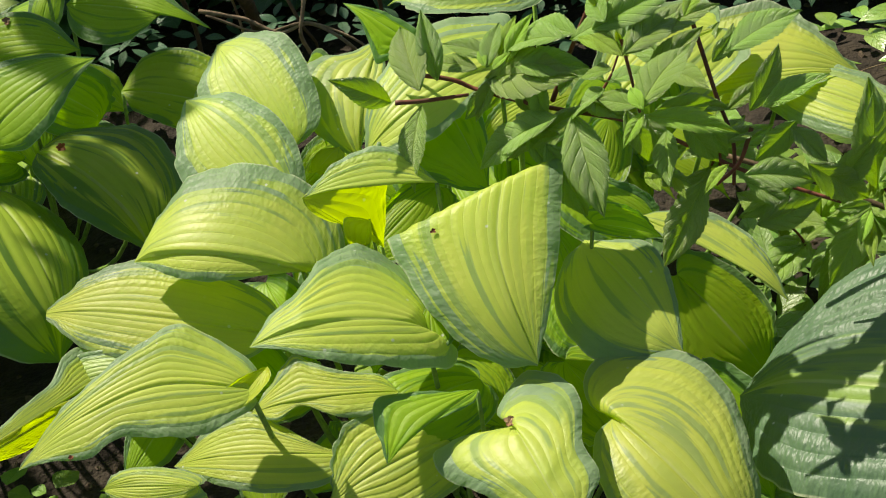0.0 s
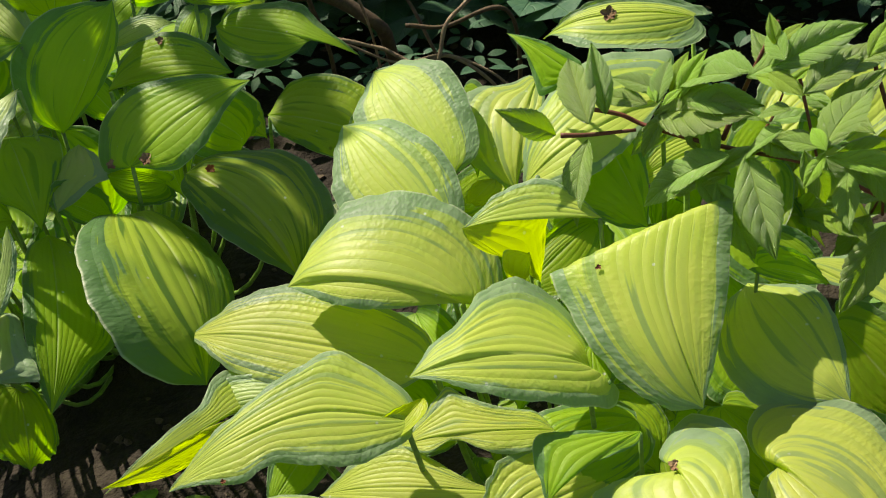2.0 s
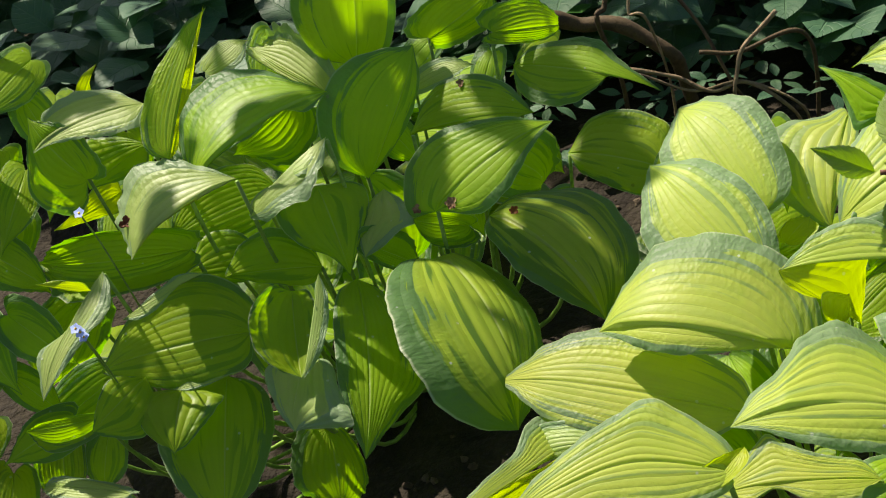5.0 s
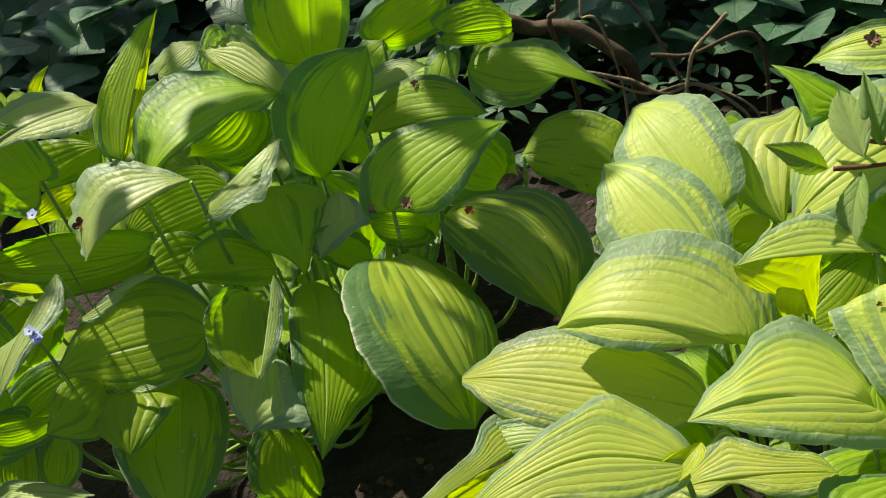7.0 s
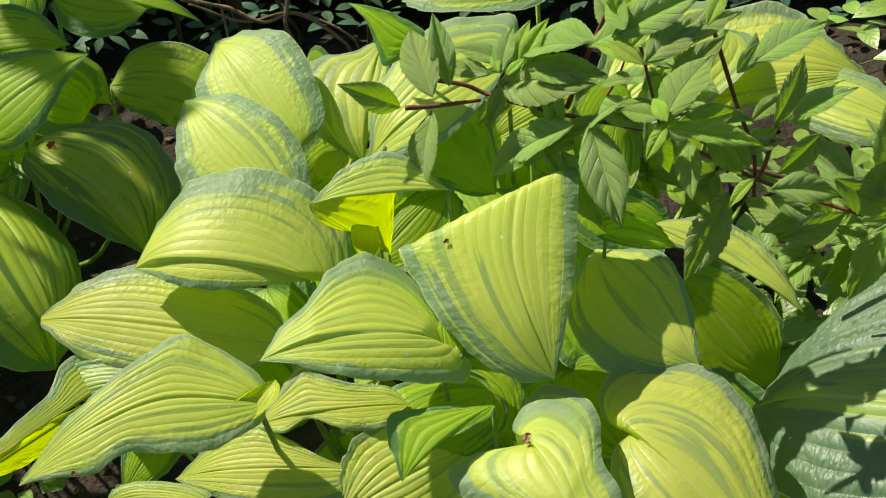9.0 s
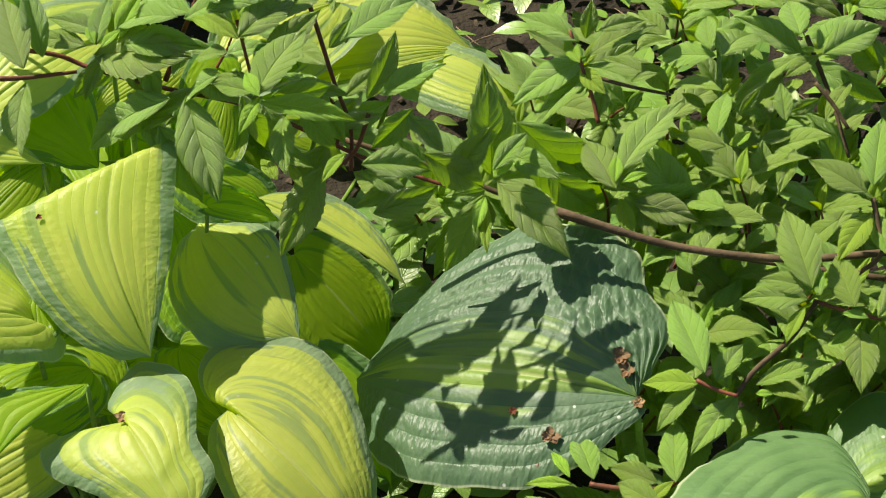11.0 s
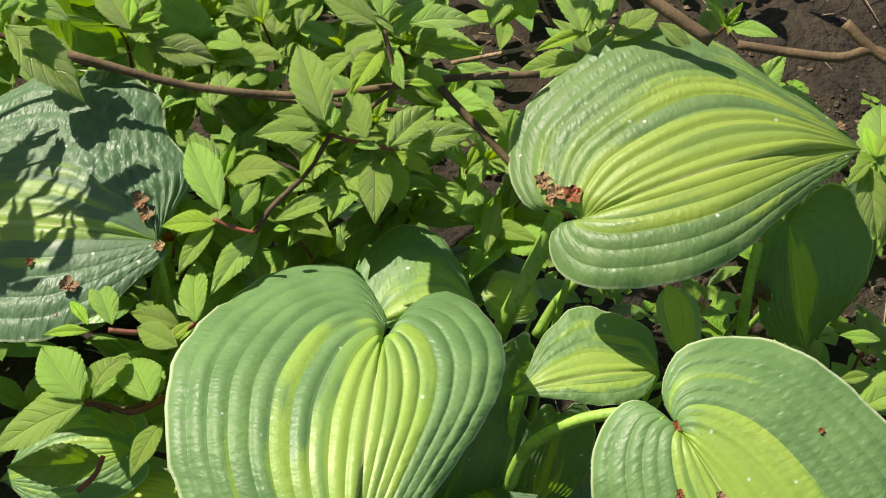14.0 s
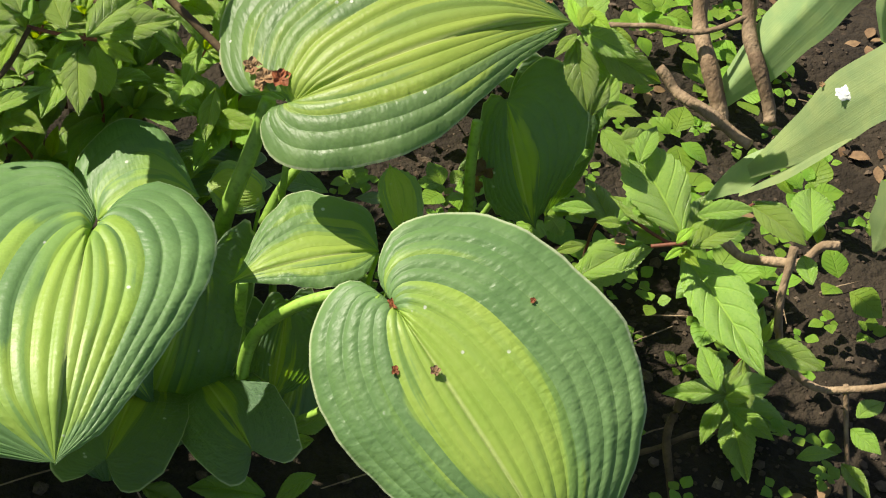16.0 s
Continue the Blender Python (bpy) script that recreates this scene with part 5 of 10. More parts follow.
blade(PLANT_A, GREEN, (-0.777, 1.381, 0.349), (-0.850, 1.345, 0.354), (0.35, -0.62, 0.70), ((0.29, 0.36), (0.69, 0.37)), ((0.24, -0.32), (0.69, -0.23)), arch=.05)
blade(PLANT_A, GREEN, (-0.912, 1.286, 0.290), (-1.050, 1.254, 0.214), (-0.06, -0.88, 0.48), ((0.23, 0.20), (0.61, 0.19)), ((0.24, -0.19), (0.55, -0.18)), arch=.05)
blade(PLANT_A, GREEN, (-0.770, 1.453, 0.373), (-0.876, 1.380, 0.372), (0.37, -0.55, 0.74), ((0.09, 0.29), (0.44, 0.40), (0.77, 0.29)), ((0.20, -0.20), (0.58, -0.21), (0.87, -0.14)), arch=.05)
hosta_leaf(PLANT_A, GREEN, (-0.966, 1.324, 0.346), (-1.030, 1.293, 0.256), (-0.954, 1.309, 0.296), (-1.037, 1.312, 0.319), bulge=.05, wave=.5, lift=-0.21, tipup=0.11, curl=0.09, relief=.85)
hosta_leaf(PLANT_A, GREEN, (-0.937, 1.230, 0.249), (-0.956, 1.205, 0.187), (-0.920, 1.219, 0.218), (-0.968, 1.218, 0.224), bulge=.05, wave=.5, lift=0.01, tipup=-0.06, curl=-0.15, relief=.85)
hosta_leaf(PLANT_A, GREEN, (-0.984, 1.230, 0.261), (-0.998, 1.200, 0.180), (-0.964, 1.216, 0.217), (-1.026, 1.212, 0.219), bulge=.05, wave=.5, lift=0.10, tipup=-0.01, curl=-0.06, relief=.85)
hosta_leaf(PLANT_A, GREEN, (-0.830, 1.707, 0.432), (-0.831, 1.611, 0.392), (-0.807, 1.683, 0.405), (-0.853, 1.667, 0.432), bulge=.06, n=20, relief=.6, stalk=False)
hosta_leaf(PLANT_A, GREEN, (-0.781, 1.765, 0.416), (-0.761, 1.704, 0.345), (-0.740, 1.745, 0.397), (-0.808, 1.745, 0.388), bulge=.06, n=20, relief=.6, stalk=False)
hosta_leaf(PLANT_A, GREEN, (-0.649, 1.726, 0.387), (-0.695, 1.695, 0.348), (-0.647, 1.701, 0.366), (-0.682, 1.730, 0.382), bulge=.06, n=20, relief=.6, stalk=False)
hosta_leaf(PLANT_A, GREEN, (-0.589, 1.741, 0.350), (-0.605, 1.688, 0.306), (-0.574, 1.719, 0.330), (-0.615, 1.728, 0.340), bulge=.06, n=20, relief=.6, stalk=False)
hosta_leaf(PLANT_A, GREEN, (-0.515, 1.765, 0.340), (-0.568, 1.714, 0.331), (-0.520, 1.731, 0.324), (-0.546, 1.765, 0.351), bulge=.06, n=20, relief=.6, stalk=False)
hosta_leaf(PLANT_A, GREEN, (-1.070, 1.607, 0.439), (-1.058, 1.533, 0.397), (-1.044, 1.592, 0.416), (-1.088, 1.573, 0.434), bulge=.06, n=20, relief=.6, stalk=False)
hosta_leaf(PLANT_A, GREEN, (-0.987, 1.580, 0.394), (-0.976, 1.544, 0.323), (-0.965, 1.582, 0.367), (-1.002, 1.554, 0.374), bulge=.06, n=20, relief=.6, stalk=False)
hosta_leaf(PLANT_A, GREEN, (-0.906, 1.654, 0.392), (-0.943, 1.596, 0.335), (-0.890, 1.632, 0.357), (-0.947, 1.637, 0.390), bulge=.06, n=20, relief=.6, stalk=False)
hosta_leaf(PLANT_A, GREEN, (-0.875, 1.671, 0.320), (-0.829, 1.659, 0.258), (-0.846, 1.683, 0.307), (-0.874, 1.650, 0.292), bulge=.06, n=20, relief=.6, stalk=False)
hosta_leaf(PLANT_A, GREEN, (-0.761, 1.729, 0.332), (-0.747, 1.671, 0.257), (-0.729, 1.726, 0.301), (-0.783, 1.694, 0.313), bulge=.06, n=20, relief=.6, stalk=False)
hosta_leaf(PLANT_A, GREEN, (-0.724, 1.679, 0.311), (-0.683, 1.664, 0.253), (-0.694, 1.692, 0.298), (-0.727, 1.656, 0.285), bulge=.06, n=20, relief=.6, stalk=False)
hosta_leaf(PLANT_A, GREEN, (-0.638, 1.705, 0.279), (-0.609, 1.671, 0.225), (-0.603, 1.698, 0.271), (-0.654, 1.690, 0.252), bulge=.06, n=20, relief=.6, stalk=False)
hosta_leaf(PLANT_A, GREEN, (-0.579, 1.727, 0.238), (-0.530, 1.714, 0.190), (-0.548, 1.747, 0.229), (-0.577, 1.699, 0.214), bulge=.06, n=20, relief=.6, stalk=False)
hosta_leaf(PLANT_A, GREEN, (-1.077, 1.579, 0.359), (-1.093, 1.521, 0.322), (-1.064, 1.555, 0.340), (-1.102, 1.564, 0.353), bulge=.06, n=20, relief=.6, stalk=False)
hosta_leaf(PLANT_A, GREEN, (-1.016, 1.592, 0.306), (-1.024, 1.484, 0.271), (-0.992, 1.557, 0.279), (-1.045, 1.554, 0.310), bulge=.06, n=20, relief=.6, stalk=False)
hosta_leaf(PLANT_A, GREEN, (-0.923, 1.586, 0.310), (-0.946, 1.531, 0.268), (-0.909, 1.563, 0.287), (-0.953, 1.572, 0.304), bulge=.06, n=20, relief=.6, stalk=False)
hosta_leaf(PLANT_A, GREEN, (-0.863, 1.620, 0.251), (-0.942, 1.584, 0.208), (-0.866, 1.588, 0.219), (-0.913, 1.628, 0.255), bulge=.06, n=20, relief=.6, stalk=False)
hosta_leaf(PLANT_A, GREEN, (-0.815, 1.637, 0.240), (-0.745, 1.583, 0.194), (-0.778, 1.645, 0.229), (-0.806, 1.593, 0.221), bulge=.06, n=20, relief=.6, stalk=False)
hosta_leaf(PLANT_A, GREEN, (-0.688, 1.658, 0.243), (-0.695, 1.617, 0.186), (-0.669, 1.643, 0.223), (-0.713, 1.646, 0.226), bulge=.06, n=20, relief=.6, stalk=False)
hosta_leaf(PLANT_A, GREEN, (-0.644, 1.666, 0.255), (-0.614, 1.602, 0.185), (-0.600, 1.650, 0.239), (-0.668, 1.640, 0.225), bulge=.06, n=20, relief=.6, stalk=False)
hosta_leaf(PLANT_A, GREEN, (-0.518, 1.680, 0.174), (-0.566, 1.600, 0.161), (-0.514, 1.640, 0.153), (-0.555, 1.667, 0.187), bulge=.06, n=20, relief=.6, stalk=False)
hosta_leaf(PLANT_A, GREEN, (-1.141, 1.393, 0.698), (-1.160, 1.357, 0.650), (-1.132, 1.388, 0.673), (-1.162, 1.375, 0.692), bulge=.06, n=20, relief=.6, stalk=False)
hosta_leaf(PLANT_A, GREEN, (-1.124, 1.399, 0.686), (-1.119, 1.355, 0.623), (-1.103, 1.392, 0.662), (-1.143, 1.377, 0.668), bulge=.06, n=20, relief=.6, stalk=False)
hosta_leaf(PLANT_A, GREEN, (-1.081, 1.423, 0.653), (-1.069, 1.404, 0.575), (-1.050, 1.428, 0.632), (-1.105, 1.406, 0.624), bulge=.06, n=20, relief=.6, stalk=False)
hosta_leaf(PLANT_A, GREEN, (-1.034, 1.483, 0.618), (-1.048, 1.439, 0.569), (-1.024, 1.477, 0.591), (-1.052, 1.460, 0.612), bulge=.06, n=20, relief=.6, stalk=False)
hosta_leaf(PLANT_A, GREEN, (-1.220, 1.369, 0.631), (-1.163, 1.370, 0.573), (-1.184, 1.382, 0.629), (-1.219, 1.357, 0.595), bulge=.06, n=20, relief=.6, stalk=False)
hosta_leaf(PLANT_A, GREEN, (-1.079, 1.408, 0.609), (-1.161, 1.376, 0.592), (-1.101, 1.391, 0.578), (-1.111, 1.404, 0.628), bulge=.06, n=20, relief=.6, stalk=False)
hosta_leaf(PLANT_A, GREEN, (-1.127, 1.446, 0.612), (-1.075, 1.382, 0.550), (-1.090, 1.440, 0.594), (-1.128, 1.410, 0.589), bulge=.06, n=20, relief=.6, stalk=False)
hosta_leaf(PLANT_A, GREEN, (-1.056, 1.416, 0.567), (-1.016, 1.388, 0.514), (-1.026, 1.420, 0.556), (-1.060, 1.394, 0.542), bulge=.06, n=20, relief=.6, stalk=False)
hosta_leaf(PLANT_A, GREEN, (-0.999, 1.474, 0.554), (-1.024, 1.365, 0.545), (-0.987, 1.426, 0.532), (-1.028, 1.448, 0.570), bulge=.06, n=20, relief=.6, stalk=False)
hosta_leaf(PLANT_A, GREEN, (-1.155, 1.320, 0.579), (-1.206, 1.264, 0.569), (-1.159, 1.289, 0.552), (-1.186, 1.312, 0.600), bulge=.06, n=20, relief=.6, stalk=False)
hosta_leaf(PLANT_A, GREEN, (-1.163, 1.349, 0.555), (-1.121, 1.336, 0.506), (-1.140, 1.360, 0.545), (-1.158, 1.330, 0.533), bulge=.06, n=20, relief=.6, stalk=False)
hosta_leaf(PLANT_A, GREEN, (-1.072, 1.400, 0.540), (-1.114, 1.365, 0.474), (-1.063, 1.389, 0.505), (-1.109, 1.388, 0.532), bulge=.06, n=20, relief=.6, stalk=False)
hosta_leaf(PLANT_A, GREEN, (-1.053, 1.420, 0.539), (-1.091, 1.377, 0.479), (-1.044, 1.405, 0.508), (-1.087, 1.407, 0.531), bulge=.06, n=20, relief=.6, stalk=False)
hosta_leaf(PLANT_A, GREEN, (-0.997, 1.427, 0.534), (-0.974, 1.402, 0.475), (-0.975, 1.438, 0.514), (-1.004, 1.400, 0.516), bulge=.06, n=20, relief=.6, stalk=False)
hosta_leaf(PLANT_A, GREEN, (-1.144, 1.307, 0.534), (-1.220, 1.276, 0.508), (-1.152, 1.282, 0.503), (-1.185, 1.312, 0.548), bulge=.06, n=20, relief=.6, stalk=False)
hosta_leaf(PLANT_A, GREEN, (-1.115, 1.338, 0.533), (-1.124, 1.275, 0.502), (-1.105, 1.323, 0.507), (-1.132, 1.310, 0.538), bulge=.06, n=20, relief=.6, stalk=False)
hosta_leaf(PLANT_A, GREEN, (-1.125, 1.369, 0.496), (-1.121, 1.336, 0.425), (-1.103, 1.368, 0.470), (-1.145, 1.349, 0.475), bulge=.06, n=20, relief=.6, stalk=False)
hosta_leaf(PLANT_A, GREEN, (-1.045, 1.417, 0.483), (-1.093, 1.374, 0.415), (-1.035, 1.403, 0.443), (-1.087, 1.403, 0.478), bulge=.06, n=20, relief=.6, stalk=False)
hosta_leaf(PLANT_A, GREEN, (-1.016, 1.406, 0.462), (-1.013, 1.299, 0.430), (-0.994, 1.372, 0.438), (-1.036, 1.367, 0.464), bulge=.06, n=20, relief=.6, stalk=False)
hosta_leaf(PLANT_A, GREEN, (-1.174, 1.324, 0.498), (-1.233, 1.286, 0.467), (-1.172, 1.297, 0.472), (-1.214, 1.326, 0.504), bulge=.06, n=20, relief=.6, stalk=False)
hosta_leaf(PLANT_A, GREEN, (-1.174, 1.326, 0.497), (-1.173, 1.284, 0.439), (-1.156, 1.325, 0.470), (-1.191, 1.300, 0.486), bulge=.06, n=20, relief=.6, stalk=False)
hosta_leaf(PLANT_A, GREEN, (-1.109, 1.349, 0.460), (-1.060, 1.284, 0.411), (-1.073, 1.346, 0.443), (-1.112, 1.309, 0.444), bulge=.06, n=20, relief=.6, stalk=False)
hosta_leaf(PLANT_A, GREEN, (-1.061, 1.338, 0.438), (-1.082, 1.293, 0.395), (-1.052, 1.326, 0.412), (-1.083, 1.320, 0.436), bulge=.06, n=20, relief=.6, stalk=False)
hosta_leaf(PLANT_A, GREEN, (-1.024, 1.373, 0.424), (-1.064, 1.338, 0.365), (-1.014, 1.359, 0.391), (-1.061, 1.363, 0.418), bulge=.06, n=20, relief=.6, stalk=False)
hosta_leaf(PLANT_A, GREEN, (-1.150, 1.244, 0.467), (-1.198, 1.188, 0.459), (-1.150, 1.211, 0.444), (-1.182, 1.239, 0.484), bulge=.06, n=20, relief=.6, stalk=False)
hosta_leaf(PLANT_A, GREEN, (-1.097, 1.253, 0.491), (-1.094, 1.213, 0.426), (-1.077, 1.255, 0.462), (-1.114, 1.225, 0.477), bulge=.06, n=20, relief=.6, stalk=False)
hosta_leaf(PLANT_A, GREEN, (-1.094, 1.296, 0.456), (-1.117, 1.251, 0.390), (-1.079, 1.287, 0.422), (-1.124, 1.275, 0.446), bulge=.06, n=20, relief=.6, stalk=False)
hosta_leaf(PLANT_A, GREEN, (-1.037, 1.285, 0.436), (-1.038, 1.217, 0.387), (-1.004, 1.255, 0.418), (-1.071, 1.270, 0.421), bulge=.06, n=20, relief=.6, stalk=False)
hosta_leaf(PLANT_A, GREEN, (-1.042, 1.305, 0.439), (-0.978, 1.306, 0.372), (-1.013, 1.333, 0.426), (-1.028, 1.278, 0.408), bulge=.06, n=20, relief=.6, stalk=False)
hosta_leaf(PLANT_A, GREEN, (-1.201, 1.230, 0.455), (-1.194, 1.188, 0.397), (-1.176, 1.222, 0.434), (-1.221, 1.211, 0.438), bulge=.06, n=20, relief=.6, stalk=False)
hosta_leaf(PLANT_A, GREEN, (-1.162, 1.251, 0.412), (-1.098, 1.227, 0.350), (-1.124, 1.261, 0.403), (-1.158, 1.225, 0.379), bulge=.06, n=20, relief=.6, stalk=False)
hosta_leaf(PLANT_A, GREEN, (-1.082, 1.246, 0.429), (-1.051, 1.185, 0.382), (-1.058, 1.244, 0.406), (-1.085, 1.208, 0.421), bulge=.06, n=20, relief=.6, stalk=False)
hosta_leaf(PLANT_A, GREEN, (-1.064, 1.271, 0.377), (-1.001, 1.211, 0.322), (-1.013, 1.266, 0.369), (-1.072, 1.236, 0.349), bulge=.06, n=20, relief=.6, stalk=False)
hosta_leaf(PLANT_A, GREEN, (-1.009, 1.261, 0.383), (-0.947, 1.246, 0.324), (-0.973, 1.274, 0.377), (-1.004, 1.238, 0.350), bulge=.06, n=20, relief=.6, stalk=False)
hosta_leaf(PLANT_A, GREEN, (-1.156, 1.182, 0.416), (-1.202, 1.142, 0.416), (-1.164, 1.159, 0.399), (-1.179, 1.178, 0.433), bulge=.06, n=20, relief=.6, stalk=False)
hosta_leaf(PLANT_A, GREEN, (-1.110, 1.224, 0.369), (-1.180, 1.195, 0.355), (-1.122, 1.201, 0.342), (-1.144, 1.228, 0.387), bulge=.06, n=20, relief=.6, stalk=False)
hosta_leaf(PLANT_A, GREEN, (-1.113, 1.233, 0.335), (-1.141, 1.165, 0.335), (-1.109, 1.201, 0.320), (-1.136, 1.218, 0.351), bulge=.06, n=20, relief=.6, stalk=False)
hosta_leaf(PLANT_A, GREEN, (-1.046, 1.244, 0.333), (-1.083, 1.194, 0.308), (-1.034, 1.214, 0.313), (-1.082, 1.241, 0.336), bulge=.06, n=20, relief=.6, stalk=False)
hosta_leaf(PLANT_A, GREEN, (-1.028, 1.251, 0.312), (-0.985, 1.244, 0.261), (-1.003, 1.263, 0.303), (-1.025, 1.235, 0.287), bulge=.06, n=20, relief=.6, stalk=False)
hosta_leaf(PLANT_A, GREEN, (-1.210, 1.172, 0.333), (-1.181, 1.091, 0.302), (-1.182, 1.151, 0.316), (-1.219, 1.138, 0.330), bulge=.06, n=20, relief=.6, stalk=False)
hosta_leaf(PLANT_A, GREEN, (-1.124, 1.195, 0.353), (-1.139, 1.137, 0.304), (-1.111, 1.184, 0.319), (-1.147, 1.168, 0.354), bulge=.06, n=20, relief=.6, stalk=False)
hosta_leaf(PLANT_A, GREEN, (-1.083, 1.181, 0.350), (-1.112, 1.140, 0.310), (-1.078, 1.168, 0.324), (-1.107, 1.167, 0.349), bulge=.06, n=20, relief=.6, stalk=False)
hosta_leaf(PLANT_A, GREEN, (-1.056, 1.223, 0.281), (-1.076, 1.153, 0.254), (-1.039, 1.194, 0.258), (-1.086, 1.204, 0.286), bulge=.06, n=20, relief=.6, stalk=False)
hosta_leaf(PLANT_A, GREEN, (-0.968, 1.226, 0.269), (-1.022, 1.166, 0.269), (-0.972, 1.191, 0.251), (-0.999, 1.220, 0.287), bulge=.06, n=20, relief=.6, stalk=False)
hosta_leaf(PLANT_A, GREEN, (-1.179, 1.151, 0.314), (-1.177, 1.064, 0.281), (-1.153, 1.124, 0.286), (-1.204, 1.119, 0.319), bulge=.06, n=20, relief=.6, stalk=False)
hosta_leaf(PLANT_A, GREEN, (-1.139, 1.153, 0.282), (-1.188, 1.113, 0.264), (-1.144, 1.132, 0.262), (-1.167, 1.148, 0.291), bulge=.06, n=20, relief=.6, stalk=False)
hosta_leaf(PLANT_A, GREEN, (-1.112, 1.157, 0.263), (-1.110, 1.096, 0.225), (-1.083, 1.133, 0.247), (-1.141, 1.140, 0.253), bulge=.06, n=20, relief=.6, stalk=False)
hosta_leaf(PLANT_A, GREEN, (-1.073, 1.187, 0.280), (-1.035, 1.124, 0.226), (-1.041, 1.180, 0.259), (-1.080, 1.153, 0.264), bulge=.06, n=20, relief=.6, stalk=False)
hosta_leaf(PLANT_A, GREEN, (-1.025, 1.177, 0.247), (-1.024, 1.105, 0.201), (-1.002, 1.162, 0.217), (-1.046, 1.144, 0.246), bulge=.06, n=20, relief=.6, stalk=False)
# low leaves added beneath this clump so that the soil lies in shade
hosta_leaf(PLANT_A, GREEN, (-0.603, 1.766, 0.121), (-0.749, 1.799, 0.103), (-0.662, 1.728, 0.111), (-0.640, 1.825, 0.119), bulge=.06, n=20, relief=.6, stalk=False)
hosta_leaf(PLANT_A, GREEN, (-0.660, 1.499, 0.127), (-0.706, 1.659, 0.083), (-0.728, 1.536, 0.111), (-0.622, 1.567, 0.114), bulge=.06, n=20, relief=.6, stalk=False)
hosta_leaf(PLANT_A, GREEN, (-0.945, 2.029, 0.128), (-0.910, 1.884, 0.095), (-0.885, 1.992, 0.124), (-0.981, 1.969, 0.111), bulge=.06, n=20, relief=.6, stalk=False)
hosta_leaf(PLANT_A, GREEN, (-0.924, 1.593, 0.135), (-0.921, 1.728, 0.090), (-0.967, 1.639, 0.123), (-0.878, 1.637, 0.117), bulge=.06, n=20, relief=.6, stalk=False)
hosta_leaf(PLANT_A, GREEN, (-0.956, 2.095, 0.191), (-0.928, 1.928, 0.128), (-0.892, 2.049, 0.176), (-1.002, 2.031, 0.164), bulge=.06, n=20, relief=.6, stalk=False)
hosta_leaf(PLANT_A, GREEN, (-1.095, 1.499, 0.137), (-1.163, 1.651, 0.056), (-1.167, 1.527, 0.108), (-1.067, 1.572, 0.113), bulge=.06, n=20, relief=.6, stalk=False)
hosta_leaf(PLANT_A, GREEN, (-0.836, 1.920, 0.155), (-0.832, 2.054, 0.115), (-0.879, 1.965, 0.148), (-0.790, 1.963, 0.137), bulge=.06, n=20, relief=.6, stalk=False)
hosta_leaf(PLANT_A, GREEN, (-0.756, 1.836, 0.133), (-0.638, 1.896, 0.081), (-0.737, 1.895, 0.117), (-0.698, 1.817, 0.116), bulge=.06, n=20, relief=.6, stalk=False)
hosta_leaf(PLANT_A, GREEN, (-1.086, 1.921, 0.134), (-1.048, 1.769, 0.104), (-1.023, 1.883, 0.119), (-1.124, 1.858, 0.129), bulge=.06, n=20, relief=.6, stalk=False)
hosta_leaf(PLANT_A, GREEN, (-0.906, 2.020, 0.108), (-0.761, 1.954, 0.091), (-0.837, 2.046, 0.098), (-0.880, 1.950, 0.107), bulge=.06, n=20, relief=.6, stalk=False)
hosta_leaf(PLANT_A, GREEN, (-0.840, 1.940, 0.172), (-0.966, 1.820, 0.096), (-0.842, 1.859, 0.152), (-0.921, 1.942, 0.142), bulge=.06, n=20, relief=.6, stalk=False)
hosta_leaf(PLANT_A, GREEN, (-0.859, 1.986, 0.175), (-0.997, 2.037, 0.154), (-0.921, 1.957, 0.176), (-0.887, 2.049, 0.159), bulge=.06, n=20, relief=.6, stalk=False)
hosta_leaf(PLANT_A, GREEN, (-0.681, 1.996, 0.195), (-0.829, 2.011, 0.124), (-0.735, 1.953, 0.170), (-0.725, 2.050, 0.173), bulge=.06, n=20, relief=.6, stalk=False)
hosta_leaf(PLANT_A, GREEN, (-1.095, 1.938, 0.169), (-0.944, 1.874, 0.103), (-1.024, 1.967, 0.145), (-1.067, 1.867, 0.150), bulge=.06, n=20, relief=.6, stalk=False)
hosta_leaf(PLANT_A, GREEN, (-0.845, 1.862, 0.189), (-0.944, 1.753, 0.132), (-0.842, 1.793, 0.171), (-0.913, 1.858, 0.168), bulge=.06, n=20, relief=.6, stalk=False)
hosta_leaf(PLANT_A, GREEN, (-1.160, 1.811, 0.181), (-1.022, 1.732, 0.136), (-1.089, 1.830, 0.162), (-1.140, 1.739, 0.169), bulge=.06, n=20, relief=.6, stalk=False)
hosta_leaf(PLANT_A, GREEN, (-0.902, 1.798, 0.175), (-0.742, 1.749, 0.101), (-0.833, 1.835, 0.143), (-0.865, 1.729, 0.158), bulge=.06, n=20, relief=.6, stalk=False)
hosta_leaf(PLANT_A, GREEN, (-0.814, 2.086, 0.165), (-0.739, 1.964, 0.107), (-0.749, 2.071, 0.155), (-0.830, 2.021, 0.137), bulge=.06, n=20, relief=.6, stalk=False)
hosta_leaf(PLANT_A, GREEN, (-0.643, 1.827, 0.175), (-0.749, 1.696, 0.130), (-0.634, 1.749, 0.164), (-0.721, 1.819, 0.156), bulge=.06, n=20, relief=.6, stalk=False)
hosta_leaf(PLANT_A, GREEN, (-0.702, 1.778, 0.173), (-0.574, 1.745, 0.120), (-0.648, 1.810, 0.153), (-0.670, 1.725, 0.158), bulge=.06, n=20, relief=.6, stalk=False)
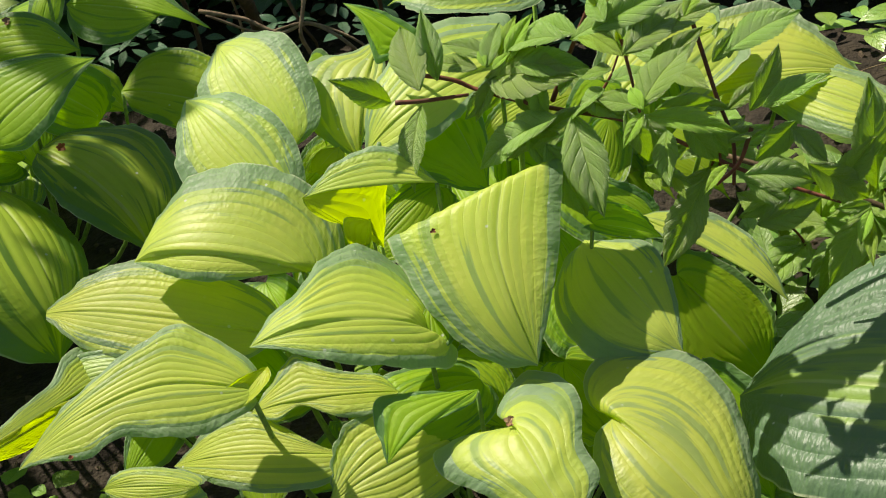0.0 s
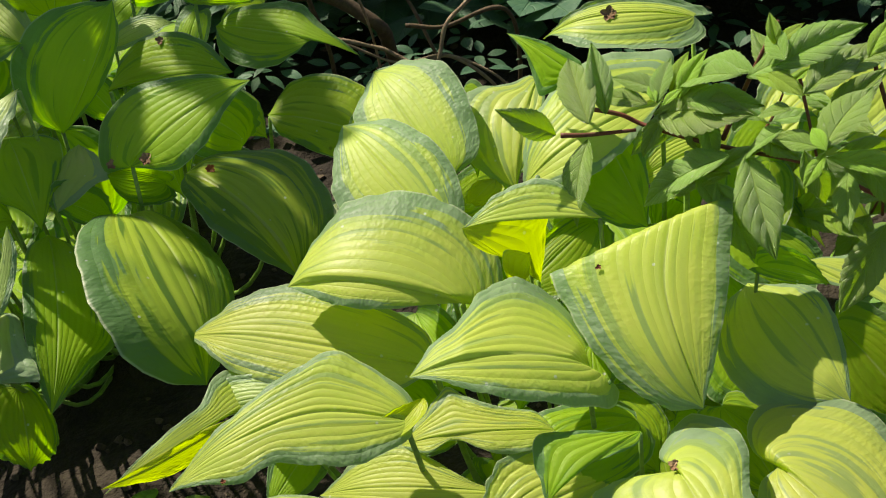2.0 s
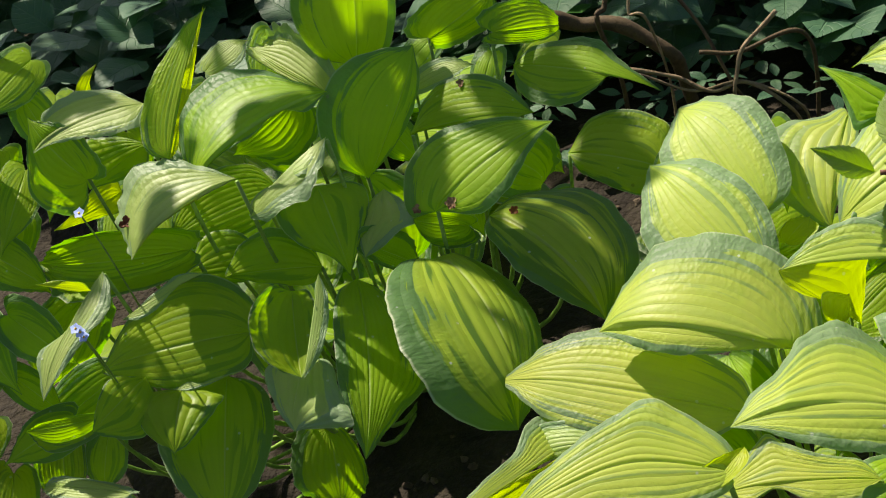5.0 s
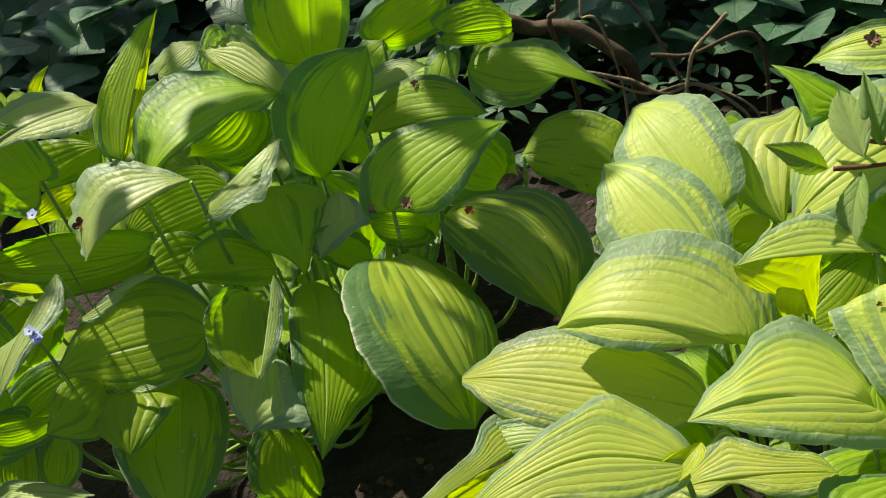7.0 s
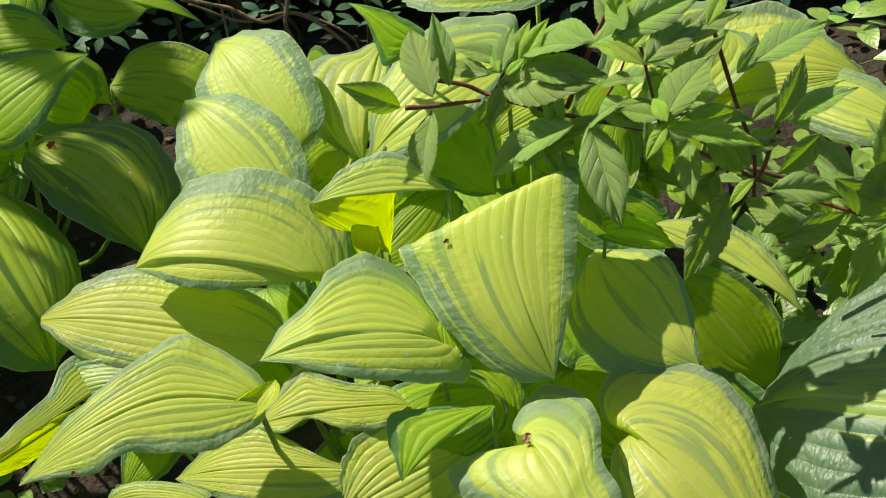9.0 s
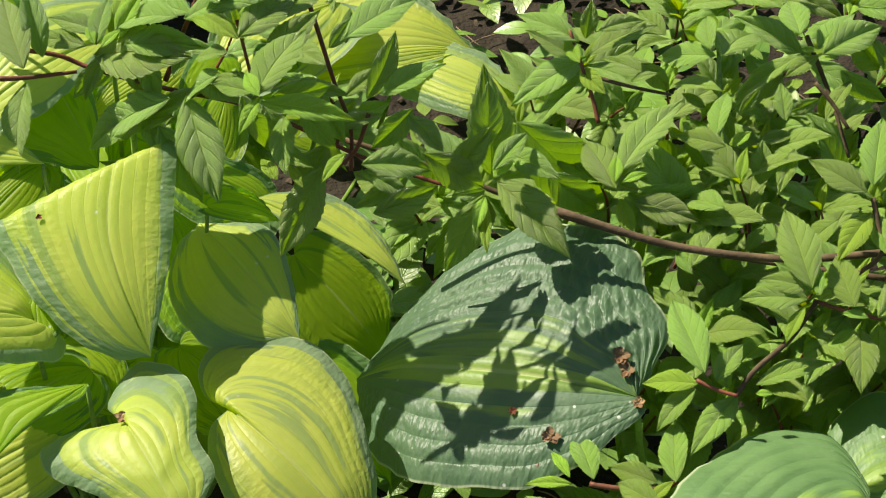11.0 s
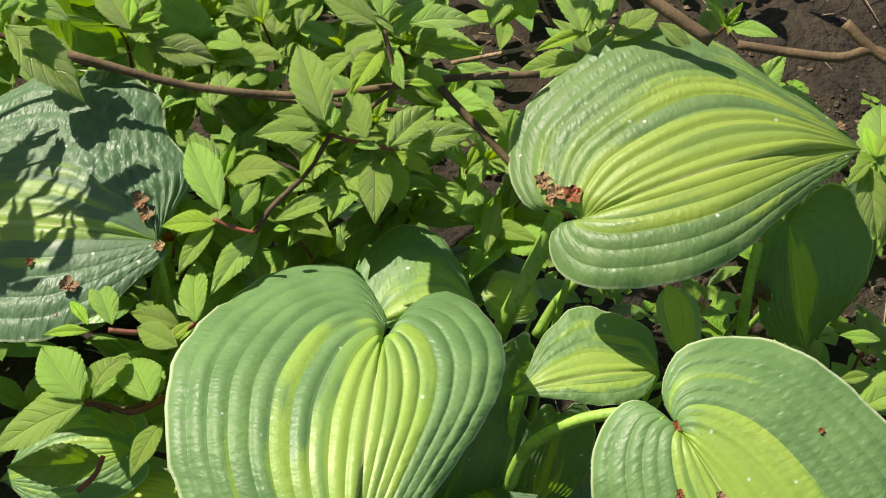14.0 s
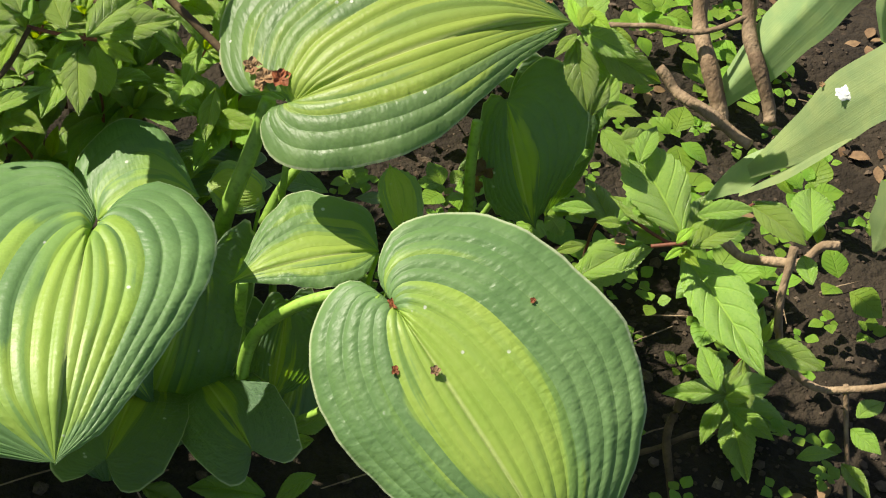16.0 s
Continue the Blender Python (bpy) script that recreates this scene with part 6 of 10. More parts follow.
hosta_leaf(PLANT_A, GREEN, (-0.867, 1.723, 0.193), (-0.814, 1.859, 0.125), (-0.894, 1.786, 0.165), (-0.805, 1.751, 0.177), bulge=.06, n=20, relief=.6, stalk=False)
hosta_leaf(PLANT_A, GREEN, (-0.838, 1.630, 0.176), (-0.830, 1.495, 0.151), (-0.791, 1.588, 0.161), (-0.879, 1.583, 0.174), bulge=.06, n=20, relief=.6, stalk=False)
hosta_leaf(PLANT_A, GREEN, (-0.808, 1.671, 0.145), (-0.978, 1.636, 0.063), (-0.852, 1.603, 0.111), (-0.876, 1.716, 0.124), bulge=.06, n=20, relief=.6, stalk=False)
hosta_leaf(PLANT_A, GREEN, (-0.936, 2.074, 0.145), (-0.828, 1.959, 0.095), (-0.862, 2.071, 0.134), (-0.938, 2.000, 0.123), bulge=.06, n=20, relief=.6, stalk=False)
hosta_leaf(PLANT_A, GREEN, (-0.975, 1.824, 0.136), (-1.153, 1.797, 0.052), (-1.025, 1.757, 0.099), (-1.043, 1.874, 0.118), bulge=.06, n=20, relief=.6, stalk=False)
hosta_leaf(PLANT_A, GREEN, (-0.903, 2.030, 0.145), (-0.761, 1.995, 0.130), (-0.845, 2.065, 0.134), (-0.868, 1.972, 0.146), bulge=.06, n=20, relief=.6, stalk=False)
hosta_leaf(PLANT_A, GREEN, (-0.797, 1.705, 0.166), (-0.655, 1.737, 0.147), (-0.761, 1.762, 0.165), (-0.740, 1.669, 0.155), bulge=.06, n=20, relief=.6, stalk=False)
hosta_leaf(PLANT_A, GREEN, (-0.912, 1.686, 0.193), (-0.865, 1.818, 0.126), (-0.940, 1.745, 0.174), (-0.853, 1.714, 0.168), bulge=.06, n=20, relief=.6, stalk=False)
hosta_leaf(PLANT_A, GREEN, (-0.671, 1.671, 0.170), (-0.657, 1.531, 0.129), (-0.620, 1.629, 0.158), (-0.712, 1.620, 0.155), bulge=.06, n=20, relief=.6, stalk=False)
hosta_leaf(PLANT_A, GREEN, (-1.159, 1.969, 0.129), (-1.062, 2.102, 0.080), (-1.171, 2.045, 0.119), (-1.083, 1.981, 0.107), bulge=.06, n=20, relief=.6, stalk=False)
hosta_leaf(PLANT_A, GREEN, (-0.866, 1.605, 0.156), (-0.722, 1.586, 0.094), (-0.812, 1.646, 0.143), (-0.825, 1.551, 0.129), bulge=.06, n=20, relief=.6, stalk=False)
hosta_leaf(PLANT_A, GREEN, (-1.140, 1.796, 0.195), (-1.053, 1.691, 0.132), (-1.077, 1.790, 0.174), (-1.146, 1.732, 0.174), bulge=.06, n=20, relief=.6, stalk=False)
hosta_leaf(PLANT_A, GREEN, (-0.732, 1.928, 0.137), (-0.869, 1.997, 0.079), (-0.800, 1.906, 0.122), (-0.755, 1.996, 0.114), bulge=.06, n=20, relief=.6, stalk=False)
hosta_leaf(PLANT_A, GREEN, (-0.845, 1.697, 0.166), (-0.893, 1.850, 0.136), (-0.911, 1.731, 0.153), (-0.811, 1.763, 0.159), bulge=.06, n=20, relief=.6, stalk=False)
hosta_leaf(PLANT_A, GREEN, (-0.861, 1.541, 0.188), (-0.797, 1.389, 0.107), (-0.790, 1.512, 0.156), (-0.890, 1.470, 0.166), bulge=.06, n=20, relief=.6, stalk=False)
hosta_leaf(PLANT_A, GREEN, (-0.777, 1.560, 0.159), (-0.602, 1.528, 0.087), (-0.709, 1.607, 0.140), (-0.730, 1.491, 0.130), bulge=.06, n=20, relief=.6, stalk=False)
hosta_leaf(PLANT_A, GREEN, (-0.726, 1.636, 0.184), (-0.725, 1.502, 0.134), (-0.682, 1.592, 0.162), (-0.770, 1.591, 0.173), bulge=.06, n=20, relief=.6, stalk=False)
hosta_leaf(PLANT_A, GREEN, (-0.755, 1.491, 0.195), (-0.745, 1.627, 0.128), (-0.796, 1.539, 0.167), (-0.707, 1.533, 0.178), bulge=.06, n=20, relief=.6, stalk=False)
hosta_leaf(PLANT_A, GREEN, (-0.657, 1.584, 0.141), (-0.801, 1.509, 0.082), (-0.680, 1.511, 0.111), (-0.729, 1.607, 0.132), bulge=.06, n=20, relief=.6, stalk=False)
hosta_leaf(PLANT_A, GREEN, (-0.687, 1.550, 0.124), (-0.824, 1.549, 0.078), (-0.732, 1.505, 0.113), (-0.733, 1.595, 0.105), bulge=.06, n=20, relief=.6, stalk=False)
hosta_leaf(PLANT_A, GREEN, (-0.754, 1.455, 0.178), (-0.757, 1.617, 0.116), (-0.809, 1.507, 0.161), (-0.702, 1.509, 0.155), bulge=.06, n=20, relief=.6, stalk=False)
PLANT_B = thing("hosta", (0.50, 0.95, 0.02), "Hosta with broad blue-green leaves and pale yellow centres", "hosta", "hostas in the bed")
hosta_leaf(PLANT_B, BLUE, (0.277, 0.847, 0.178), (0.173, 0.869, 0.148), (0.226, 0.822, 0.148), (0.241, 0.898, 0.181), bulge=.05, wave=.15, ribs=7, relief=1.0)
blade(PLANT_B, TEAL, (0.322, 0.941, 0.306), (0.112, 1.091, 0.221), (-0.45, -0.12, 0.89), ((-0.02, 0.12), (-0.02, 0.26), (0.08, 0.38), (0.13, 0.49), (0.25, 0.56), (0.39, 0.57), (0.56, 0.53), (0.74, 0.40), (0.87, 0.23), (0.95, 0.08)), ((-0.03, -0.04), (0.03, -0.13), (0.11, -0.24), (0.23, -0.33), (0.40, -0.36), (0.62, -0.36), (0.80, -0.28), (0.92, -0.14)), arch=.06, dome=.06, ribs=8, relief=1.2, dimple=1, n=100)
blade(PLANT_B, BLUE, (0.455, 0.794, 0.313), (0.376, 0.626, 0.287), (-0.07, -0.12, 0.99), ((-0.10, -0.01), (-0.21, 0.03), (-0.35, 0.12), (-0.41, 0.25), (-0.38, 0.41), (-0.26, 0.57), (-0.05, 0.70), (0.19, 0.78), (0.45, 0.77), (0.74, 0.69), (0.95, 0.50)), ((-0.10, -0.07), (-0.20, -0.08), (-0.31, -0.18), (-0.30, -0.33), (-0.17, -0.44), (-0.02, -0.49), (0.23, -0.47), (0.55, -0.34), (0.86, -0.17)), arch=.05, dome=.06, ribs=9, relief=1.7)
blade(PLANT_B, BLUE, (0.485, 0.873, 0.238), (0.565, 0.861, 0.253), (-0.21, -0.16, 0.97), ((0.33, 0.23), (0.77, 0.23)), ((-0.11, -0.68), (0.16, -0.98), (0.55, -1.05), (0.87, -0.73)), arch=.07)
blade(PLANT_B, BLUE, (0.648, 0.671, 0.289), (0.698, 0.478, 0.207), (-0.32, -0.44, 0.84), ((-0.08, 0.02), (-0.16, 0.06), (-0.18, 0.15), (-0.11, 0.27), (0.01, 0.36), (0.18, 0.41), (0.38, 0.40), (0.62, 0.33), (0.84, 0.20)), ((-0.10, -0.00), (-0.19, -0.05), (-0.25, -0.16), (-0.22, -0.31), (-0.12, -0.45), (0.04, -0.55), (0.30, -0.62), (0.51, -0.63), (0.73, -0.54), (0.90, -0.39), (1.00, -0.19)), arch=.04, dome=.06, ribs=9, relief=1.7)
blade(PLANT_B, BLUE, (0.666, 0.738, 0.276), (0.552, 0.762, 0.258), (-0.19, -0.18, 0.97), ((-0.01, 0.32), (0.18, 0.44), (0.42, 0.55), (0.70, 0.38), (0.87, 0.12)), ((0.14, -0.17), (0.37, -0.22), (0.67, -0.13)), arch=.06)
# low leaves take the darker teal material, which puts shade into their colour
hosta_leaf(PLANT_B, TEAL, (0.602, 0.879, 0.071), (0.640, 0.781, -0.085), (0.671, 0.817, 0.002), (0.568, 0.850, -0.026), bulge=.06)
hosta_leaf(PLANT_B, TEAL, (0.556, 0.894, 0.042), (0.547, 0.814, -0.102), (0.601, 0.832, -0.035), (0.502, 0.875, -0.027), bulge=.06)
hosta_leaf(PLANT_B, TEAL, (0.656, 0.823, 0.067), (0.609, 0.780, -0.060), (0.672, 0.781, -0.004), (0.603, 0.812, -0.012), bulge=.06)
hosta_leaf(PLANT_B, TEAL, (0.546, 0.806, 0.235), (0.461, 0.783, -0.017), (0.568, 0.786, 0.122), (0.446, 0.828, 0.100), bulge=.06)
hosta_leaf(PLANT_B, GREEN, (0.272, 0.892, 0.173), (0.197, 0.900, 0.149), (0.232, 0.874, 0.150), (0.236, 0.913, 0.167), bulge=.06, relief=.6)
hosta_leaf(PLANT_B, GOLD, (0.317, 0.795, 0.163), (0.193, 0.842, 0.118), (0.249, 0.771, 0.137), (0.266, 0.867, 0.144), bulge=.06, relief=.8)
hosta_leaf(PLANT_B, PALE, (0.626, 0.874, 0.223), (0.584, 0.898, 0.224), (0.595, 0.873, 0.211), (0.612, 0.908, 0.234), bulge=.05)
hosta_leaf(PLANT_B, TEAL, (0.612, 0.779, 0.192), (0.605, 0.776, 0.065), (0.641, 0.762, 0.142), (0.584, 0.789, 0.119), bulge=.05)
# low leaves added to shade the soil; teal paints them as shaded too
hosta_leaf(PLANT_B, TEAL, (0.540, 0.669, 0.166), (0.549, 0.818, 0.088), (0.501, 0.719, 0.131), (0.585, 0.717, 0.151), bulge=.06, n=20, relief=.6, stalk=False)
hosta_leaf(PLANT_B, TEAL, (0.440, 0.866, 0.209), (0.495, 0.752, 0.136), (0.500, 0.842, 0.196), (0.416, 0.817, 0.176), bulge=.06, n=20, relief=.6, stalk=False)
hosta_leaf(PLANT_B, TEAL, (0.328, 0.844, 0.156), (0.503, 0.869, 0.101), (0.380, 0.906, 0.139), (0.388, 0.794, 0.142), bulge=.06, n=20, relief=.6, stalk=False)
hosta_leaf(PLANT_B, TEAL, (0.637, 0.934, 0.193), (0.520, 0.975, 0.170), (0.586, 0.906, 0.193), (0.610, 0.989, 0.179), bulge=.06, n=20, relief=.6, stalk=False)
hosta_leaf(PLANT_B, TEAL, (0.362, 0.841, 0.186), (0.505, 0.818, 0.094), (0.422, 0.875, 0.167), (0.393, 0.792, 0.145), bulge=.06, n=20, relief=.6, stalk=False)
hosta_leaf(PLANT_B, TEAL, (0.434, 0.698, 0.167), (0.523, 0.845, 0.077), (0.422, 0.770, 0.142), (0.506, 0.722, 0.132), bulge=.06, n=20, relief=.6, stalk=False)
PLANT_D = thing("hosta", (0.72, 0.98, 0.02), "Hosta with one broad puckered leaf holding withered petals", "hosta", "hostas in the bed")
blade(PLANT_D, BLUE, (0.623, 0.827, 0.361), (0.853, 0.813, 0.408), (-0.21, -0.25, 0.94), ((-0.07, -0.03), (-0.12, 0.03), (-0.11, 0.14), (-0.03, 0.23), (0.13, 0.29), (0.29, 0.31), (0.46, 0.27), (0.73, 0.14), (0.89, 0.07)), ((-0.03, -0.08), (-0.13, -0.13), (-0.15, -0.27), (-0.09, -0.44), (0.03, -0.53), (0.23, -0.62), (0.44, -0.65), (0.65, -0.54), (0.79, -0.32), (0.92, -0.16)), arch=.07, dome=.07, ribs=9, relief=1.7)
# two lower leaves in the darker teal, with the big leaf's shade in their colour
hosta_leaf(PLANT_D, TEAL, (0.885, 0.859, 0.295), (0.893, 0.835, 0.140), (0.914, 0.820, 0.263), (0.847, 0.864, 0.236), bulge=.06)
hosta_leaf(PLANT_D, TEAL, (0.811, 0.818, 0.325), (0.829, 0.764, 0.219), (0.866, 0.780, 0.331), (0.794, 0.800, 0.250), bulge=.06)
hosta_leaf(PLANT_D, PALE, (0.705, 0.769, 0.261), (0.712, 0.821, 0.282), (0.695, 0.801, 0.269), (0.728, 0.792, 0.274), bulge=.05)

# ---------- the shrub that leans over the bed ----------
shrub = thing("shrub", (0.55, 1.45, 0.0), "sprawling garden shrub with toothed green leaves on reddish stems", "shrub")
stem(shrub, ((-0.152, 1.232, 0.466), (-0.128, 1.233, 0.464), (-0.088, 1.236, 0.463)), 0.0025, 0.0016, RED_STEM)
stem(shrub, ((-0.134, 1.249, 0.482), (-0.101, 1.247, 0.473), (-0.078, 1.242, 0.462), (-0.024, 1.208, 0.460), (0.042, 1.159, 0.469), (0.077, 1.147, 0.455), (0.128, 1.126, 0.432), (0.171, 1.110, 0.418), (0.205, 1.097, 0.409)), 0.0022, 0.0017, RED_STEM)
stem(shrub, ((-0.017, 1.218, 0.458), (0.001, 1.225, 0.497), (0.020, 1.230, 0.535), (0.032, 1.231, 0.559)), 0.0023, 0.0014, RED_STEM)
stem(shrub, ((0.100, 1.208, 0.544), (0.109, 1.185, 0.509), (0.117, 1.164, 0.477), (0.126, 1.143, 0.448), (0.123, 1.123, 0.418)), 0.0020, 0.0016, RED_STEM)
stem(shrub, ((0.045, 1.198, 0.523), (0.049, 1.183, 0.500), (0.054, 1.164, 0.470)), 0.0016, 0.0012, RED_STEM)
stem(shrub, ((0.141, 1.140, 0.461), (0.128, 1.125, 0.438), (0.108, 1.117, 0.425)), 0.0020, 0.0016, RED_STEM)
stem(shrub, ((0.124, 1.178, 0.409), (0.196, 1.153, 0.389), (0.285, 1.113, 0.362), (0.382, 1.069, 0.347), (0.468, 1.032, 0.345), (0.542, 0.998, 0.348)), 0.0025, 0.0028, TWIG)
stem(shrub, ((0.345, 1.184, 0.394), (0.342, 1.197, 0.411), (0.335, 1.216, 0.435), (0.328, 1.234, 0.458)), 0.0020, 0.0014, RED_STEM)
stem(shrub, ((0.347, 1.224, 0.416), (0.375, 1.211, 0.411), (0.412, 1.196, 0.407)), 0.0020, 0.0014, TWIG)
stem(shrub, ((0.457, 1.216, 0.441), (0.455, 1.193, 0.407), (0.454, 1.163, 0.368), (0.461, 1.126, 0.327)), 0.0022, 0.0016, STALK)
stem(shrub, ((0.535, 1.213, 0.443), (0.541, 1.187, 0.425), (0.547, 1.158, 0.403), (0.553, 1.125, 0.374)), 0.0023, 0.0016, TWIG)
stem(shrub, ((0.285, 1.080, 0.389), (0.370, 1.042, 0.372), (0.455, 1.011, 0.371), (0.516, 0.993, 0.382), (0.563, 0.979, 0.394), (0.633, 0.951, 0.408)), 0.0035, 0.0031, TWIG)
stem(shrub, ((0.552, 0.977, 0.399), (0.565, 0.957, 0.386), (0.586, 0.927, 0.368), (0.616, 0.881, 0.340)), 0.0037, 0.0031, TWIG)
stem(shrub, ((0.516, 0.999, 0.435), (0.518, 0.984, 0.418), (0.517, 0.969, 0.402), (0.496, 0.965, 0.386), (0.477, 0.960, 0.372)), 0.0022, 0.0017, TWIG)
stem(shrub, ((0.455, 0.943, 0.387), (0.475, 0.932, 0.384), (0.501, 0.918, 0.383)), 0.0017, 0.0016, RED_STEM)
stem(shrub, ((0.456, 0.939, 0.389), (0.434, 0.926, 0.366), (0.405, 0.917, 0.345), (0.389, 0.907, 0.331)), 0.0020, 0.0023, TWIG)
stem(shrub, ((0.358, 0.914, 0.346), (0.372, 0.905, 0.342), (0.386, 0.898, 0.340)), 0.0016, 0.0016, RED_STEM)
stem(shrub, ((0.269, 0.877, 0.286), (0.290, 0.869, 0.286), (0.320, 0.862, 0.287), (0.334, 0.864, 0.292)), 0.0022, 0.0023, RED_STEM)
stem(shrub, ((0.243, 0.843, 0.253), (0.265, 0.831, 0.247), (0.300, 0.831, 0.256), (0.328, 0.840, 0.271)), 0.0023, 0.0027, TWIG)
stem(shrub, ((0.631, 1.030, 0.518), (0.667, 0.992, 0.497), (0.702, 0.954, 0.480), (0.750, 0.901, 0.459)), 0.0046, 0.0056, TWIG)
stem(shrub, ((0.650, 1.070, 0.483), (0.657, 1.042, 0.450), (0.660, 1.023, 0.429), (0.667, 1.002, 0.410)), 0.0023, 0.0017, TWIG)
stem(shrub, ((0.587, 1.019, 0.375), (0.626, 1.007, 0.388), (0.656, 0.998, 0.399)), 0.0020, 0.0016, DEAD_TWIG)
stem(shrub, ((0.509, 1.123, 0.459), (0.521, 1.108, 0.446), (0.531, 1.093, 0.431)), 0.0020, 0.0016, TWIG)
stem(shrub, ((0.789, 0.920, 0.435), (0.823, 0.898, 0.438), (0.856, 0.876, 0.444), (0.879, 0.867, 0.454), (0.899, 0.845, 0.449), (0.930, 0.806, 0.439)), 0.0039, 0.0047, TWIG)
stem(shrub, ((0.863, 0.891, 0.466), (0.879, 0.867, 0.454), (0.911, 0.828, 0.443), (0.943, 0.788, 0.433)), 0.0047, 0.0039, TWIG)
stem(shrub, ((0.235, 0.834, 0.261), (0.255, 0.829, 0.259), (0.274, 0.820, 0.255), (0.301, 0.822, 0.263)), 0.002, 0.0024, RED_STEM)
stem(shrub, ((0.248, 0.807, 0.228), (0.240, 0.800, 0.217), (0.226, 0.796, 0.207)), 0.002, 0.0022, RED_STEM)
stem(shrub, ((0.853, 0.648, 0.309), (0.865, 0.641, 0.314), (0.876, 0.635, 0.318)), 0.0017, 0.0016, RED_STEM)
shrub_leaf(shrub, (-0.112, 1.224, 0.488), (-0.119, 1.253, 0.542), (0.12, -0.39, 0.91), 0.92, 0)
shrub_leaf(shrub, (-0.064, 1.241, 0.494), (-0.104, 1.256, 0.512), (-0.19, -0.34, 0.92), 0.92, 0)
shrub_leaf(shrub, (-0.057, 1.237, 0.494), (-0.045, 1.252, 0.527), (-0.06, -0.39, 0.92), 1.05, 1)
shrub_leaf(shrub, (0.010, 1.211, 0.525), (-0.044, 1.258, 0.521), (0.05, -0.35, 0.93), 0.96, 0)
shrub_leaf(shrub, (-0.045, 1.215, 0.499), (0.010, 1.193, 0.515), (-0.12, -0.47, 0.88), 1.08, 0)
shrub_leaf(shrub, (0.022, 1.193, 0.538), (0.096, 1.198, 0.571), (0.10, -0.54, 0.83), 1.04, 0)
shrub_leaf(shrub, (0.010, 1.195, 0.531), (0.047, 1.161, 0.536), (0.05, -0.27, 0.96), 0.94, 1)
shrub_leaf(shrub, (0.027, 1.200, 0.554), (0.024, 1.213, 0.577), (0.09, -0.34, 0.93), 0.94, 1)
shrub_leaf(shrub, (0.029, 1.204, 0.553), (0.050, 1.215, 0.566), (0.06, -0.31, 0.95), 0.99, 1)
shrub_leaf(shrub, (0.054, 1.178, 0.526), (0.122, 1.205, 0.555), (-0.22, -0.29, 0.93), 0.98, 0)
shrub_leaf(shrub, (0.061, 1.153, 0.503), (0.103, 1.168, 0.548), (0.07, -0.48, 0.88), 1.07, 0)
shrub_leaf(shrub, (0.034, 1.159, 0.519), (0.006, 1.184, 0.504), (-0.08, -0.38, 0.92), 0.94, 0)
shrub_leaf(shrub, (0.027, 1.153, 0.505), (-0.013, 1.181, 0.466), (0.09, -0.39, 0.91), 1.08, 0)
shrub_leaf(shrub, (-0.014, 1.173, 0.471), (-0.080, 1.205, 0.426), (-0.19, -0.26, 0.95), 1.02, 0)
shrub_leaf(shrub, (-0.014, 1.174, 0.453), (-0.070, 1.218, 0.417), (0.11, -0.32, 0.94), 0.91, 0)
shrub_leaf(shrub, (-0.001, 1.169, 0.475), (0.014, 1.100, 0.419), (-0.16, -0.49, 0.86), 1.07, 0)
shrub_leaf(shrub, (0.056, 1.133, 0.491), (0.070, 1.106, 0.462), (-0.03, -0.30, 0.95), 1.09, 0)
shrub_leaf(shrub, (0.071, 1.149, 0.488), (0.126, 1.136, 0.490), (-0.01, -0.35, 0.94), 0.91, 0)
shrub_leaf(shrub, (0.127, 1.159, 0.517), (0.132, 1.174, 0.541), (0.02, -0.36, 0.93), 1.03, 0)
shrub_leaf(shrub, (0.098, 1.137, 0.485), (0.120, 1.116, 0.452), (-0.17, -0.41, 0.90), 0.93, 0)
shrub_leaf(shrub, (-0.061, 1.234, 0.481), (-0.088, 1.218, 0.448), (0.10, -0.45, 0.89), 0.90, 0)
shrub_leaf(shrub, (-0.033, 1.217, 0.491), (-0.024, 1.181, 0.460), (0.09, -0.45, 0.89), 0.98, 0)
shrub_leaf(shrub, (0.059, 1.156, 0.485), (0.013, 1.179, 0.484), (-0.10, -0.46, 0.88), 1.00, 0)
shrub_leaf(shrub, (0.121, 1.123, 0.492), (0.152, 1.136, 0.510), (0.17, -0.39, 0.90), 1.05, 0)
shrub_leaf(shrub, (0.113, 1.128, 0.457), (0.151, 1.143, 0.463), (0.09, -0.31, 0.94), 1.06, 0)
shrub_leaf(shrub, (-0.052, 1.228, 0.495), (-0.030, 1.237, 0.536), (-0.10, -0.48, 0.87), 1.01, 1)
shrub_leaf(shrub, (0.095, 1.174, 0.551), (0.114, 1.195, 0.575), (0.01, -0.53, 0.85), 0.99, 1)
shrub_leaf(shrub, (0.042, 1.143, 0.491), (0.053, 1.125, 0.450), (-0.21, -0.50, 0.84), 1.00, 0)
shrub_leaf(shrub, (-0.077, 1.232, 0.490), (-0.120, 1.246, 0.500), (0.12, -0.31, 0.94), 1.0, 0)
shrub_leaf(shrub, (-0.069, 1.230, 0.491), (-0.058, 1.258, 0.520), (-0.44, -0.53, 0.72), 1.0, 0)
shrub_leaf(shrub, (-0.072, 1.241, 0.474), (-0.006, 1.178, 0.516), (-0.45, -0.46, 0.76), 1.0, 0)
shrub_leaf(shrub, (-0.069, 1.241, 0.466), (-0.092, 1.219, 0.449), (0.47, -0.80, 0.38), 1.0, 0)
shrub_leaf(shrub, (-0.061, 1.246, 0.457), (-0.075, 1.233, 0.445), (0.64, -0.75, 0.13), 1.0, 0)
shrub_leaf(shrub, (-0.126, 1.203, 0.493), (-0.143, 1.280, 0.517), (-0.19, -0.32, 0.93), 1.0, 0)
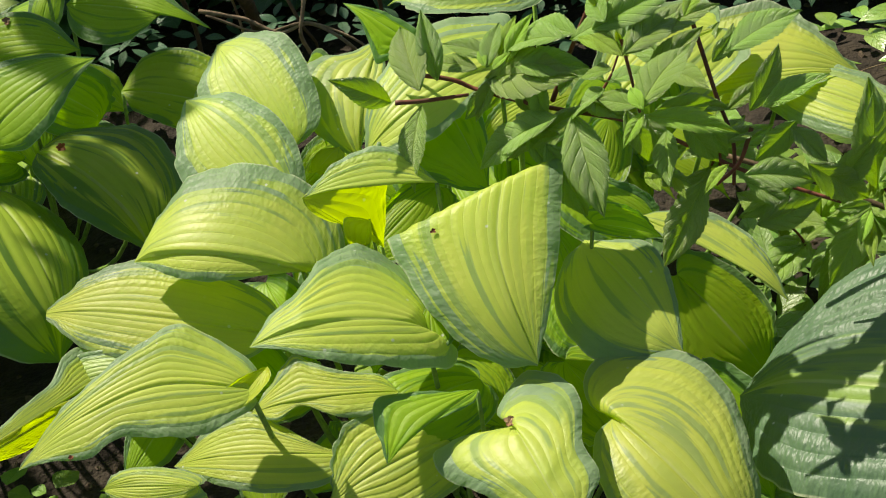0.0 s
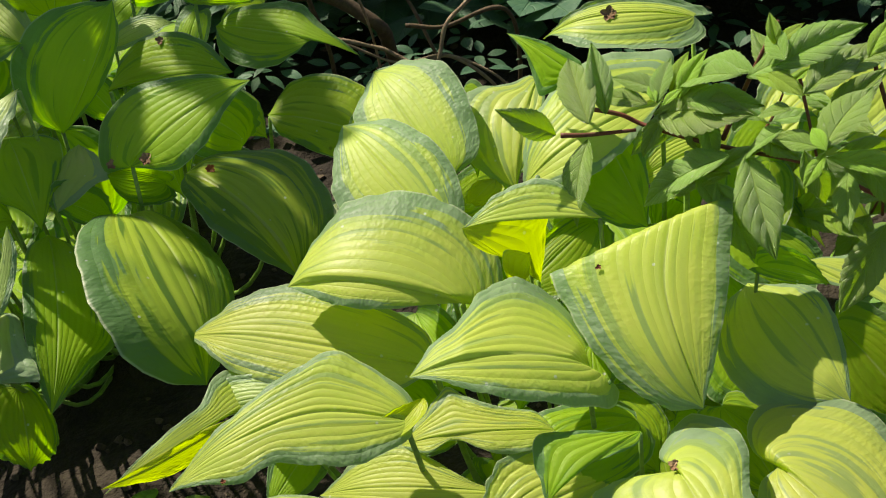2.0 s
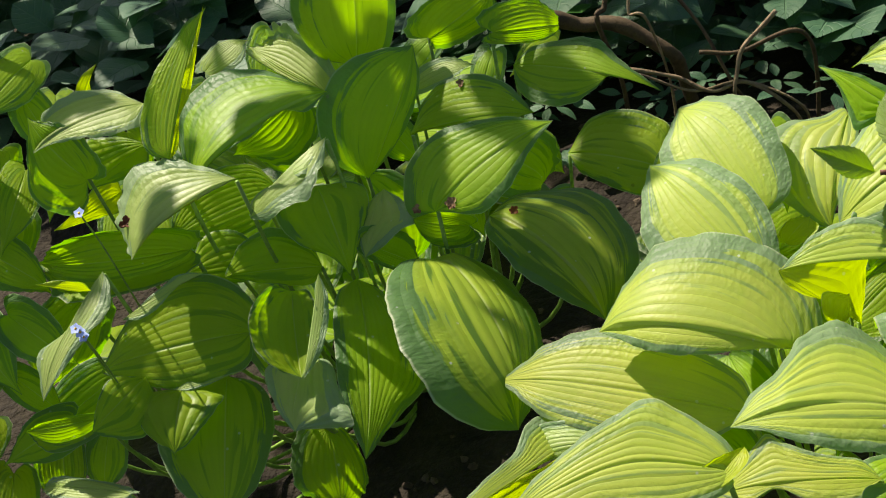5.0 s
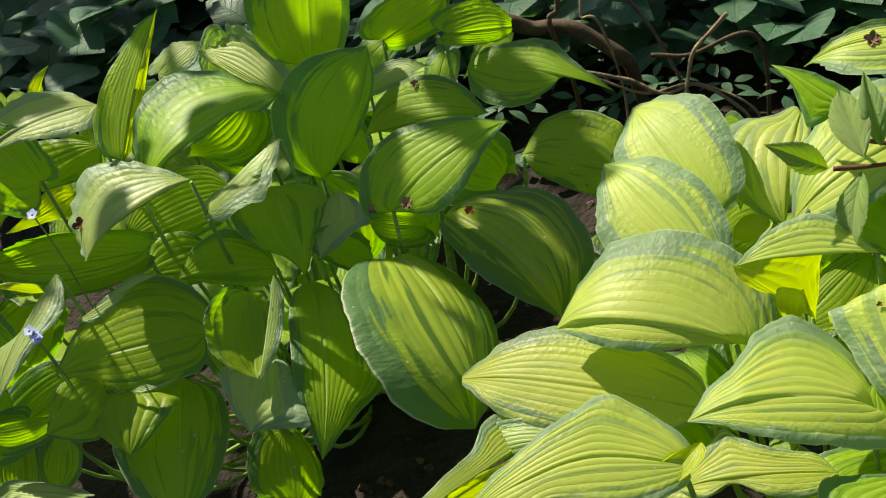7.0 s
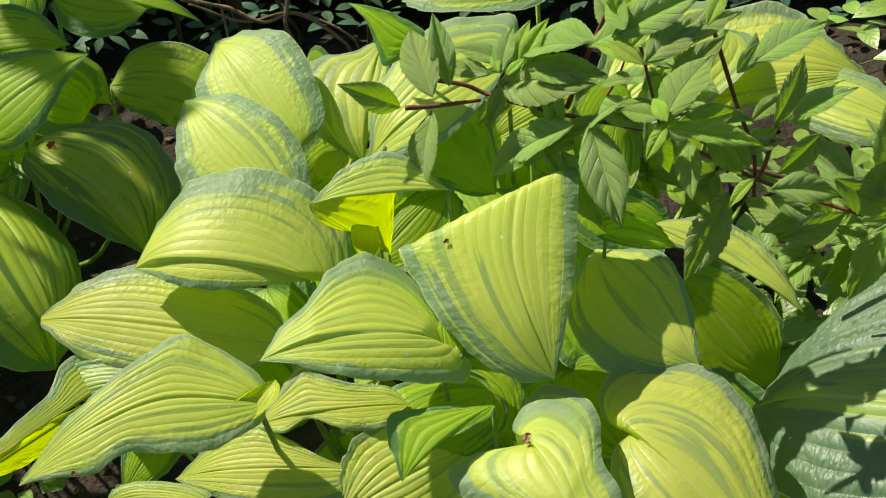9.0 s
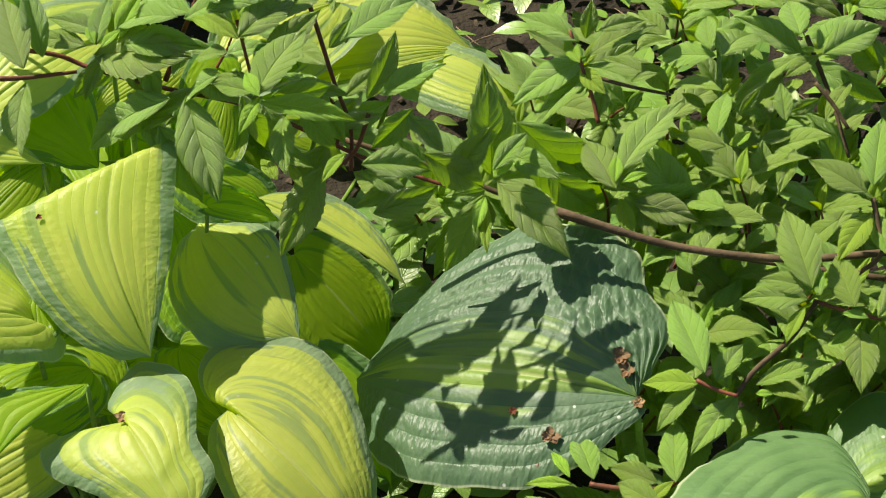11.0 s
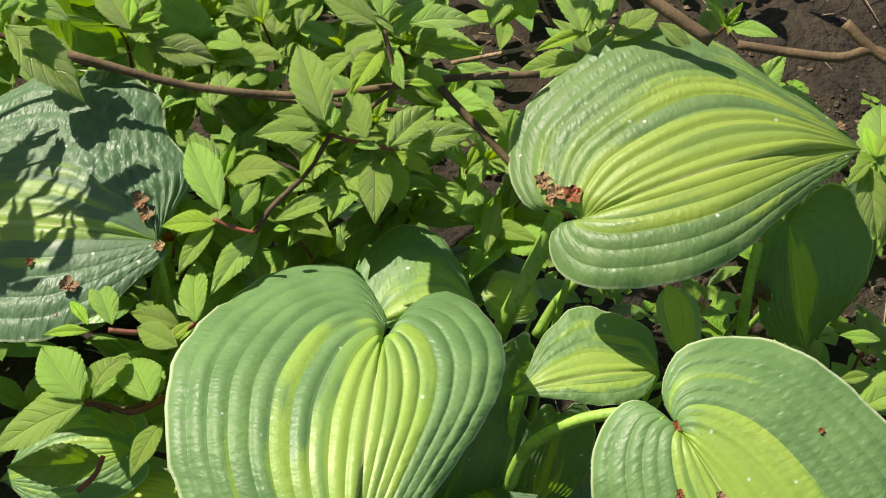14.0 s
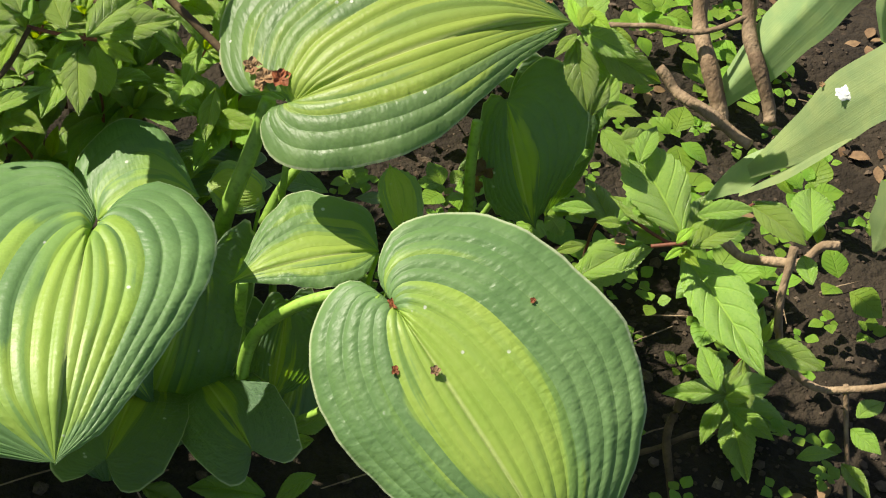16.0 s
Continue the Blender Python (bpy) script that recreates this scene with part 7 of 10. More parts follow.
shrub_leaf(shrub, (-0.129, 1.230, 0.461), (-0.154, 1.174, 0.424), (-0.42, -0.36, 0.83), 1.0, 0)
shrub_leaf(shrub, (-0.157, 1.246, 0.458), (-0.194, 1.217, 0.502), (0.66, -0.75, 0.06), 1.0, 0)
shrub_leaf(shrub, (-0.049, 1.223, 0.476), (-0.033, 1.214, 0.449), (0.57, -0.79, 0.23), 1.0, 0)
shrub_leaf(shrub, (-0.001, 1.201, 0.529), (-0.059, 1.244, 0.515), (0.15, -0.28, 0.95), 1.0, 0)
shrub_leaf(shrub, (0.004, 1.210, 0.521), (0.056, 1.187, 0.565), (-0.51, -0.32, 0.80), 1.0, 0)
shrub_leaf(shrub, (0.020, 1.191, 0.535), (0.041, 1.157, 0.536), (-0.37, -0.46, 0.81), 1.0, 1)
shrub_leaf(shrub, (-0.010, 1.178, 0.488), (0.001, 1.193, 0.504), (-0.28, -0.29, 0.92), 1.0, 0)
shrub_leaf(shrub, (-0.029, 1.185, 0.448), (0.011, 1.175, 0.479), (-0.17, -0.33, 0.93), 1.0, 0)
shrub_leaf(shrub, (-0.033, 1.190, 0.453), (-0.097, 1.201, 0.418), (-0.24, -0.54, 0.80), 1.0, 0)
shrub_leaf(shrub, (-0.026, 1.172, 0.447), (0.004, 1.144, 0.385), (0.34, -0.91, 0.24), 1.0, 0)
shrub_leaf(shrub, (-0.042, 1.188, 0.446), (-0.023, 1.156, 0.432), (0.21, -0.62, 0.75), 1.0, 0)
shrub_leaf(shrub, (0.011, 1.187, 0.477), (0.039, 1.142, 0.486), (-0.24, -0.25, 0.94), 1.0, 0)
shrub_leaf(shrub, (0.044, 1.160, 0.532), (0.096, 1.203, 0.548), (0.17, -0.53, 0.83), 1.0, 0)
shrub_leaf(shrub, (-0.070, 1.229, 0.493), (-0.075, 1.244, 0.504), (0.08, -0.59, 0.80), 1.0, 1)
shrub_leaf(shrub, (-0.065, 1.221, 0.494), (-0.048, 1.228, 0.507), (-0.15, -0.38, 0.91), 1.0, 1)
shrub_leaf(shrub, (0.032, 1.179, 0.552), (0.022, 1.223, 0.560), (-0.43, -0.38, 0.82), 1.0, 0)
shrub_leaf(shrub, (0.050, 1.096, 0.520), (0.091, 1.148, 0.552), (-0.25, -0.36, 0.90), 1.0, 0)
shrub_leaf(shrub, (0.063, 1.113, 0.507), (0.115, 1.122, 0.498), (0.18, -0.98, 0.07), 1.0, 0)
shrub_leaf(shrub, (0.054, 1.098, 0.512), (0.126, 1.084, 0.505), (-0.01, -0.49, 0.87), 0.6, 1)
shrub_leaf(shrub, (0.043, 1.106, 0.503), (0.063, 1.104, 0.462), (0.58, -0.74, 0.34), 1.0, 0)
shrub_leaf(shrub, (0.071, 1.108, 0.490), (0.063, 1.062, 0.475), (-0.41, -0.21, 0.89), 1.0, 0)
shrub_leaf(shrub, (0.111, 1.131, 0.533), (0.131, 1.141, 0.552), (0.17, -0.93, 0.32), 1.0, 0)
shrub_leaf(shrub, (0.135, 1.102, 0.503), (0.170, 1.128, 0.541), (0.48, -0.86, 0.15), 1.0, 0)
shrub_leaf(shrub, (0.145, 1.100, 0.507), (0.192, 1.094, 0.538), (-0.56, -0.35, 0.76), 1.0, 0)
shrub_leaf(shrub, (0.165, 1.092, 0.491), (0.190, 1.064, 0.476), (0.14, -0.37, 0.92), 1.3, 0)
shrub_leaf(shrub, (0.124, 1.056, 0.476), (0.184, 1.063, 0.468), (0.17, -0.50, 0.85), 1.0, 0)
shrub_leaf(shrub, (0.083, 1.103, 0.500), (0.110, 1.088, 0.464), (0.03, -0.93, 0.38), 1.0, 0)
shrub_leaf(shrub, (0.126, 1.068, 0.461), (0.162, 1.050, 0.445), (0.06, -0.59, 0.80), 1.0, 0)
shrub_leaf(shrub, (0.162, 1.066, 0.454), (0.119, 1.054, 0.433), (0.22, -0.97, 0.09), 1.0, 0)
shrub_leaf(shrub, (0.172, 1.058, 0.479), (0.226, 1.057, 0.433), (0.19, -0.95, 0.24), 1.0, 0)
shrub_leaf(shrub, (0.096, 1.078, 0.461), (0.057, 1.044, 0.403), (0.12, -0.89, 0.43), 1.0, 0)
shrub_leaf(shrub, (0.113, 1.060, 0.485), (0.089, 1.056, 0.465), (-0.54, -0.48, 0.69), 1.0, 1)
shrub_leaf(shrub, (0.225, 1.082, 0.459), (0.232, 1.092, 0.510), (0.40, -0.91, 0.12), 1.0, 0)
shrub_leaf(shrub, (0.122, 1.119, 0.549), (0.179, 1.139, 0.575), (-0.23, -0.45, 0.86), 1.0, 0)
shrub_leaf(shrub, (0.071, 1.076, 0.467), (0.077, 1.055, 0.465), (-0.27, -0.19, 0.94), 1.0, 1)
shrub_leaf(shrub, (0.050, 1.105, 0.517), (0.020, 1.126, 0.516), (-0.08, -0.49, 0.87), 1.0, 0)
shrub_leaf(shrub, (0.171, 1.101, 0.490), (0.137, 1.084, 0.466), (0.32, -0.92, 0.21), 1.0, 0)
shrub_leaf(shrub, (0.196, 1.068, 0.447), (0.224, 1.064, 0.489), (-0.16, -0.99, 0.02), 1.0, 0)
shrub_leaf(shrub, (0.131, 1.050, 0.432), (0.183, 1.050, 0.446), (-0.01, -0.99, 0.14), 1.0, 0)
shrub_leaf(shrub, (0.054, 1.105, 0.512), (0.034, 1.085, 0.496), (-0.08, -0.56, 0.83), 1.0, 1)
shrub_leaf(shrub, (0.053, 1.091, 0.523), (0.043, 1.114, 0.534), (-0.26, -0.49, 0.83), 1.0, 1)
shrub_leaf(shrub, (0.060, 1.061, 0.466), (0.050, 1.083, 0.474), (0.06, -0.31, 0.95), 1.0, 1)
shrub_leaf(shrub, (0.236, 1.102, 0.420), (0.270, 1.130, 0.436), (-0.08, -0.43, 0.90), 1.0, 0)
shrub_leaf(shrub, (0.251, 1.133, 0.412), (0.285, 1.095, 0.422), (-0.38, -0.11, 0.92), 1.0, 0)
shrub_leaf(shrub, (0.243, 1.117, 0.396), (0.290, 1.048, 0.374), (-0.05, -0.34, 0.94), 1.1, 0)
shrub_leaf(shrub, (0.232, 1.111, 0.393), (0.205, 1.107, 0.392), (0.14, -0.97, 0.20), 1.0, 0)
shrub_leaf(shrub, (0.243, 1.142, 0.384), (0.239, 1.146, 0.482), (0.15, -0.99, 0.04), 1.0, 0)
shrub_leaf(shrub, (0.231, 1.107, 0.392), (0.191, 1.082, 0.332), (-0.15, -0.87, 0.46), 1.0, 0)
shrub_leaf(shrub, (0.236, 1.099, 0.415), (0.256, 1.120, 0.426), (-0.14, -0.35, 0.92), 1.0, 1)
shrub_leaf(shrub, (0.229, 1.099, 0.396), (0.215, 1.073, 0.386), (-0.15, -0.31, 0.94), 1.0, 1)
shrub_leaf(shrub, (0.230, 1.099, 0.388), (0.221, 1.057, 0.375), (-0.37, -0.19, 0.91), 0.6, 1)
shrub_leaf(shrub, (0.343, 1.109, 0.397), (0.405, 1.162, 0.437), (-0.44, -0.15, 0.89), 0.8, 0)
shrub_leaf(shrub, (0.338, 1.096, 0.392), (0.325, 1.151, 0.411), (0.13, -0.29, 0.95), 1.2, 0)
shrub_leaf(shrub, (0.345, 1.100, 0.395), (0.364, 1.099, 0.405), (-0.42, -0.26, 0.87), 1.0, 1)
shrub_leaf(shrub, (0.353, 1.111, 0.373), (0.441, 1.094, 0.357), (-0.18, -0.98, 0.07), 0.8, 0)
shrub_leaf(shrub, (0.354, 1.097, 0.376), (0.405, 1.070, 0.372), (-0.17, -0.49, 0.86), 1.0, 0)
shrub_leaf(shrub, (0.345, 1.104, 0.374), (0.347, 1.072, 0.361), (-0.51, -0.38, 0.77), 1.0, 1)
shrub_leaf(shrub, (0.365, 1.104, 0.370), (0.363, 1.066, 0.358), (-0.21, -0.29, 0.93), 1.0, 0)
shrub_leaf(shrub, (0.265, 1.151, 0.429), (0.351, 1.141, 0.330), (0.07, -0.98, 0.17), 1.0, 0)
shrub_leaf(shrub, (0.338, 1.100, 0.396), (0.344, 1.120, 0.409), (-0.11, -0.50, 0.86), 1.0, 1)
shrub_leaf(shrub, (0.287, 1.124, 0.395), (0.335, 1.113, 0.342), (-0.05, -0.99, 0.15), 1.0, 0)
shrub_leaf(shrub, (0.388, 1.033, 0.353), (0.433, 1.083, 0.366), (-0.26, -0.01, 0.96), 1.0, 0)
shrub_leaf(shrub, (0.385, 1.064, 0.345), (0.391, 1.040, 0.340), (-0.61, -0.31, 0.73), 1.0, 0)
shrub_leaf(shrub, (0.345, 1.235, 0.428), (0.273, 1.217, 0.405), (-0.17, -0.43, 0.89), 1.0, 0)
shrub_leaf(shrub, (0.350, 1.224, 0.422), (0.283, 1.197, 0.392), (-0.37, -0.11, 0.92), 0.7, 0)
shrub_leaf(shrub, (0.344, 1.226, 0.436), (0.400, 1.236, 0.466), (-0.47, -0.07, 0.88), 1.0, 0)
shrub_leaf(shrub, (0.335, 1.226, 0.451), (0.288, 1.262, 0.469), (-0.05, -0.50, 0.87), 1.0, 0)
shrub_leaf(shrub, (0.345, 1.243, 0.442), (0.352, 1.251, 0.474), (0.07, -0.97, 0.24), 1.0, 0)
shrub_leaf(shrub, (0.351, 1.225, 0.461), (0.395, 1.238, 0.465), (0.01, -0.34, 0.94), 1.0, 0)
shrub_leaf(shrub, (0.355, 1.211, 0.414), (0.344, 1.184, 0.400), (0.07, -0.49, 0.87), 1.0, 0)
shrub_leaf(shrub, (0.388, 1.214, 0.431), (0.415, 1.203, 0.405), (-0.02, -0.92, 0.38), 1.0, 0)
shrub_leaf(shrub, (0.376, 1.201, 0.422), (0.396, 1.197, 0.435), (-0.57, -0.27, 0.77), 1.0, 0)
shrub_leaf(shrub, (0.332, 1.209, 0.441), (0.325, 1.240, 0.449), (-0.57, -0.36, 0.74), 1.0, 1)
shrub_leaf(shrub, (0.335, 1.217, 0.429), (0.347, 1.184, 0.427), (-0.57, -0.24, 0.78), 1.0, 1)
shrub_leaf(shrub, (0.373, 1.198, 0.390), (0.388, 1.203, 0.408), (-0.19, -0.89, 0.43), 1.0, 0)
shrub_leaf(shrub, (0.451, 1.204, 0.438), (0.409, 1.244, 0.418), (-0.46, -0.03, 0.89), 1.0, 0)
shrub_leaf(shrub, (0.445, 1.201, 0.447), (0.451, 1.252, 0.455), (-0.55, -0.08, 0.83), 1.0, 0)
shrub_leaf(shrub, (0.454, 1.198, 0.441), (0.505, 1.261, 0.435), (-0.08, -0.21, 0.97), 1.0, 0)
shrub_leaf(shrub, (0.470, 1.214, 0.437), (0.493, 1.238, 0.432), (-0.46, -0.28, 0.84), 1.0, 1)
shrub_leaf(shrub, (0.533, 1.209, 0.427), (0.454, 1.195, 0.396), (-0.48, 0.01, 0.87), 0.8, 0)
shrub_leaf(shrub, (0.456, 1.168, 0.369), (0.419, 1.194, 0.365), (-0.38, -0.42, 0.82), 1.0, 0)
shrub_leaf(shrub, (0.456, 1.158, 0.374), (0.477, 1.166, 0.385), (-0.44, -0.11, 0.89), 1.0, 1)
shrub_leaf(shrub, (0.498, 1.151, 0.307), (0.490, 1.171, 0.364), (-0.14, -0.96, 0.23), 1.0, 0)
shrub_leaf(shrub, (0.483, 1.166, 0.367), (0.518, 1.163, 0.380), (-0.34, -0.12, 0.93), 1.0, 0)
shrub_leaf(shrub, (0.437, 1.172, 0.338), (0.459, 1.141, 0.334), (-0.43, -0.43, 0.79), 1.0, 0)
shrub_leaf(shrub, (0.414, 1.233, 0.444), (0.397, 1.267, 0.454), (-0.23, -0.40, 0.89), 1.0, 0)
shrub_leaf(shrub, (0.430, 1.235, 0.447), (0.489, 1.271, 0.412), (0.19, -0.96, 0.20), 1.0, 0)
shrub_leaf(shrub, (0.443, 1.192, 0.392), (0.426, 1.208, 0.400), (-0.02, -0.52, 0.86), 1.0, 0)
shrub_leaf(shrub, (0.462, 1.203, 0.387), (0.471, 1.183, 0.352), (-0.24, -0.86, 0.45), 0.6, 0)
shrub_leaf(shrub, (0.437, 1.153, 0.335), (0.465, 1.164, 0.347), (-0.29, -0.30, 0.91), 1.0, 0)
shrub_leaf(shrub, (0.539, 1.190, 0.437), (0.509, 1.187, 0.422), (-0.36, -0.50, 0.79), 1.0, 0)
shrub_leaf(shrub, (0.537, 1.179, 0.446), (0.598, 1.199, 0.463), (-0.14, -0.52, 0.84), 1.2, 0)
shrub_leaf(shrub, (0.540, 1.193, 0.442), (0.578, 1.229, 0.461), (-0.56, -0.04, 0.83), 1.0, 0)
shrub_leaf(shrub, (0.520, 1.192, 0.460), (0.528, 1.251, 0.461), (-0.09, -0.21, 0.97), 1.0, 0)
shrub_leaf(shrub, (0.519, 1.199, 0.453), (0.535, 1.213, 0.462), (-0.48, -0.17, 0.86), 1.0, 1)
shrub_leaf(shrub, (0.554, 1.176, 0.430), (0.593, 1.153, 0.401), (-0.41, -0.91, 0.00), 1.0, 0)
shrub_leaf(shrub, (0.535, 1.184, 0.446), (0.522, 1.193, 0.446), (-0.13, -0.58, 0.80), 1.0, 1)
shrub_leaf(shrub, (0.562, 1.167, 0.424), (0.529, 1.137, 0.409), (-0.54, 0.01, 0.84), 1.0, 0)
shrub_leaf(shrub, (0.602, 1.200, 0.409), (0.566, 1.193, 0.453), (0.16, -0.99, -0.01), 1.0, 0)
shrub_leaf(shrub, (0.510, 0.999, 0.441), (0.472, 1.027, 0.460), (-0.07, -0.62, 0.78), 1.0, 0)
shrub_leaf(shrub, (0.510, 0.991, 0.454), (0.530, 1.039, 0.485), (-0.29, -0.43, 0.86), 1.0, 0)
shrub_leaf(shrub, (0.515, 0.987, 0.450), (0.535, 1.004, 0.456), (-0.27, -0.01, 0.96), 1.0, 1)
shrub_leaf(shrub, (0.520, 0.988, 0.437), (0.558, 1.008, 0.458), (-0.42, -0.16, 0.89), 1.0, 0)
shrub_leaf(shrub, (0.529, 0.981, 0.452), (0.587, 0.980, 0.459), (-0.12, -0.08, 0.99), 1.1, 0)
shrub_leaf(shrub, (0.515, 0.995, 0.423), (0.477, 0.961, 0.413), (-0.09, -0.17, 0.98), 1.0, 1)
shrub_leaf(shrub, (0.489, 0.995, 0.420), (0.456, 0.987, 0.406), (-0.40, -0.11, 0.91), 1.3, 0)
shrub_leaf(shrub, (0.520, 1.000, 0.418), (0.518, 0.955, 0.412), (-0.54, -0.08, 0.84), 1.0, 0)
shrub_leaf(shrub, (0.543, 0.995, 0.411), (0.558, 0.993, 0.429), (-0.31, -0.94, 0.13), 1.0, 0)
shrub_leaf(shrub, (0.548, 0.989, 0.424), (0.591, 0.973, 0.421), (-0.31, -0.90, 0.31), 1.0, 0)
shrub_leaf(shrub, (0.543, 0.956, 0.409), (0.521, 0.963, 0.411), (0.11, -0.15, 0.98), 1.0, 1)
shrub_leaf(shrub, (0.538, 0.974, 0.417), (0.560, 0.964, 0.381), (-0.09, -0.97, 0.21), 1.0, 0)
shrub_leaf(shrub, (0.450, 0.938, 0.405), (0.444, 1.000, 0.441), (-0.21, -0.50, 0.84), 1.0, 0)
shrub_leaf(shrub, (0.448, 0.937, 0.395), (0.399, 0.952, 0.396), (-0.08, -0.30, 0.95), 1.2, 0)
shrub_leaf(shrub, (0.454, 0.944, 0.398), (0.418, 0.957, 0.407), (0.04, -0.51, 0.86), 1.0, 0)
shrub_leaf(shrub, (0.444, 0.932, 0.392), (0.424, 0.914, 0.375), (-0.56, -0.17, 0.81), 1.0, 1)
shrub_leaf(shrub, (0.454, 0.930, 0.404), (0.458, 0.960, 0.410), (-0.54, -0.04, 0.84), 1.0, 0)
shrub_leaf(shrub, (0.478, 0.919, 0.398), (0.476, 0.971, 0.411), (-0.53, -0.21, 0.82), 1.0, 0)
shrub_leaf(shrub, (0.487, 0.898, 0.405), (0.541, 0.940, 0.405), (0.12, -0.15, 0.98), 1.0, 0)
shrub_leaf(shrub, (0.502, 0.917, 0.388), (0.557, 0.896, 0.411), (-0.47, -0.33, 0.82), 1.0, 0)
shrub_leaf(shrub, (0.499, 0.909, 0.389), (0.521, 0.885, 0.383), (-0.14, -0.34, 0.93), 1.0, 1)
shrub_leaf(shrub, (0.487, 0.912, 0.392), (0.470, 0.926, 0.390), (-0.19, -0.02, 0.98), 1.0, 0)
shrub_leaf(shrub, (0.487, 0.921, 0.373), (0.471, 0.868, 0.367), (0.11, -0.13, 0.99), 1.0, 0)
shrub_leaf(shrub, (0.454, 0.934, 0.396), (0.471, 0.938, 0.402), (-0.21, -0.41, 0.89), 1.0, 1)
shrub_leaf(shrub, (0.482, 0.920, 0.374), (0.464, 0.919, 0.361), (-0.35, -0.76, 0.55), 1.0, 0)
shrub_leaf(shrub, (0.498, 0.916, 0.380), (0.504, 0.901, 0.333), (-0.09, -0.95, 0.30), 1.0, 0)
shrub_leaf(shrub, (0.363, 0.911, 0.356), (0.356, 0.991, 0.371), (-0.20, -0.20, 0.96), 0.9, 0)
shrub_leaf(shrub, (0.363, 0.921, 0.334), (0.323, 0.939, 0.331), (-0.13, -0.15, 0.98), 1.0, 1)
shrub_leaf(shrub, (0.360, 0.918, 0.332), (0.323, 0.910, 0.307), (-0.51, -0.22, 0.83), 1.0, 0)
shrub_leaf(shrub, (0.374, 0.914, 0.342), (0.400, 0.938, 0.358), (-0.29, -0.27, 0.92), 1.0, 0)
shrub_leaf(shrub, (0.394, 0.916, 0.320), (0.347, 0.876, 0.317), (0.06, -0.16, 0.99), 1.0, 0)
shrub_leaf(shrub, (0.405, 0.910, 0.337), (0.458, 0.909, 0.362), (-0.42, 0.13, 0.90), 1.0, 0)
shrub_leaf(shrub, (0.401, 0.899, 0.339), (0.413, 0.895, 0.342), (-0.28, -0.17, 0.94), 1.0, 1)
shrub_leaf(shrub, (0.272, 0.877, 0.291), (0.270, 0.933, 0.298), (0.09, -0.12, 0.99), 1.0, 0)
shrub_leaf(shrub, (0.256, 0.880, 0.285), (0.221, 0.894, 0.283), (-0.20, -0.33, 0.92), 0.6, 1)
shrub_leaf(shrub, (0.256, 0.887, 0.285), (0.248, 0.918, 0.286), (0.13, -0.00, 0.99), 0.7, 1)
shrub_leaf(shrub, (0.322, 0.874, 0.280), (0.289, 0.896, 0.285), (0.00, -0.26, 0.96), 1.1, 0)
shrub_leaf(shrub, (0.331, 0.859, 0.296), (0.343, 0.920, 0.307), (-0.48, -0.07, 0.88), 1.0, 0)
shrub_leaf(shrub, (0.334, 0.875, 0.277), (0.318, 0.867, 0.271), (-0.38, 0.02, 0.93), 1.0, 1)
shrub_leaf(shrub, (0.245, 0.850, 0.248), (0.224, 0.908, 0.253), (-0.11, -0.12, 0.99), 1.0, 0)
shrub_leaf(shrub, (0.250, 0.850, 0.244), (0.287, 0.874, 0.270), (-0.54, -0.11, 0.84), 1.0, 0)
shrub_leaf(shrub, (0.246, 0.844, 0.251), (0.178, 0.861, 0.220), (-0.42, -0.08, 0.90), 1.0, 0)
shrub_leaf(shrub, (0.293, 0.822, 0.254), (0.285, 0.885, 0.250), (-0.23, 0.03, 0.97), 1.1, 0)
shrub_leaf(shrub, (0.249, 0.857, 0.227), (0.265, 0.830, 0.220), (-0.18, -0.25, 0.95), 1.0, 0)
shrub_leaf(shrub, (0.395, 0.936, 0.309), (0.380, 0.941, 0.346), (0.21, -0.96, 0.20), 1.0, 0)
shrub_leaf(shrub, (0.308, 0.867, 0.273), (0.297, 0.892, 0.274), (-0.14, -0.11, 0.98), 1.0, 0)
shrub_leaf(shrub, (0.436, 1.115, 0.409), (0.399, 1.138, 0.411), (-0.27, -0.52, 0.81), 1.0, 0)
shrub_leaf(shrub, (0.436, 1.100, 0.419), (0.454, 1.112, 0.427), (-0.25, -0.20, 0.95), 1.0, 1)
shrub_leaf(shrub, (0.422, 1.103, 0.431), (0.441, 1.152, 0.444), (-0.53, -0.02, 0.85), 1.0, 0)
shrub_leaf(shrub, (0.466, 1.102, 0.374), (0.472, 1.117, 0.407), (0.10, -0.90, 0.42), 1.3, 0)
shrub_leaf(shrub, (0.406, 1.054, 0.343), (0.435, 1.087, 0.366), (-0.54, -0.11, 0.83), 1.1, 0)
shrub_leaf(shrub, (0.425, 1.096, 0.357), (0.370, 1.114, 0.367), (-0.23, -0.91, 0.35), 1.0, 0)
shrub_leaf(shrub, (0.422, 1.063, 0.386), (0.398, 1.107, 0.371), (-0.47, 0.04, 0.88), 1.0, 0)
shrub_leaf(shrub, (0.443, 1.054, 0.344), (0.462, 1.071, 0.358), (-0.20, -0.50, 0.84), 1.0, 0)
shrub_leaf(shrub, (0.480, 1.103, 0.438), (0.482, 1.131, 0.458), (-0.10, -0.58, 0.81), 1.0, 0)
shrub_leaf(shrub, (0.515, 1.123, 0.442), (0.485, 1.116, 0.433), (0.12, -0.97, 0.22), 1.0, 0)
shrub_leaf(shrub, (0.436, 1.093, 0.392), (0.415, 1.105, 0.398), (0.00, -0.41, 0.91), 1.0, 0)
shrub_leaf(shrub, (0.454, 1.141, 0.420), (0.474, 1.148, 0.441), (-0.03, -0.94, 0.35), 1.0, 0)
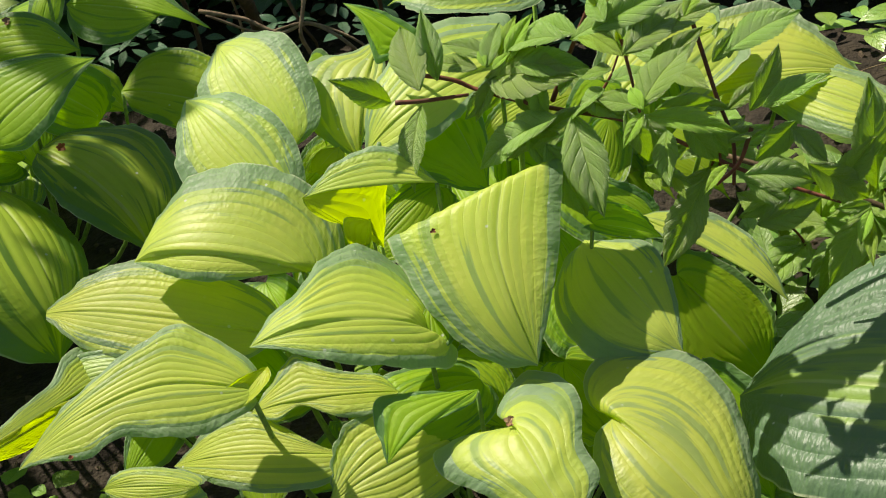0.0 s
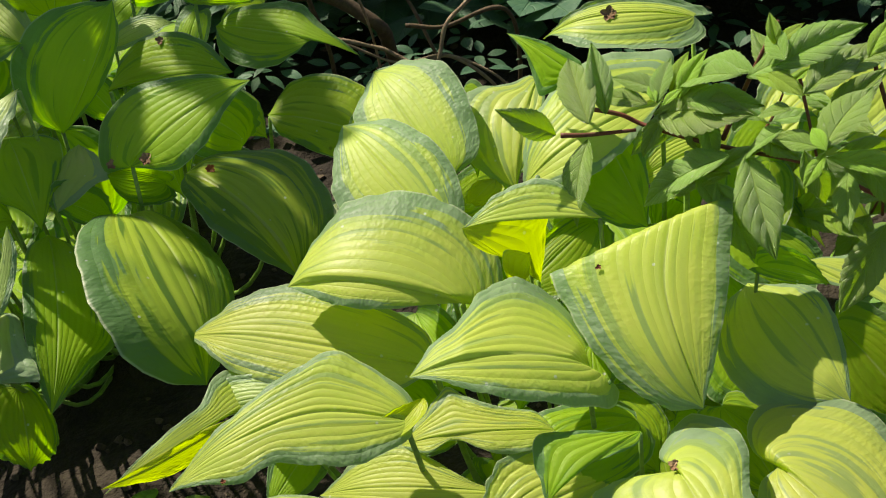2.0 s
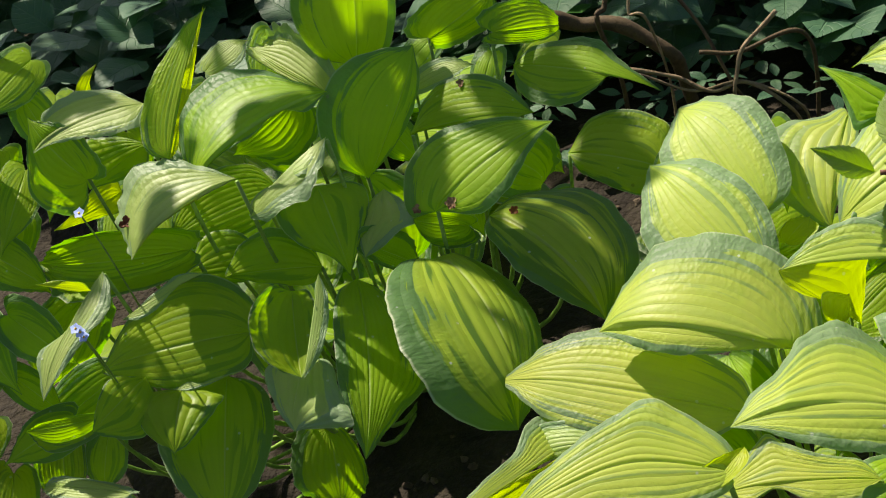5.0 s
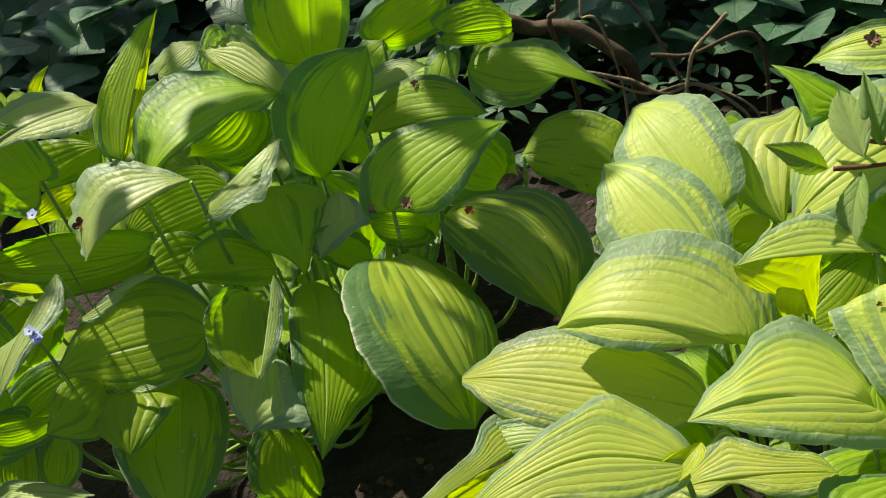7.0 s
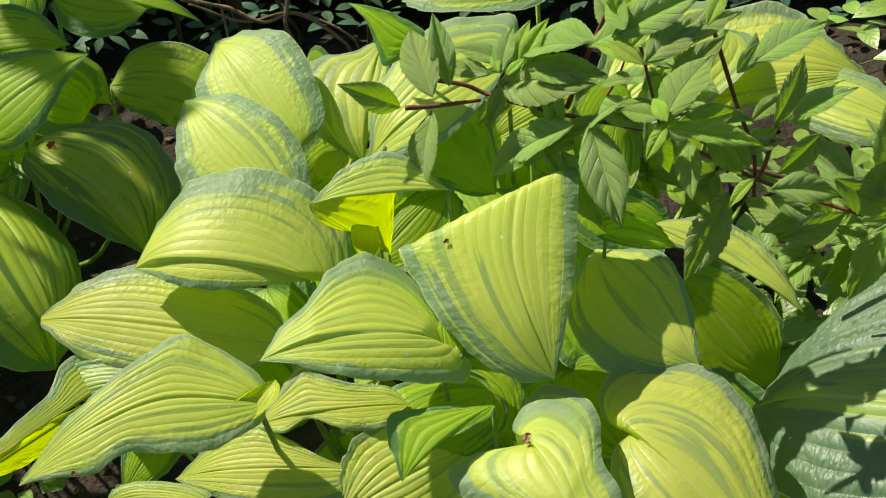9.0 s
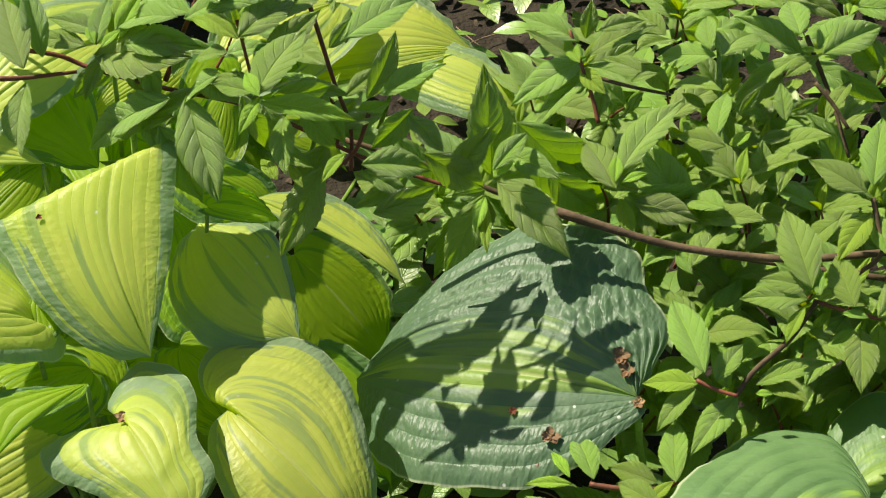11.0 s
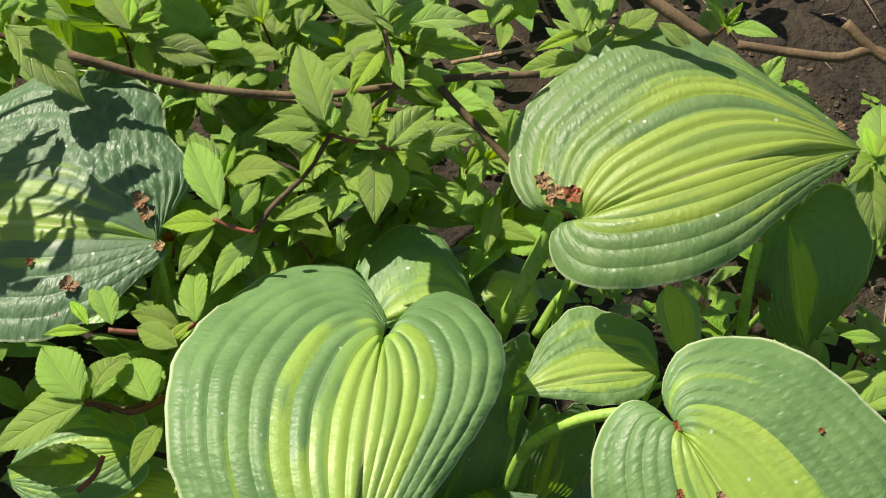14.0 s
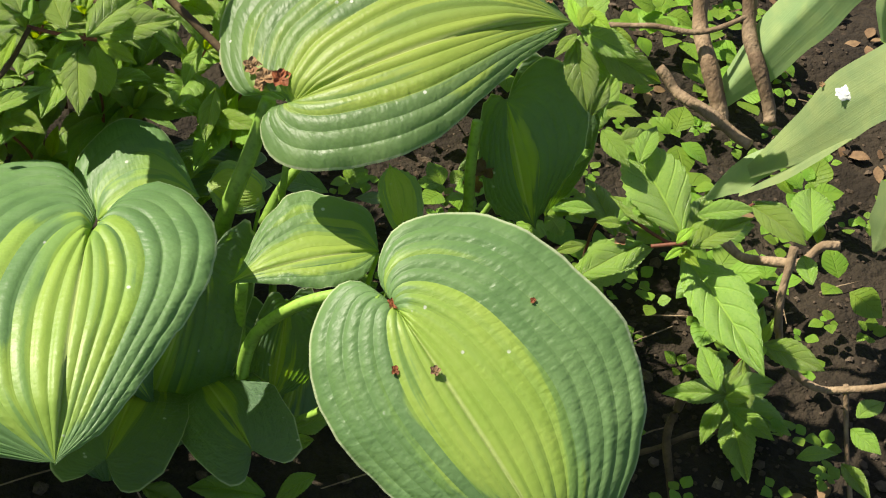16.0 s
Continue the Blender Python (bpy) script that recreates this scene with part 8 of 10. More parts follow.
shrub_leaf(shrub, (0.386, 1.058, 0.333), (0.406, 1.054, 0.300), (0.23, -0.94, 0.25), 1.0, 0)
shrub_leaf(shrub, (0.364, 1.091, 0.357), (0.343, 1.079, 0.341), (-0.49, -0.26, 0.83), 1.0, 0)
shrub_leaf(shrub, (0.386, 1.076, 0.330), (0.366, 1.072, 0.311), (-0.13, -0.95, 0.28), 1.0, 0)
shrub_leaf(shrub, (0.491, 1.100, 0.410), (0.467, 1.067, 0.396), (-0.18, -0.24, 0.95), 1.0, 0)
shrub_leaf(shrub, (0.645, 1.029, 0.465), (0.598, 1.051, 0.465), (-0.14, -0.29, 0.95), 1.0, 0)
shrub_leaf(shrub, (0.650, 1.029, 0.470), (0.666, 1.048, 0.485), (-0.55, -0.16, 0.82), 1.0, 0)
shrub_leaf(shrub, (0.671, 1.020, 0.472), (0.700, 1.036, 0.496), (-0.51, -0.25, 0.82), 1.0, 0)
shrub_leaf(shrub, (0.590, 1.031, 0.450), (0.604, 1.070, 0.473), (-0.55, -0.25, 0.80), 1.0, 0)
shrub_leaf(shrub, (0.671, 0.962, 0.435), (0.677, 1.023, 0.457), (-0.26, -0.31, 0.91), 1.1, 0)
shrub_leaf(shrub, (0.685, 0.959, 0.438), (0.707, 1.018, 0.450), (-0.56, 0.04, 0.83), 1.0, 0)
shrub_leaf(shrub, (0.694, 0.954, 0.429), (0.738, 0.965, 0.449), (-0.39, -0.23, 0.89), 1.2, 0)
shrub_leaf(shrub, (0.681, 0.972, 0.427), (0.636, 0.973, 0.417), (-0.18, -0.47, 0.86), 0.6, 1)
shrub_leaf(shrub, (0.677, 0.957, 0.411), (0.624, 0.983, 0.389), (-0.51, -0.32, 0.80), 1.0, 0)
shrub_leaf(shrub, (0.614, 1.009, 0.417), (0.636, 1.027, 0.437), (-0.58, -0.15, 0.80), 1.0, 0)
shrub_leaf(shrub, (0.654, 1.019, 0.409), (0.635, 1.023, 0.451), (-0.06, -1.00, 0.07), 1.0, 0)
shrub_leaf(shrub, (0.730, 0.950, 0.444), (0.750, 0.919, 0.439), (-0.25, -0.32, 0.91), 1.0, 0)
shrub_leaf(shrub, (0.600, 0.923, 0.303), (0.576, 0.885, 0.290), (-0.29, -0.15, 0.94), 1.0, 0)
shrub_leaf(shrub, (0.595, 0.942, 0.335), (0.571, 0.930, 0.311), (-0.67, -0.16, 0.73), 1.0, 0)
shrub_leaf(shrub, (0.613, 0.949, 0.328), (0.620, 0.958, 0.363), (-0.30, -0.91, 0.29), 1.0, 0)
shrub_leaf(shrub, (0.585, 1.005, 0.384), (0.618, 0.975, 0.379), (-0.22, -0.37, 0.90), 1.0, 0)
shrub_leaf(shrub, (0.726, 0.998, 0.471), (0.749, 0.974, 0.456), (-0.55, -0.77, 0.34), 1.0, 0)
shrub_leaf(shrub, (0.677, 1.032, 0.444), (0.630, 1.034, 0.454), (0.01, -0.98, 0.19), 1.0, 0)
shrub_leaf(shrub, (0.730, 0.977, 0.496), (0.721, 1.014, 0.503), (-0.17, -0.25, 0.95), 1.0, 0)
shrub_leaf(shrub, (0.771, 0.990, 0.481), (0.752, 1.003, 0.501), (-0.21, -0.90, 0.38), 1.0, 0)
shrub_leaf(shrub, (0.839, 0.787, 0.410), (0.831, 0.737, 0.382), (-0.16, -0.47, 0.87), 1.0, 0)
shrub_leaf(shrub, (0.835, 0.776, 0.426), (0.864, 0.738, 0.427), (-0.40, -0.25, 0.88), 1.0, 0)
shrub_leaf(shrub, (0.826, 0.765, 0.440), (0.848, 0.786, 0.447), (-0.18, -0.18, 0.97), 1.0, 1)
shrub_leaf(shrub, (0.840, 0.786, 0.414), (0.815, 0.775, 0.408), (-0.20, -0.09, 0.98), 1.0, 0)
shrub_leaf(shrub, (0.849, 0.769, 0.413), (0.889, 0.729, 0.396), (-0.53, -0.73, 0.43), 1.0, 0)
shrub_leaf(shrub, (0.839, 0.781, 0.439), (0.844, 0.756, 0.446), (-0.49, 0.16, 0.86), 1.0, 1)
shrub_leaf(shrub, (0.837, 0.740, 0.369), (0.854, 0.750, 0.395), (-0.08, -0.90, 0.42), 1.0, 0)
shrub_leaf(shrub, (0.839, 0.725, 0.367), (0.838, 0.688, 0.369), (-0.59, 0.04, 0.81), 1.0, 0)
shrub_leaf(shrub, (0.832, 0.773, 0.432), (0.832, 0.797, 0.446), (-0.43, -0.44, 0.79), 1.0, 1)
shrub_leaf(shrub, (0.874, 0.641, 0.322), (0.863, 0.727, 0.362), (-0.24, -0.43, 0.87), 1.1, 0)
shrub_leaf(shrub, (0.857, 0.661, 0.299), (0.783, 0.654, 0.286), (-0.15, -0.14, 0.98), 1.0, 0)
shrub_leaf(shrub, (0.893, 0.652, 0.281), (0.888, 0.531, 0.292), (-0.20, 0.09, 0.97), 1.0, 0)
shrub_leaf(shrub, (0.879, 0.633, 0.312), (0.925, 0.632, 0.342), (-0.55, -0.08, 0.83), 1.0, 0)
shrub_leaf(shrub, (0.889, 0.648, 0.332), (0.931, 0.632, 0.343), (-0.25, -0.00, 0.97), 1.0, 0)
shrub_leaf(shrub, (0.927, 0.633, 0.344), (0.943, 0.585, 0.351), (-0.27, 0.05, 0.96), 1.0, 0)
shrub_leaf(shrub, (0.856, 0.656, 0.322), (0.837, 0.690, 0.333), (-0.02, -0.32, 0.95), 1.0, 0)
shrub_leaf(shrub, (0.825, 0.691, 0.316), (0.800, 0.709, 0.315), (-0.21, -0.22, 0.95), 1.0, 0)
shrub_leaf(shrub, (0.810, 0.673, 0.300), (0.788, 0.681, 0.293), (-0.39, -0.27, 0.88), 1.0, 0)
shrub_leaf(shrub, (0.865, 0.635, 0.321), (0.880, 0.639, 0.332), (-0.52, -0.16, 0.84), 1.0, 1)
shrub_leaf(shrub, (0.872, 0.634, 0.315), (0.854, 0.630, 0.313), (-0.04, -0.33, 0.94), 1.0, 1)
shrub_leaf(shrub, (0.948, 0.585, 0.354), (0.981, 0.636, 0.354), (-0.21, 0.15, 0.97), 1.1, 0)
shrub_leaf(shrub, (0.954, 0.582, 0.344), (0.966, 0.599, 0.351), (-0.18, -0.25, 0.95), 1.0, 1)
shrub_leaf(shrub, (0.943, 0.562, 0.322), (0.960, 0.600, 0.318), (-0.33, 0.24, 0.91), 1.0, 0)
shrub_leaf(shrub, (0.839, 0.669, 0.317), (0.821, 0.681, 0.317), (-0.28, -0.38, 0.88), 1.0, 0)
shrub_leaf(shrub, (0.872, 0.640, 0.308), (0.876, 0.616, 0.313), (-0.53, 0.05, 0.85), 1.0, 1)
shrub_leaf(shrub, (0.925, 0.594, 0.163), (0.931, 0.638, 0.179), (-0.29, -0.15, 0.95), 1.0, 0)
shrub_leaf(shrub, (0.939, 0.610, 0.136), (0.898, 0.626, 0.139), (-0.07, -0.29, 0.95), 1.0, 0)
shrub_leaf(shrub, (0.941, 0.598, 0.153), (0.986, 0.592, 0.163), (-0.15, -0.17, 0.97), 1.0, 0)
shrub_leaf(shrub, (0.940, 0.599, 0.137), (0.911, 0.582, 0.115), (-0.47, 0.16, 0.87), 1.1, 0)
shrub_leaf(shrub, (0.948, 0.598, 0.127), (0.964, 0.552, 0.133), (-0.42, -0.07, 0.91), 1.0, 0)
shrub_leaf(shrub, (0.956, 0.599, 0.115), (0.925, 0.539, 0.130), (-0.30, 0.30, 0.90), 1.0, 0)
shrub_leaf(shrub, (0.930, 0.589, 0.158), (0.952, 0.582, 0.159), (-0.13, -0.28, 0.95), 1.0, 1)
shrub_leaf(shrub, (0.977, 0.533, 0.124), (1.002, 0.521, 0.142), (-0.31, 0.14, 0.94), 1.0, 0)
shrub_leaf(shrub, (1.012, 0.515, 0.123), (1.009, 0.474, 0.132), (-0.26, 0.15, 0.96), 1.0, 0)
shrub_leaf(shrub, (1.005, 0.517, 0.186), (1.035, 0.523, 0.195), (-0.22, 0.15, 0.96), 1.3, 0)
shrub_leaf(shrub, (1.009, 0.520, 0.166), (1.012, 0.487, 0.174), (-0.50, 0.05, 0.87), 1.3, 0)
shrub_leaf(shrub, (0.614, 0.708, 0.097), (0.582, 0.732, 0.064), (-0.54, -0.07, 0.84), 1.0, 0)
shrub_leaf(shrub, (0.570, 0.698, 0.052), (0.516, 0.740, 0.046), (-0.05, 0.07, 1.00), 1.0, 0)
shrub_leaf(shrub, (0.612, 0.693, 0.068), (0.575, 0.698, 0.048), (-0.34, -0.11, 0.93), 1.0, 0)
shrub_leaf(shrub, (0.478, 0.744, 0.050), (0.504, 0.709, 0.061), (-0.06, 0.14, 0.99), 1.0, 0)
shrub_leaf(shrub, (0.564, 0.748, 0.053), (0.580, 0.741, 0.071), (-0.38, -0.86, 0.33), 1.0, 0)
shrub_leaf(shrub, (0.501, 0.743, 0.074), (0.459, 0.761, 0.046), (-0.34, 0.23, 0.91), 1.0, 0)
shrub_leaf(shrub, (0.604, 0.730, 0.089), (0.648, 0.734, 0.080), (0.07, -0.96, 0.27), 1.0, 0)
shrub_leaf(shrub, (0.236, 0.818, 0.283), (0.217, 0.877, 0.290), (-0.19, -0.17, 0.97), 1.2, 0)
shrub_leaf(shrub, (0.246, 0.825, 0.284), (0.274, 0.859, 0.289), (-0.29, 0.10, 0.95), 1.3, 0)
shrub_leaf(shrub, (0.284, 0.806, 0.280), (0.279, 0.867, 0.281), (-0.09, -0.02, 1.00), 1.2, 0)
shrub_leaf(shrub, (0.238, 0.816, 0.281), (0.164, 0.825, 0.246), (-0.44, -0.05, 0.90), 1.1, 0)
shrub_leaf(shrub, (0.259, 0.827, 0.256), (0.279, 0.816, 0.233), (0.29, -0.75, 0.60), 1.0, 0)
shrub_leaf(shrub, (0.292, 0.805, 0.256), (0.258, 0.776, 0.243), (-0.35, -0.02, 0.94), 1.0, 0)
shrub_leaf(shrub, (0.237, 0.822, 0.278), (0.229, 0.811, 0.273), (-0.50, -0.01, 0.86), 1.0, 1)
shrub_leaf(shrub, (0.249, 0.821, 0.206), (0.183, 0.808, 0.232), (0.24, -0.88, 0.40), 1.2, 0)
shrub_leaf(shrub, (0.243, 0.826, 0.273), (0.242, 0.845, 0.276), (-0.32, -0.14, 0.94), 1.0, 1)
shrub_leaf(shrub, (0.305, 0.839, 0.302), (0.325, 0.850, 0.311), (-0.23, -0.26, 0.94), 1.0, 1)
shrub_leaf(shrub, (0.310, 0.829, 0.307), (0.282, 0.868, 0.302), (-0.51, -0.28, 0.81), 1.1, 0)
shrub_leaf(shrub, (0.838, 0.770, 0.425), (0.872, 0.837, 0.438), (-0.33, -0.02, 0.94), 1.0, 0)
shrub_leaf(shrub, (0.854, 0.789, 0.403), (0.883, 0.749, 0.407), (-0.38, -0.19, 0.91), 1.0, 0)
shrub_leaf(shrub, (0.861, 0.793, 0.394), (0.837, 0.732, 0.379), (-0.57, 0.02, 0.82), 1.0, 0)
shrub_leaf(shrub, (0.848, 0.787, 0.411), (0.831, 0.778, 0.397), (-0.49, -0.35, 0.80), 1.0, 0)
shrub_leaf(shrub, (0.858, 0.779, 0.419), (0.878, 0.761, 0.418), (-0.26, -0.33, 0.91), 1.0, 1)
shrub_leaf(shrub, (0.850, 0.716, 0.359), (0.886, 0.718, 0.359), (-0.01, -0.12, 0.99), 1.0, 0)
shrub_leaf(shrub, (0.793, 0.654, 0.288), (0.867, 0.663, 0.300), (-0.18, 0.14, 0.97), 1.0, 0)
shrub_leaf(shrub, (0.835, 0.672, 0.319), (0.868, 0.679, 0.341), (-0.50, -0.23, 0.83), 1.0, 0)
shrub_leaf(shrub, (0.858, 0.694, 0.354), (0.882, 0.719, 0.372), (-0.48, -0.17, 0.86), 1.0, 0)
shrub_leaf(shrub, (0.815, 0.690, 0.306), (0.814, 0.710, 0.305), (-0.22, 0.01, 0.98), 1.0, 0)

shrub_b = thing("shrub", (0.60, 1.85, 0.0), "leafy green shrub with toothed leaves at the back of the bed", "shrub")
sprig(shrub_b, (0.329, 1.390, 0.221), (0.306, 1.370, 0.269), 0.074, 2, 54)
sprig(shrub_b, (0.563, 1.234, 0.226), (0.570, 1.234, 0.279), 0.083, 2, 79)
sprig(shrub_b, (0.384, 1.317, 0.287), (0.400, 1.282, 0.335), 0.064, 2, 67)
sprig(shrub_b, (0.367, 1.362, 0.286), (0.374, 1.345, 0.341), 0.080, 2, 69)
sprig(shrub_b, (0.546, 1.391, 0.347), (0.561, 1.358, 0.396), 0.078, 2, 74)
sprig(shrub_b, (0.327, 1.323, 0.263), (0.321, 1.337, 0.313), 0.072, 2, 64)
sprig(shrub_b, (0.539, 1.285, 0.339), (0.557, 1.255, 0.387), 0.082, 2, 79)
sprig(shrub_b, (0.465, 1.361, 0.328), (0.468, 1.361, 0.382), 0.085, 2, 57)
sprig(shrub_b, (0.270, 1.274, 0.232), (0.291, 1.275, 0.284), 0.082, 2, 62)
sprig(shrub_b, (0.356, 1.366, 0.261), (0.365, 1.333, 0.313), 0.069, 2, 77)
sprig(shrub_b, (0.518, 1.276, 0.221), (0.499, 1.269, 0.273), 0.061, 2, 52)
sprig(shrub_b, (0.509, 1.351, 0.375), (0.502, 1.320, 0.427), 0.075, 2, 58)
sprig(shrub_b, (0.365, 1.341, 0.264), (0.383, 1.343, 0.315), 0.083, 2, 53)
sprig(shrub_b, (0.332, 1.342, 0.241), (0.310, 1.331, 0.289), 0.065, 2, 56)
sprig(shrub_b, (0.507, 1.272, 0.279), (0.513, 1.243, 0.331), 0.082, 2, 62)
sprig(shrub_b, (0.481, 1.355, 0.323), (0.469, 1.355, 0.376), 0.059, 2, 66)
sprig(shrub_b, (0.432, 1.321, 0.218), (0.433, 1.287, 0.271), 0.058, 2, 68)
sprig(shrub_b, (0.623, 1.335, 0.365), (0.613, 1.296, 0.414), 0.074, 2, 64)
sprig(shrub_b, (0.474, 1.275, 0.237), (0.461, 1.285, 0.286), 0.083, 2, 71)
sprig(shrub_b, (0.339, 1.322, 0.280), (0.328, 1.303, 0.332), 0.069, 2, 74)
sprig(shrub_b, (0.123, 1.382, 0.241), (0.134, 1.357, 0.289), 0.082, 2, 75)
sprig(shrub_b, (0.264, 1.305, 0.186), (0.254, 1.314, 0.237), 0.079, 2, 64)
sprig(shrub_b, (-0.021, 1.332, 0.216), (-0.038, 1.321, 0.267), 0.081, 2, 58)
sprig(shrub_b, (0.002, 1.373, 0.217), (0.005, 1.364, 0.272), 0.079, 2, 73)
sprig(shrub_b, (0.018, 1.448, 0.259), (0.035, 1.437, 0.310), 0.065, 2, 77)
sprig(shrub_b, (0.025, 1.400, 0.262), (0.039, 1.397, 0.315), 0.076, 2, 56)
sprig(shrub_b, (0.035, 1.393, 0.228), (0.053, 1.365, 0.272), 0.085, 2, 65)
sprig(shrub_b, (0.025, 1.390, 0.344), (0.049, 1.390, 0.393), 0.084, 2, 75)
sprig(shrub_b, (0.109, 1.439, 0.306), (0.097, 1.413, 0.353), 0.072, 2, 67)
sprig(shrub_b, (0.285, 1.269, 0.256), (0.268, 1.262, 0.304), 0.076, 2, 80)
sprig(shrub_b, (0.134, 1.338, 0.282), (0.130, 1.342, 0.337), 0.057, 2, 66)
sprig(shrub_b, (0.264, 1.275, 0.234), (0.255, 1.249, 0.283), 0.084, 2, 74)
sprig(shrub_b, (0.056, 1.435, 0.278), (0.035, 1.411, 0.322), 0.079, 2, 59)
sprig(shrub_b, (-0.005, 1.361, 0.193), (0.013, 1.362, 0.244), 0.070, 2, 56)
sprig(shrub_b, (0.275, 1.219, 0.196), (0.283, 1.218, 0.250), 0.057, 2, 55)
sprig(shrub_b, (0.334, 1.218, 0.193), (0.312, 1.205, 0.242), 0.055, 2, 55)
sprig(shrub_b, (0.205, 1.250, 0.230), (0.183, 1.248, 0.276), 0.073, 2, 71)
sprig(shrub_b, (0.326, 1.170, 0.258), (0.317, 1.175, 0.307), 0.075, 2, 73)
sprig(shrub_b, (0.197, 1.282, 0.221), (0.216, 1.255, 0.272), 0.078, 2, 71)

shrub_c = thing("shrub", (0.80, 1.45, 0.0), "low green shrub filling the gap between the hostas", "shrub")
sprig(shrub_c, (0.583, 1.213, 0.247), (0.567, 1.186, 0.299), 0.067, 2, 56)
sprig(shrub_c, (0.572, 1.184, 0.250), (0.579, 1.170, 0.303), 0.083, 2, 56)
sprig(shrub_c, (0.737, 1.172, 0.313), (0.715, 1.147, 0.364), 0.058, 2, 64)
sprig(shrub_c, (0.702, 1.182, 0.323), (0.712, 1.155, 0.374), 0.073, 2, 70)
sprig(shrub_c, (0.440, 1.237, 0.256), (0.456, 1.211, 0.306), 0.059, 2, 66)
sprig(shrub_c, (0.780, 1.079, 0.392), (0.761, 1.089, 0.440), 0.078, 2, 53)
sprig(shrub_c, (0.765, 1.075, 0.370), (0.745, 1.055, 0.413), 0.056, 2, 55)
sprig(shrub_c, (0.424, 1.229, 0.333), (0.420, 1.232, 0.386), 0.079, 2, 66)
sprig(shrub_c, (0.423, 1.147, 0.264), (0.400, 1.146, 0.312), 0.074, 2, 73)
sprig(shrub_c, (0.540, 1.169, 0.231), (0.519, 1.178, 0.276), 0.078, 2, 76)
sprig(shrub_c, (0.597, 1.176, 0.251), (0.613, 1.151, 0.301), 0.060, 2, 69)
sprig(shrub_c, (0.598, 1.138, 0.271), (0.581, 1.121, 0.318), 0.084, 2, 71)
sprig(shrub_c, (0.454, 1.249, 0.319), (0.473, 1.234, 0.369), 0.063, 2, 56)
sprig(shrub_c, (0.515, 1.167, 0.302), (0.496, 1.170, 0.351), 0.075, 2, 68)
sprig(shrub_c, (0.536, 1.255, 0.267), (0.523, 1.235, 0.320), 0.058, 2, 62)
sprig(shrub_c, (0.460, 1.260, 0.216), (0.439, 1.238, 0.266), 0.084, 2, 54)
sprig(shrub_c, (0.738, 1.113, 0.375), (0.752, 1.114, 0.426), 0.079, 2, 60)
sprig(shrub_c, (0.650, 1.237, 0.316), (0.660, 1.216, 0.367), 0.070, 2, 67)
sprig(shrub_c, (0.589, 1.217, 0.287), (0.572, 1.227, 0.336), 0.071, 2, 64)
sprig(shrub_c, (0.611, 1.224, 0.363), (0.606, 1.188, 0.413), 0.055, 2, 50)
sprig(shrub_c, (0.688, 1.210, 0.338), (0.694, 1.206, 0.391), 0.056, 2, 65)
sprig(shrub_c, (0.489, 1.166, 0.252), (0.472, 1.147, 0.303), 0.065, 2, 54)
sprig(shrub_c, (0.744, 1.134, 0.339), (0.755, 1.138, 0.390), 0.077, 2, 77)
sprig(shrub_c, (0.783, 1.090, 0.411), (0.802, 1.080, 0.459), 0.083, 2, 64)
sprig(shrub_c, (0.536, 1.125, 0.273), (0.531, 1.127, 0.325), 0.067, 2, 70)
sprig(shrub_c, (0.500, 1.319, 0.277), (0.484, 1.286, 0.328), 0.055, 2, 52)
sprig(shrub_c, (0.563, 1.207, 0.264), (0.582, 1.186, 0.313), 0.070, 2, 62)
sprig(shrub_c, (0.577, 1.112, 0.271), (0.589, 1.116, 0.321), 0.067, 2, 60)
sprig(shrub_c, (0.435, 1.259, 0.237), (0.439, 1.231, 0.290), 0.076, 2, 57)
sprig(shrub_c, (0.727, 1.053, 0.291), (0.733, 1.038, 0.340), 0.065, 2, 77)
sprig(shrub_c, (0.487, 1.018, 0.183), (0.462, 1.007, 0.246), 0.066, 2, 61)
sprig(shrub_c, (0.480, 1.026, 0.253), (0.492, 1.006, 0.300), 0.060, 2, 73)
sprig(shrub_c, (0.471, 0.991, 0.251), (0.479, 0.983, 0.302), 0.074, 2, 78)
sprig(shrub_c, (0.399, 1.010, 0.252), (0.392, 1.004, 0.303), 0.079, 2, 58)
sprig(shrub_c, (0.617, 0.976, 0.177), (0.606, 0.954, 0.245), 0.069, 2, 52)
sprig(shrub_c, (0.441, 0.980, 0.221), (0.437, 0.974, 0.275), 0.067, 2, 68)
sprig(shrub_c, (0.513, 0.999, 0.295), (0.514, 0.993, 0.346), 0.072, 2, 79)
sprig(shrub_c, (0.416, 1.068, 0.247), (0.435, 1.076, 0.295), 0.082, 2, 62)
sprig(shrub_c, (0.526, 0.985, 0.223), (0.522, 0.987, 0.276), 0.078, 2, 51)
sprig(shrub_c, (0.591, 0.985, 0.249), (0.613, 0.979, 0.297), 0.063, 2, 68)
sprig(shrub_c, (0.472, 1.022, 0.283), (0.485, 1.007, 0.332), 0.068, 2, 61)
sprig(shrub_c, (0.551, 1.009, 0.209), (0.539, 0.996, 0.265), 0.070, 2, 53)

shrub_d = thing("shrub", (0.62, 1.25, 0.0), "low green shrub with toothed leaves beside the blue-green hostas", "shrub")
sprig(shrub_d, (0.602, 1.004, 0.229), (0.603, 0.992, 0.280), 0.067, 2, 65)
sprig(shrub_d, (0.626, 1.063, 0.258), (0.605, 1.045, 0.301), 0.077, 2, 70)
sprig(shrub_d, (0.302, 1.149, 0.257), (0.315, 1.119, 0.305), 0.060, 2, 59)
sprig(shrub_d, (0.412, 1.060, 0.207), (0.420, 1.032, 0.260), 0.066, 2, 73)
sprig(shrub_d, (0.458, 1.068, 0.242), (0.438, 1.057, 0.289), 0.056, 2, 55)
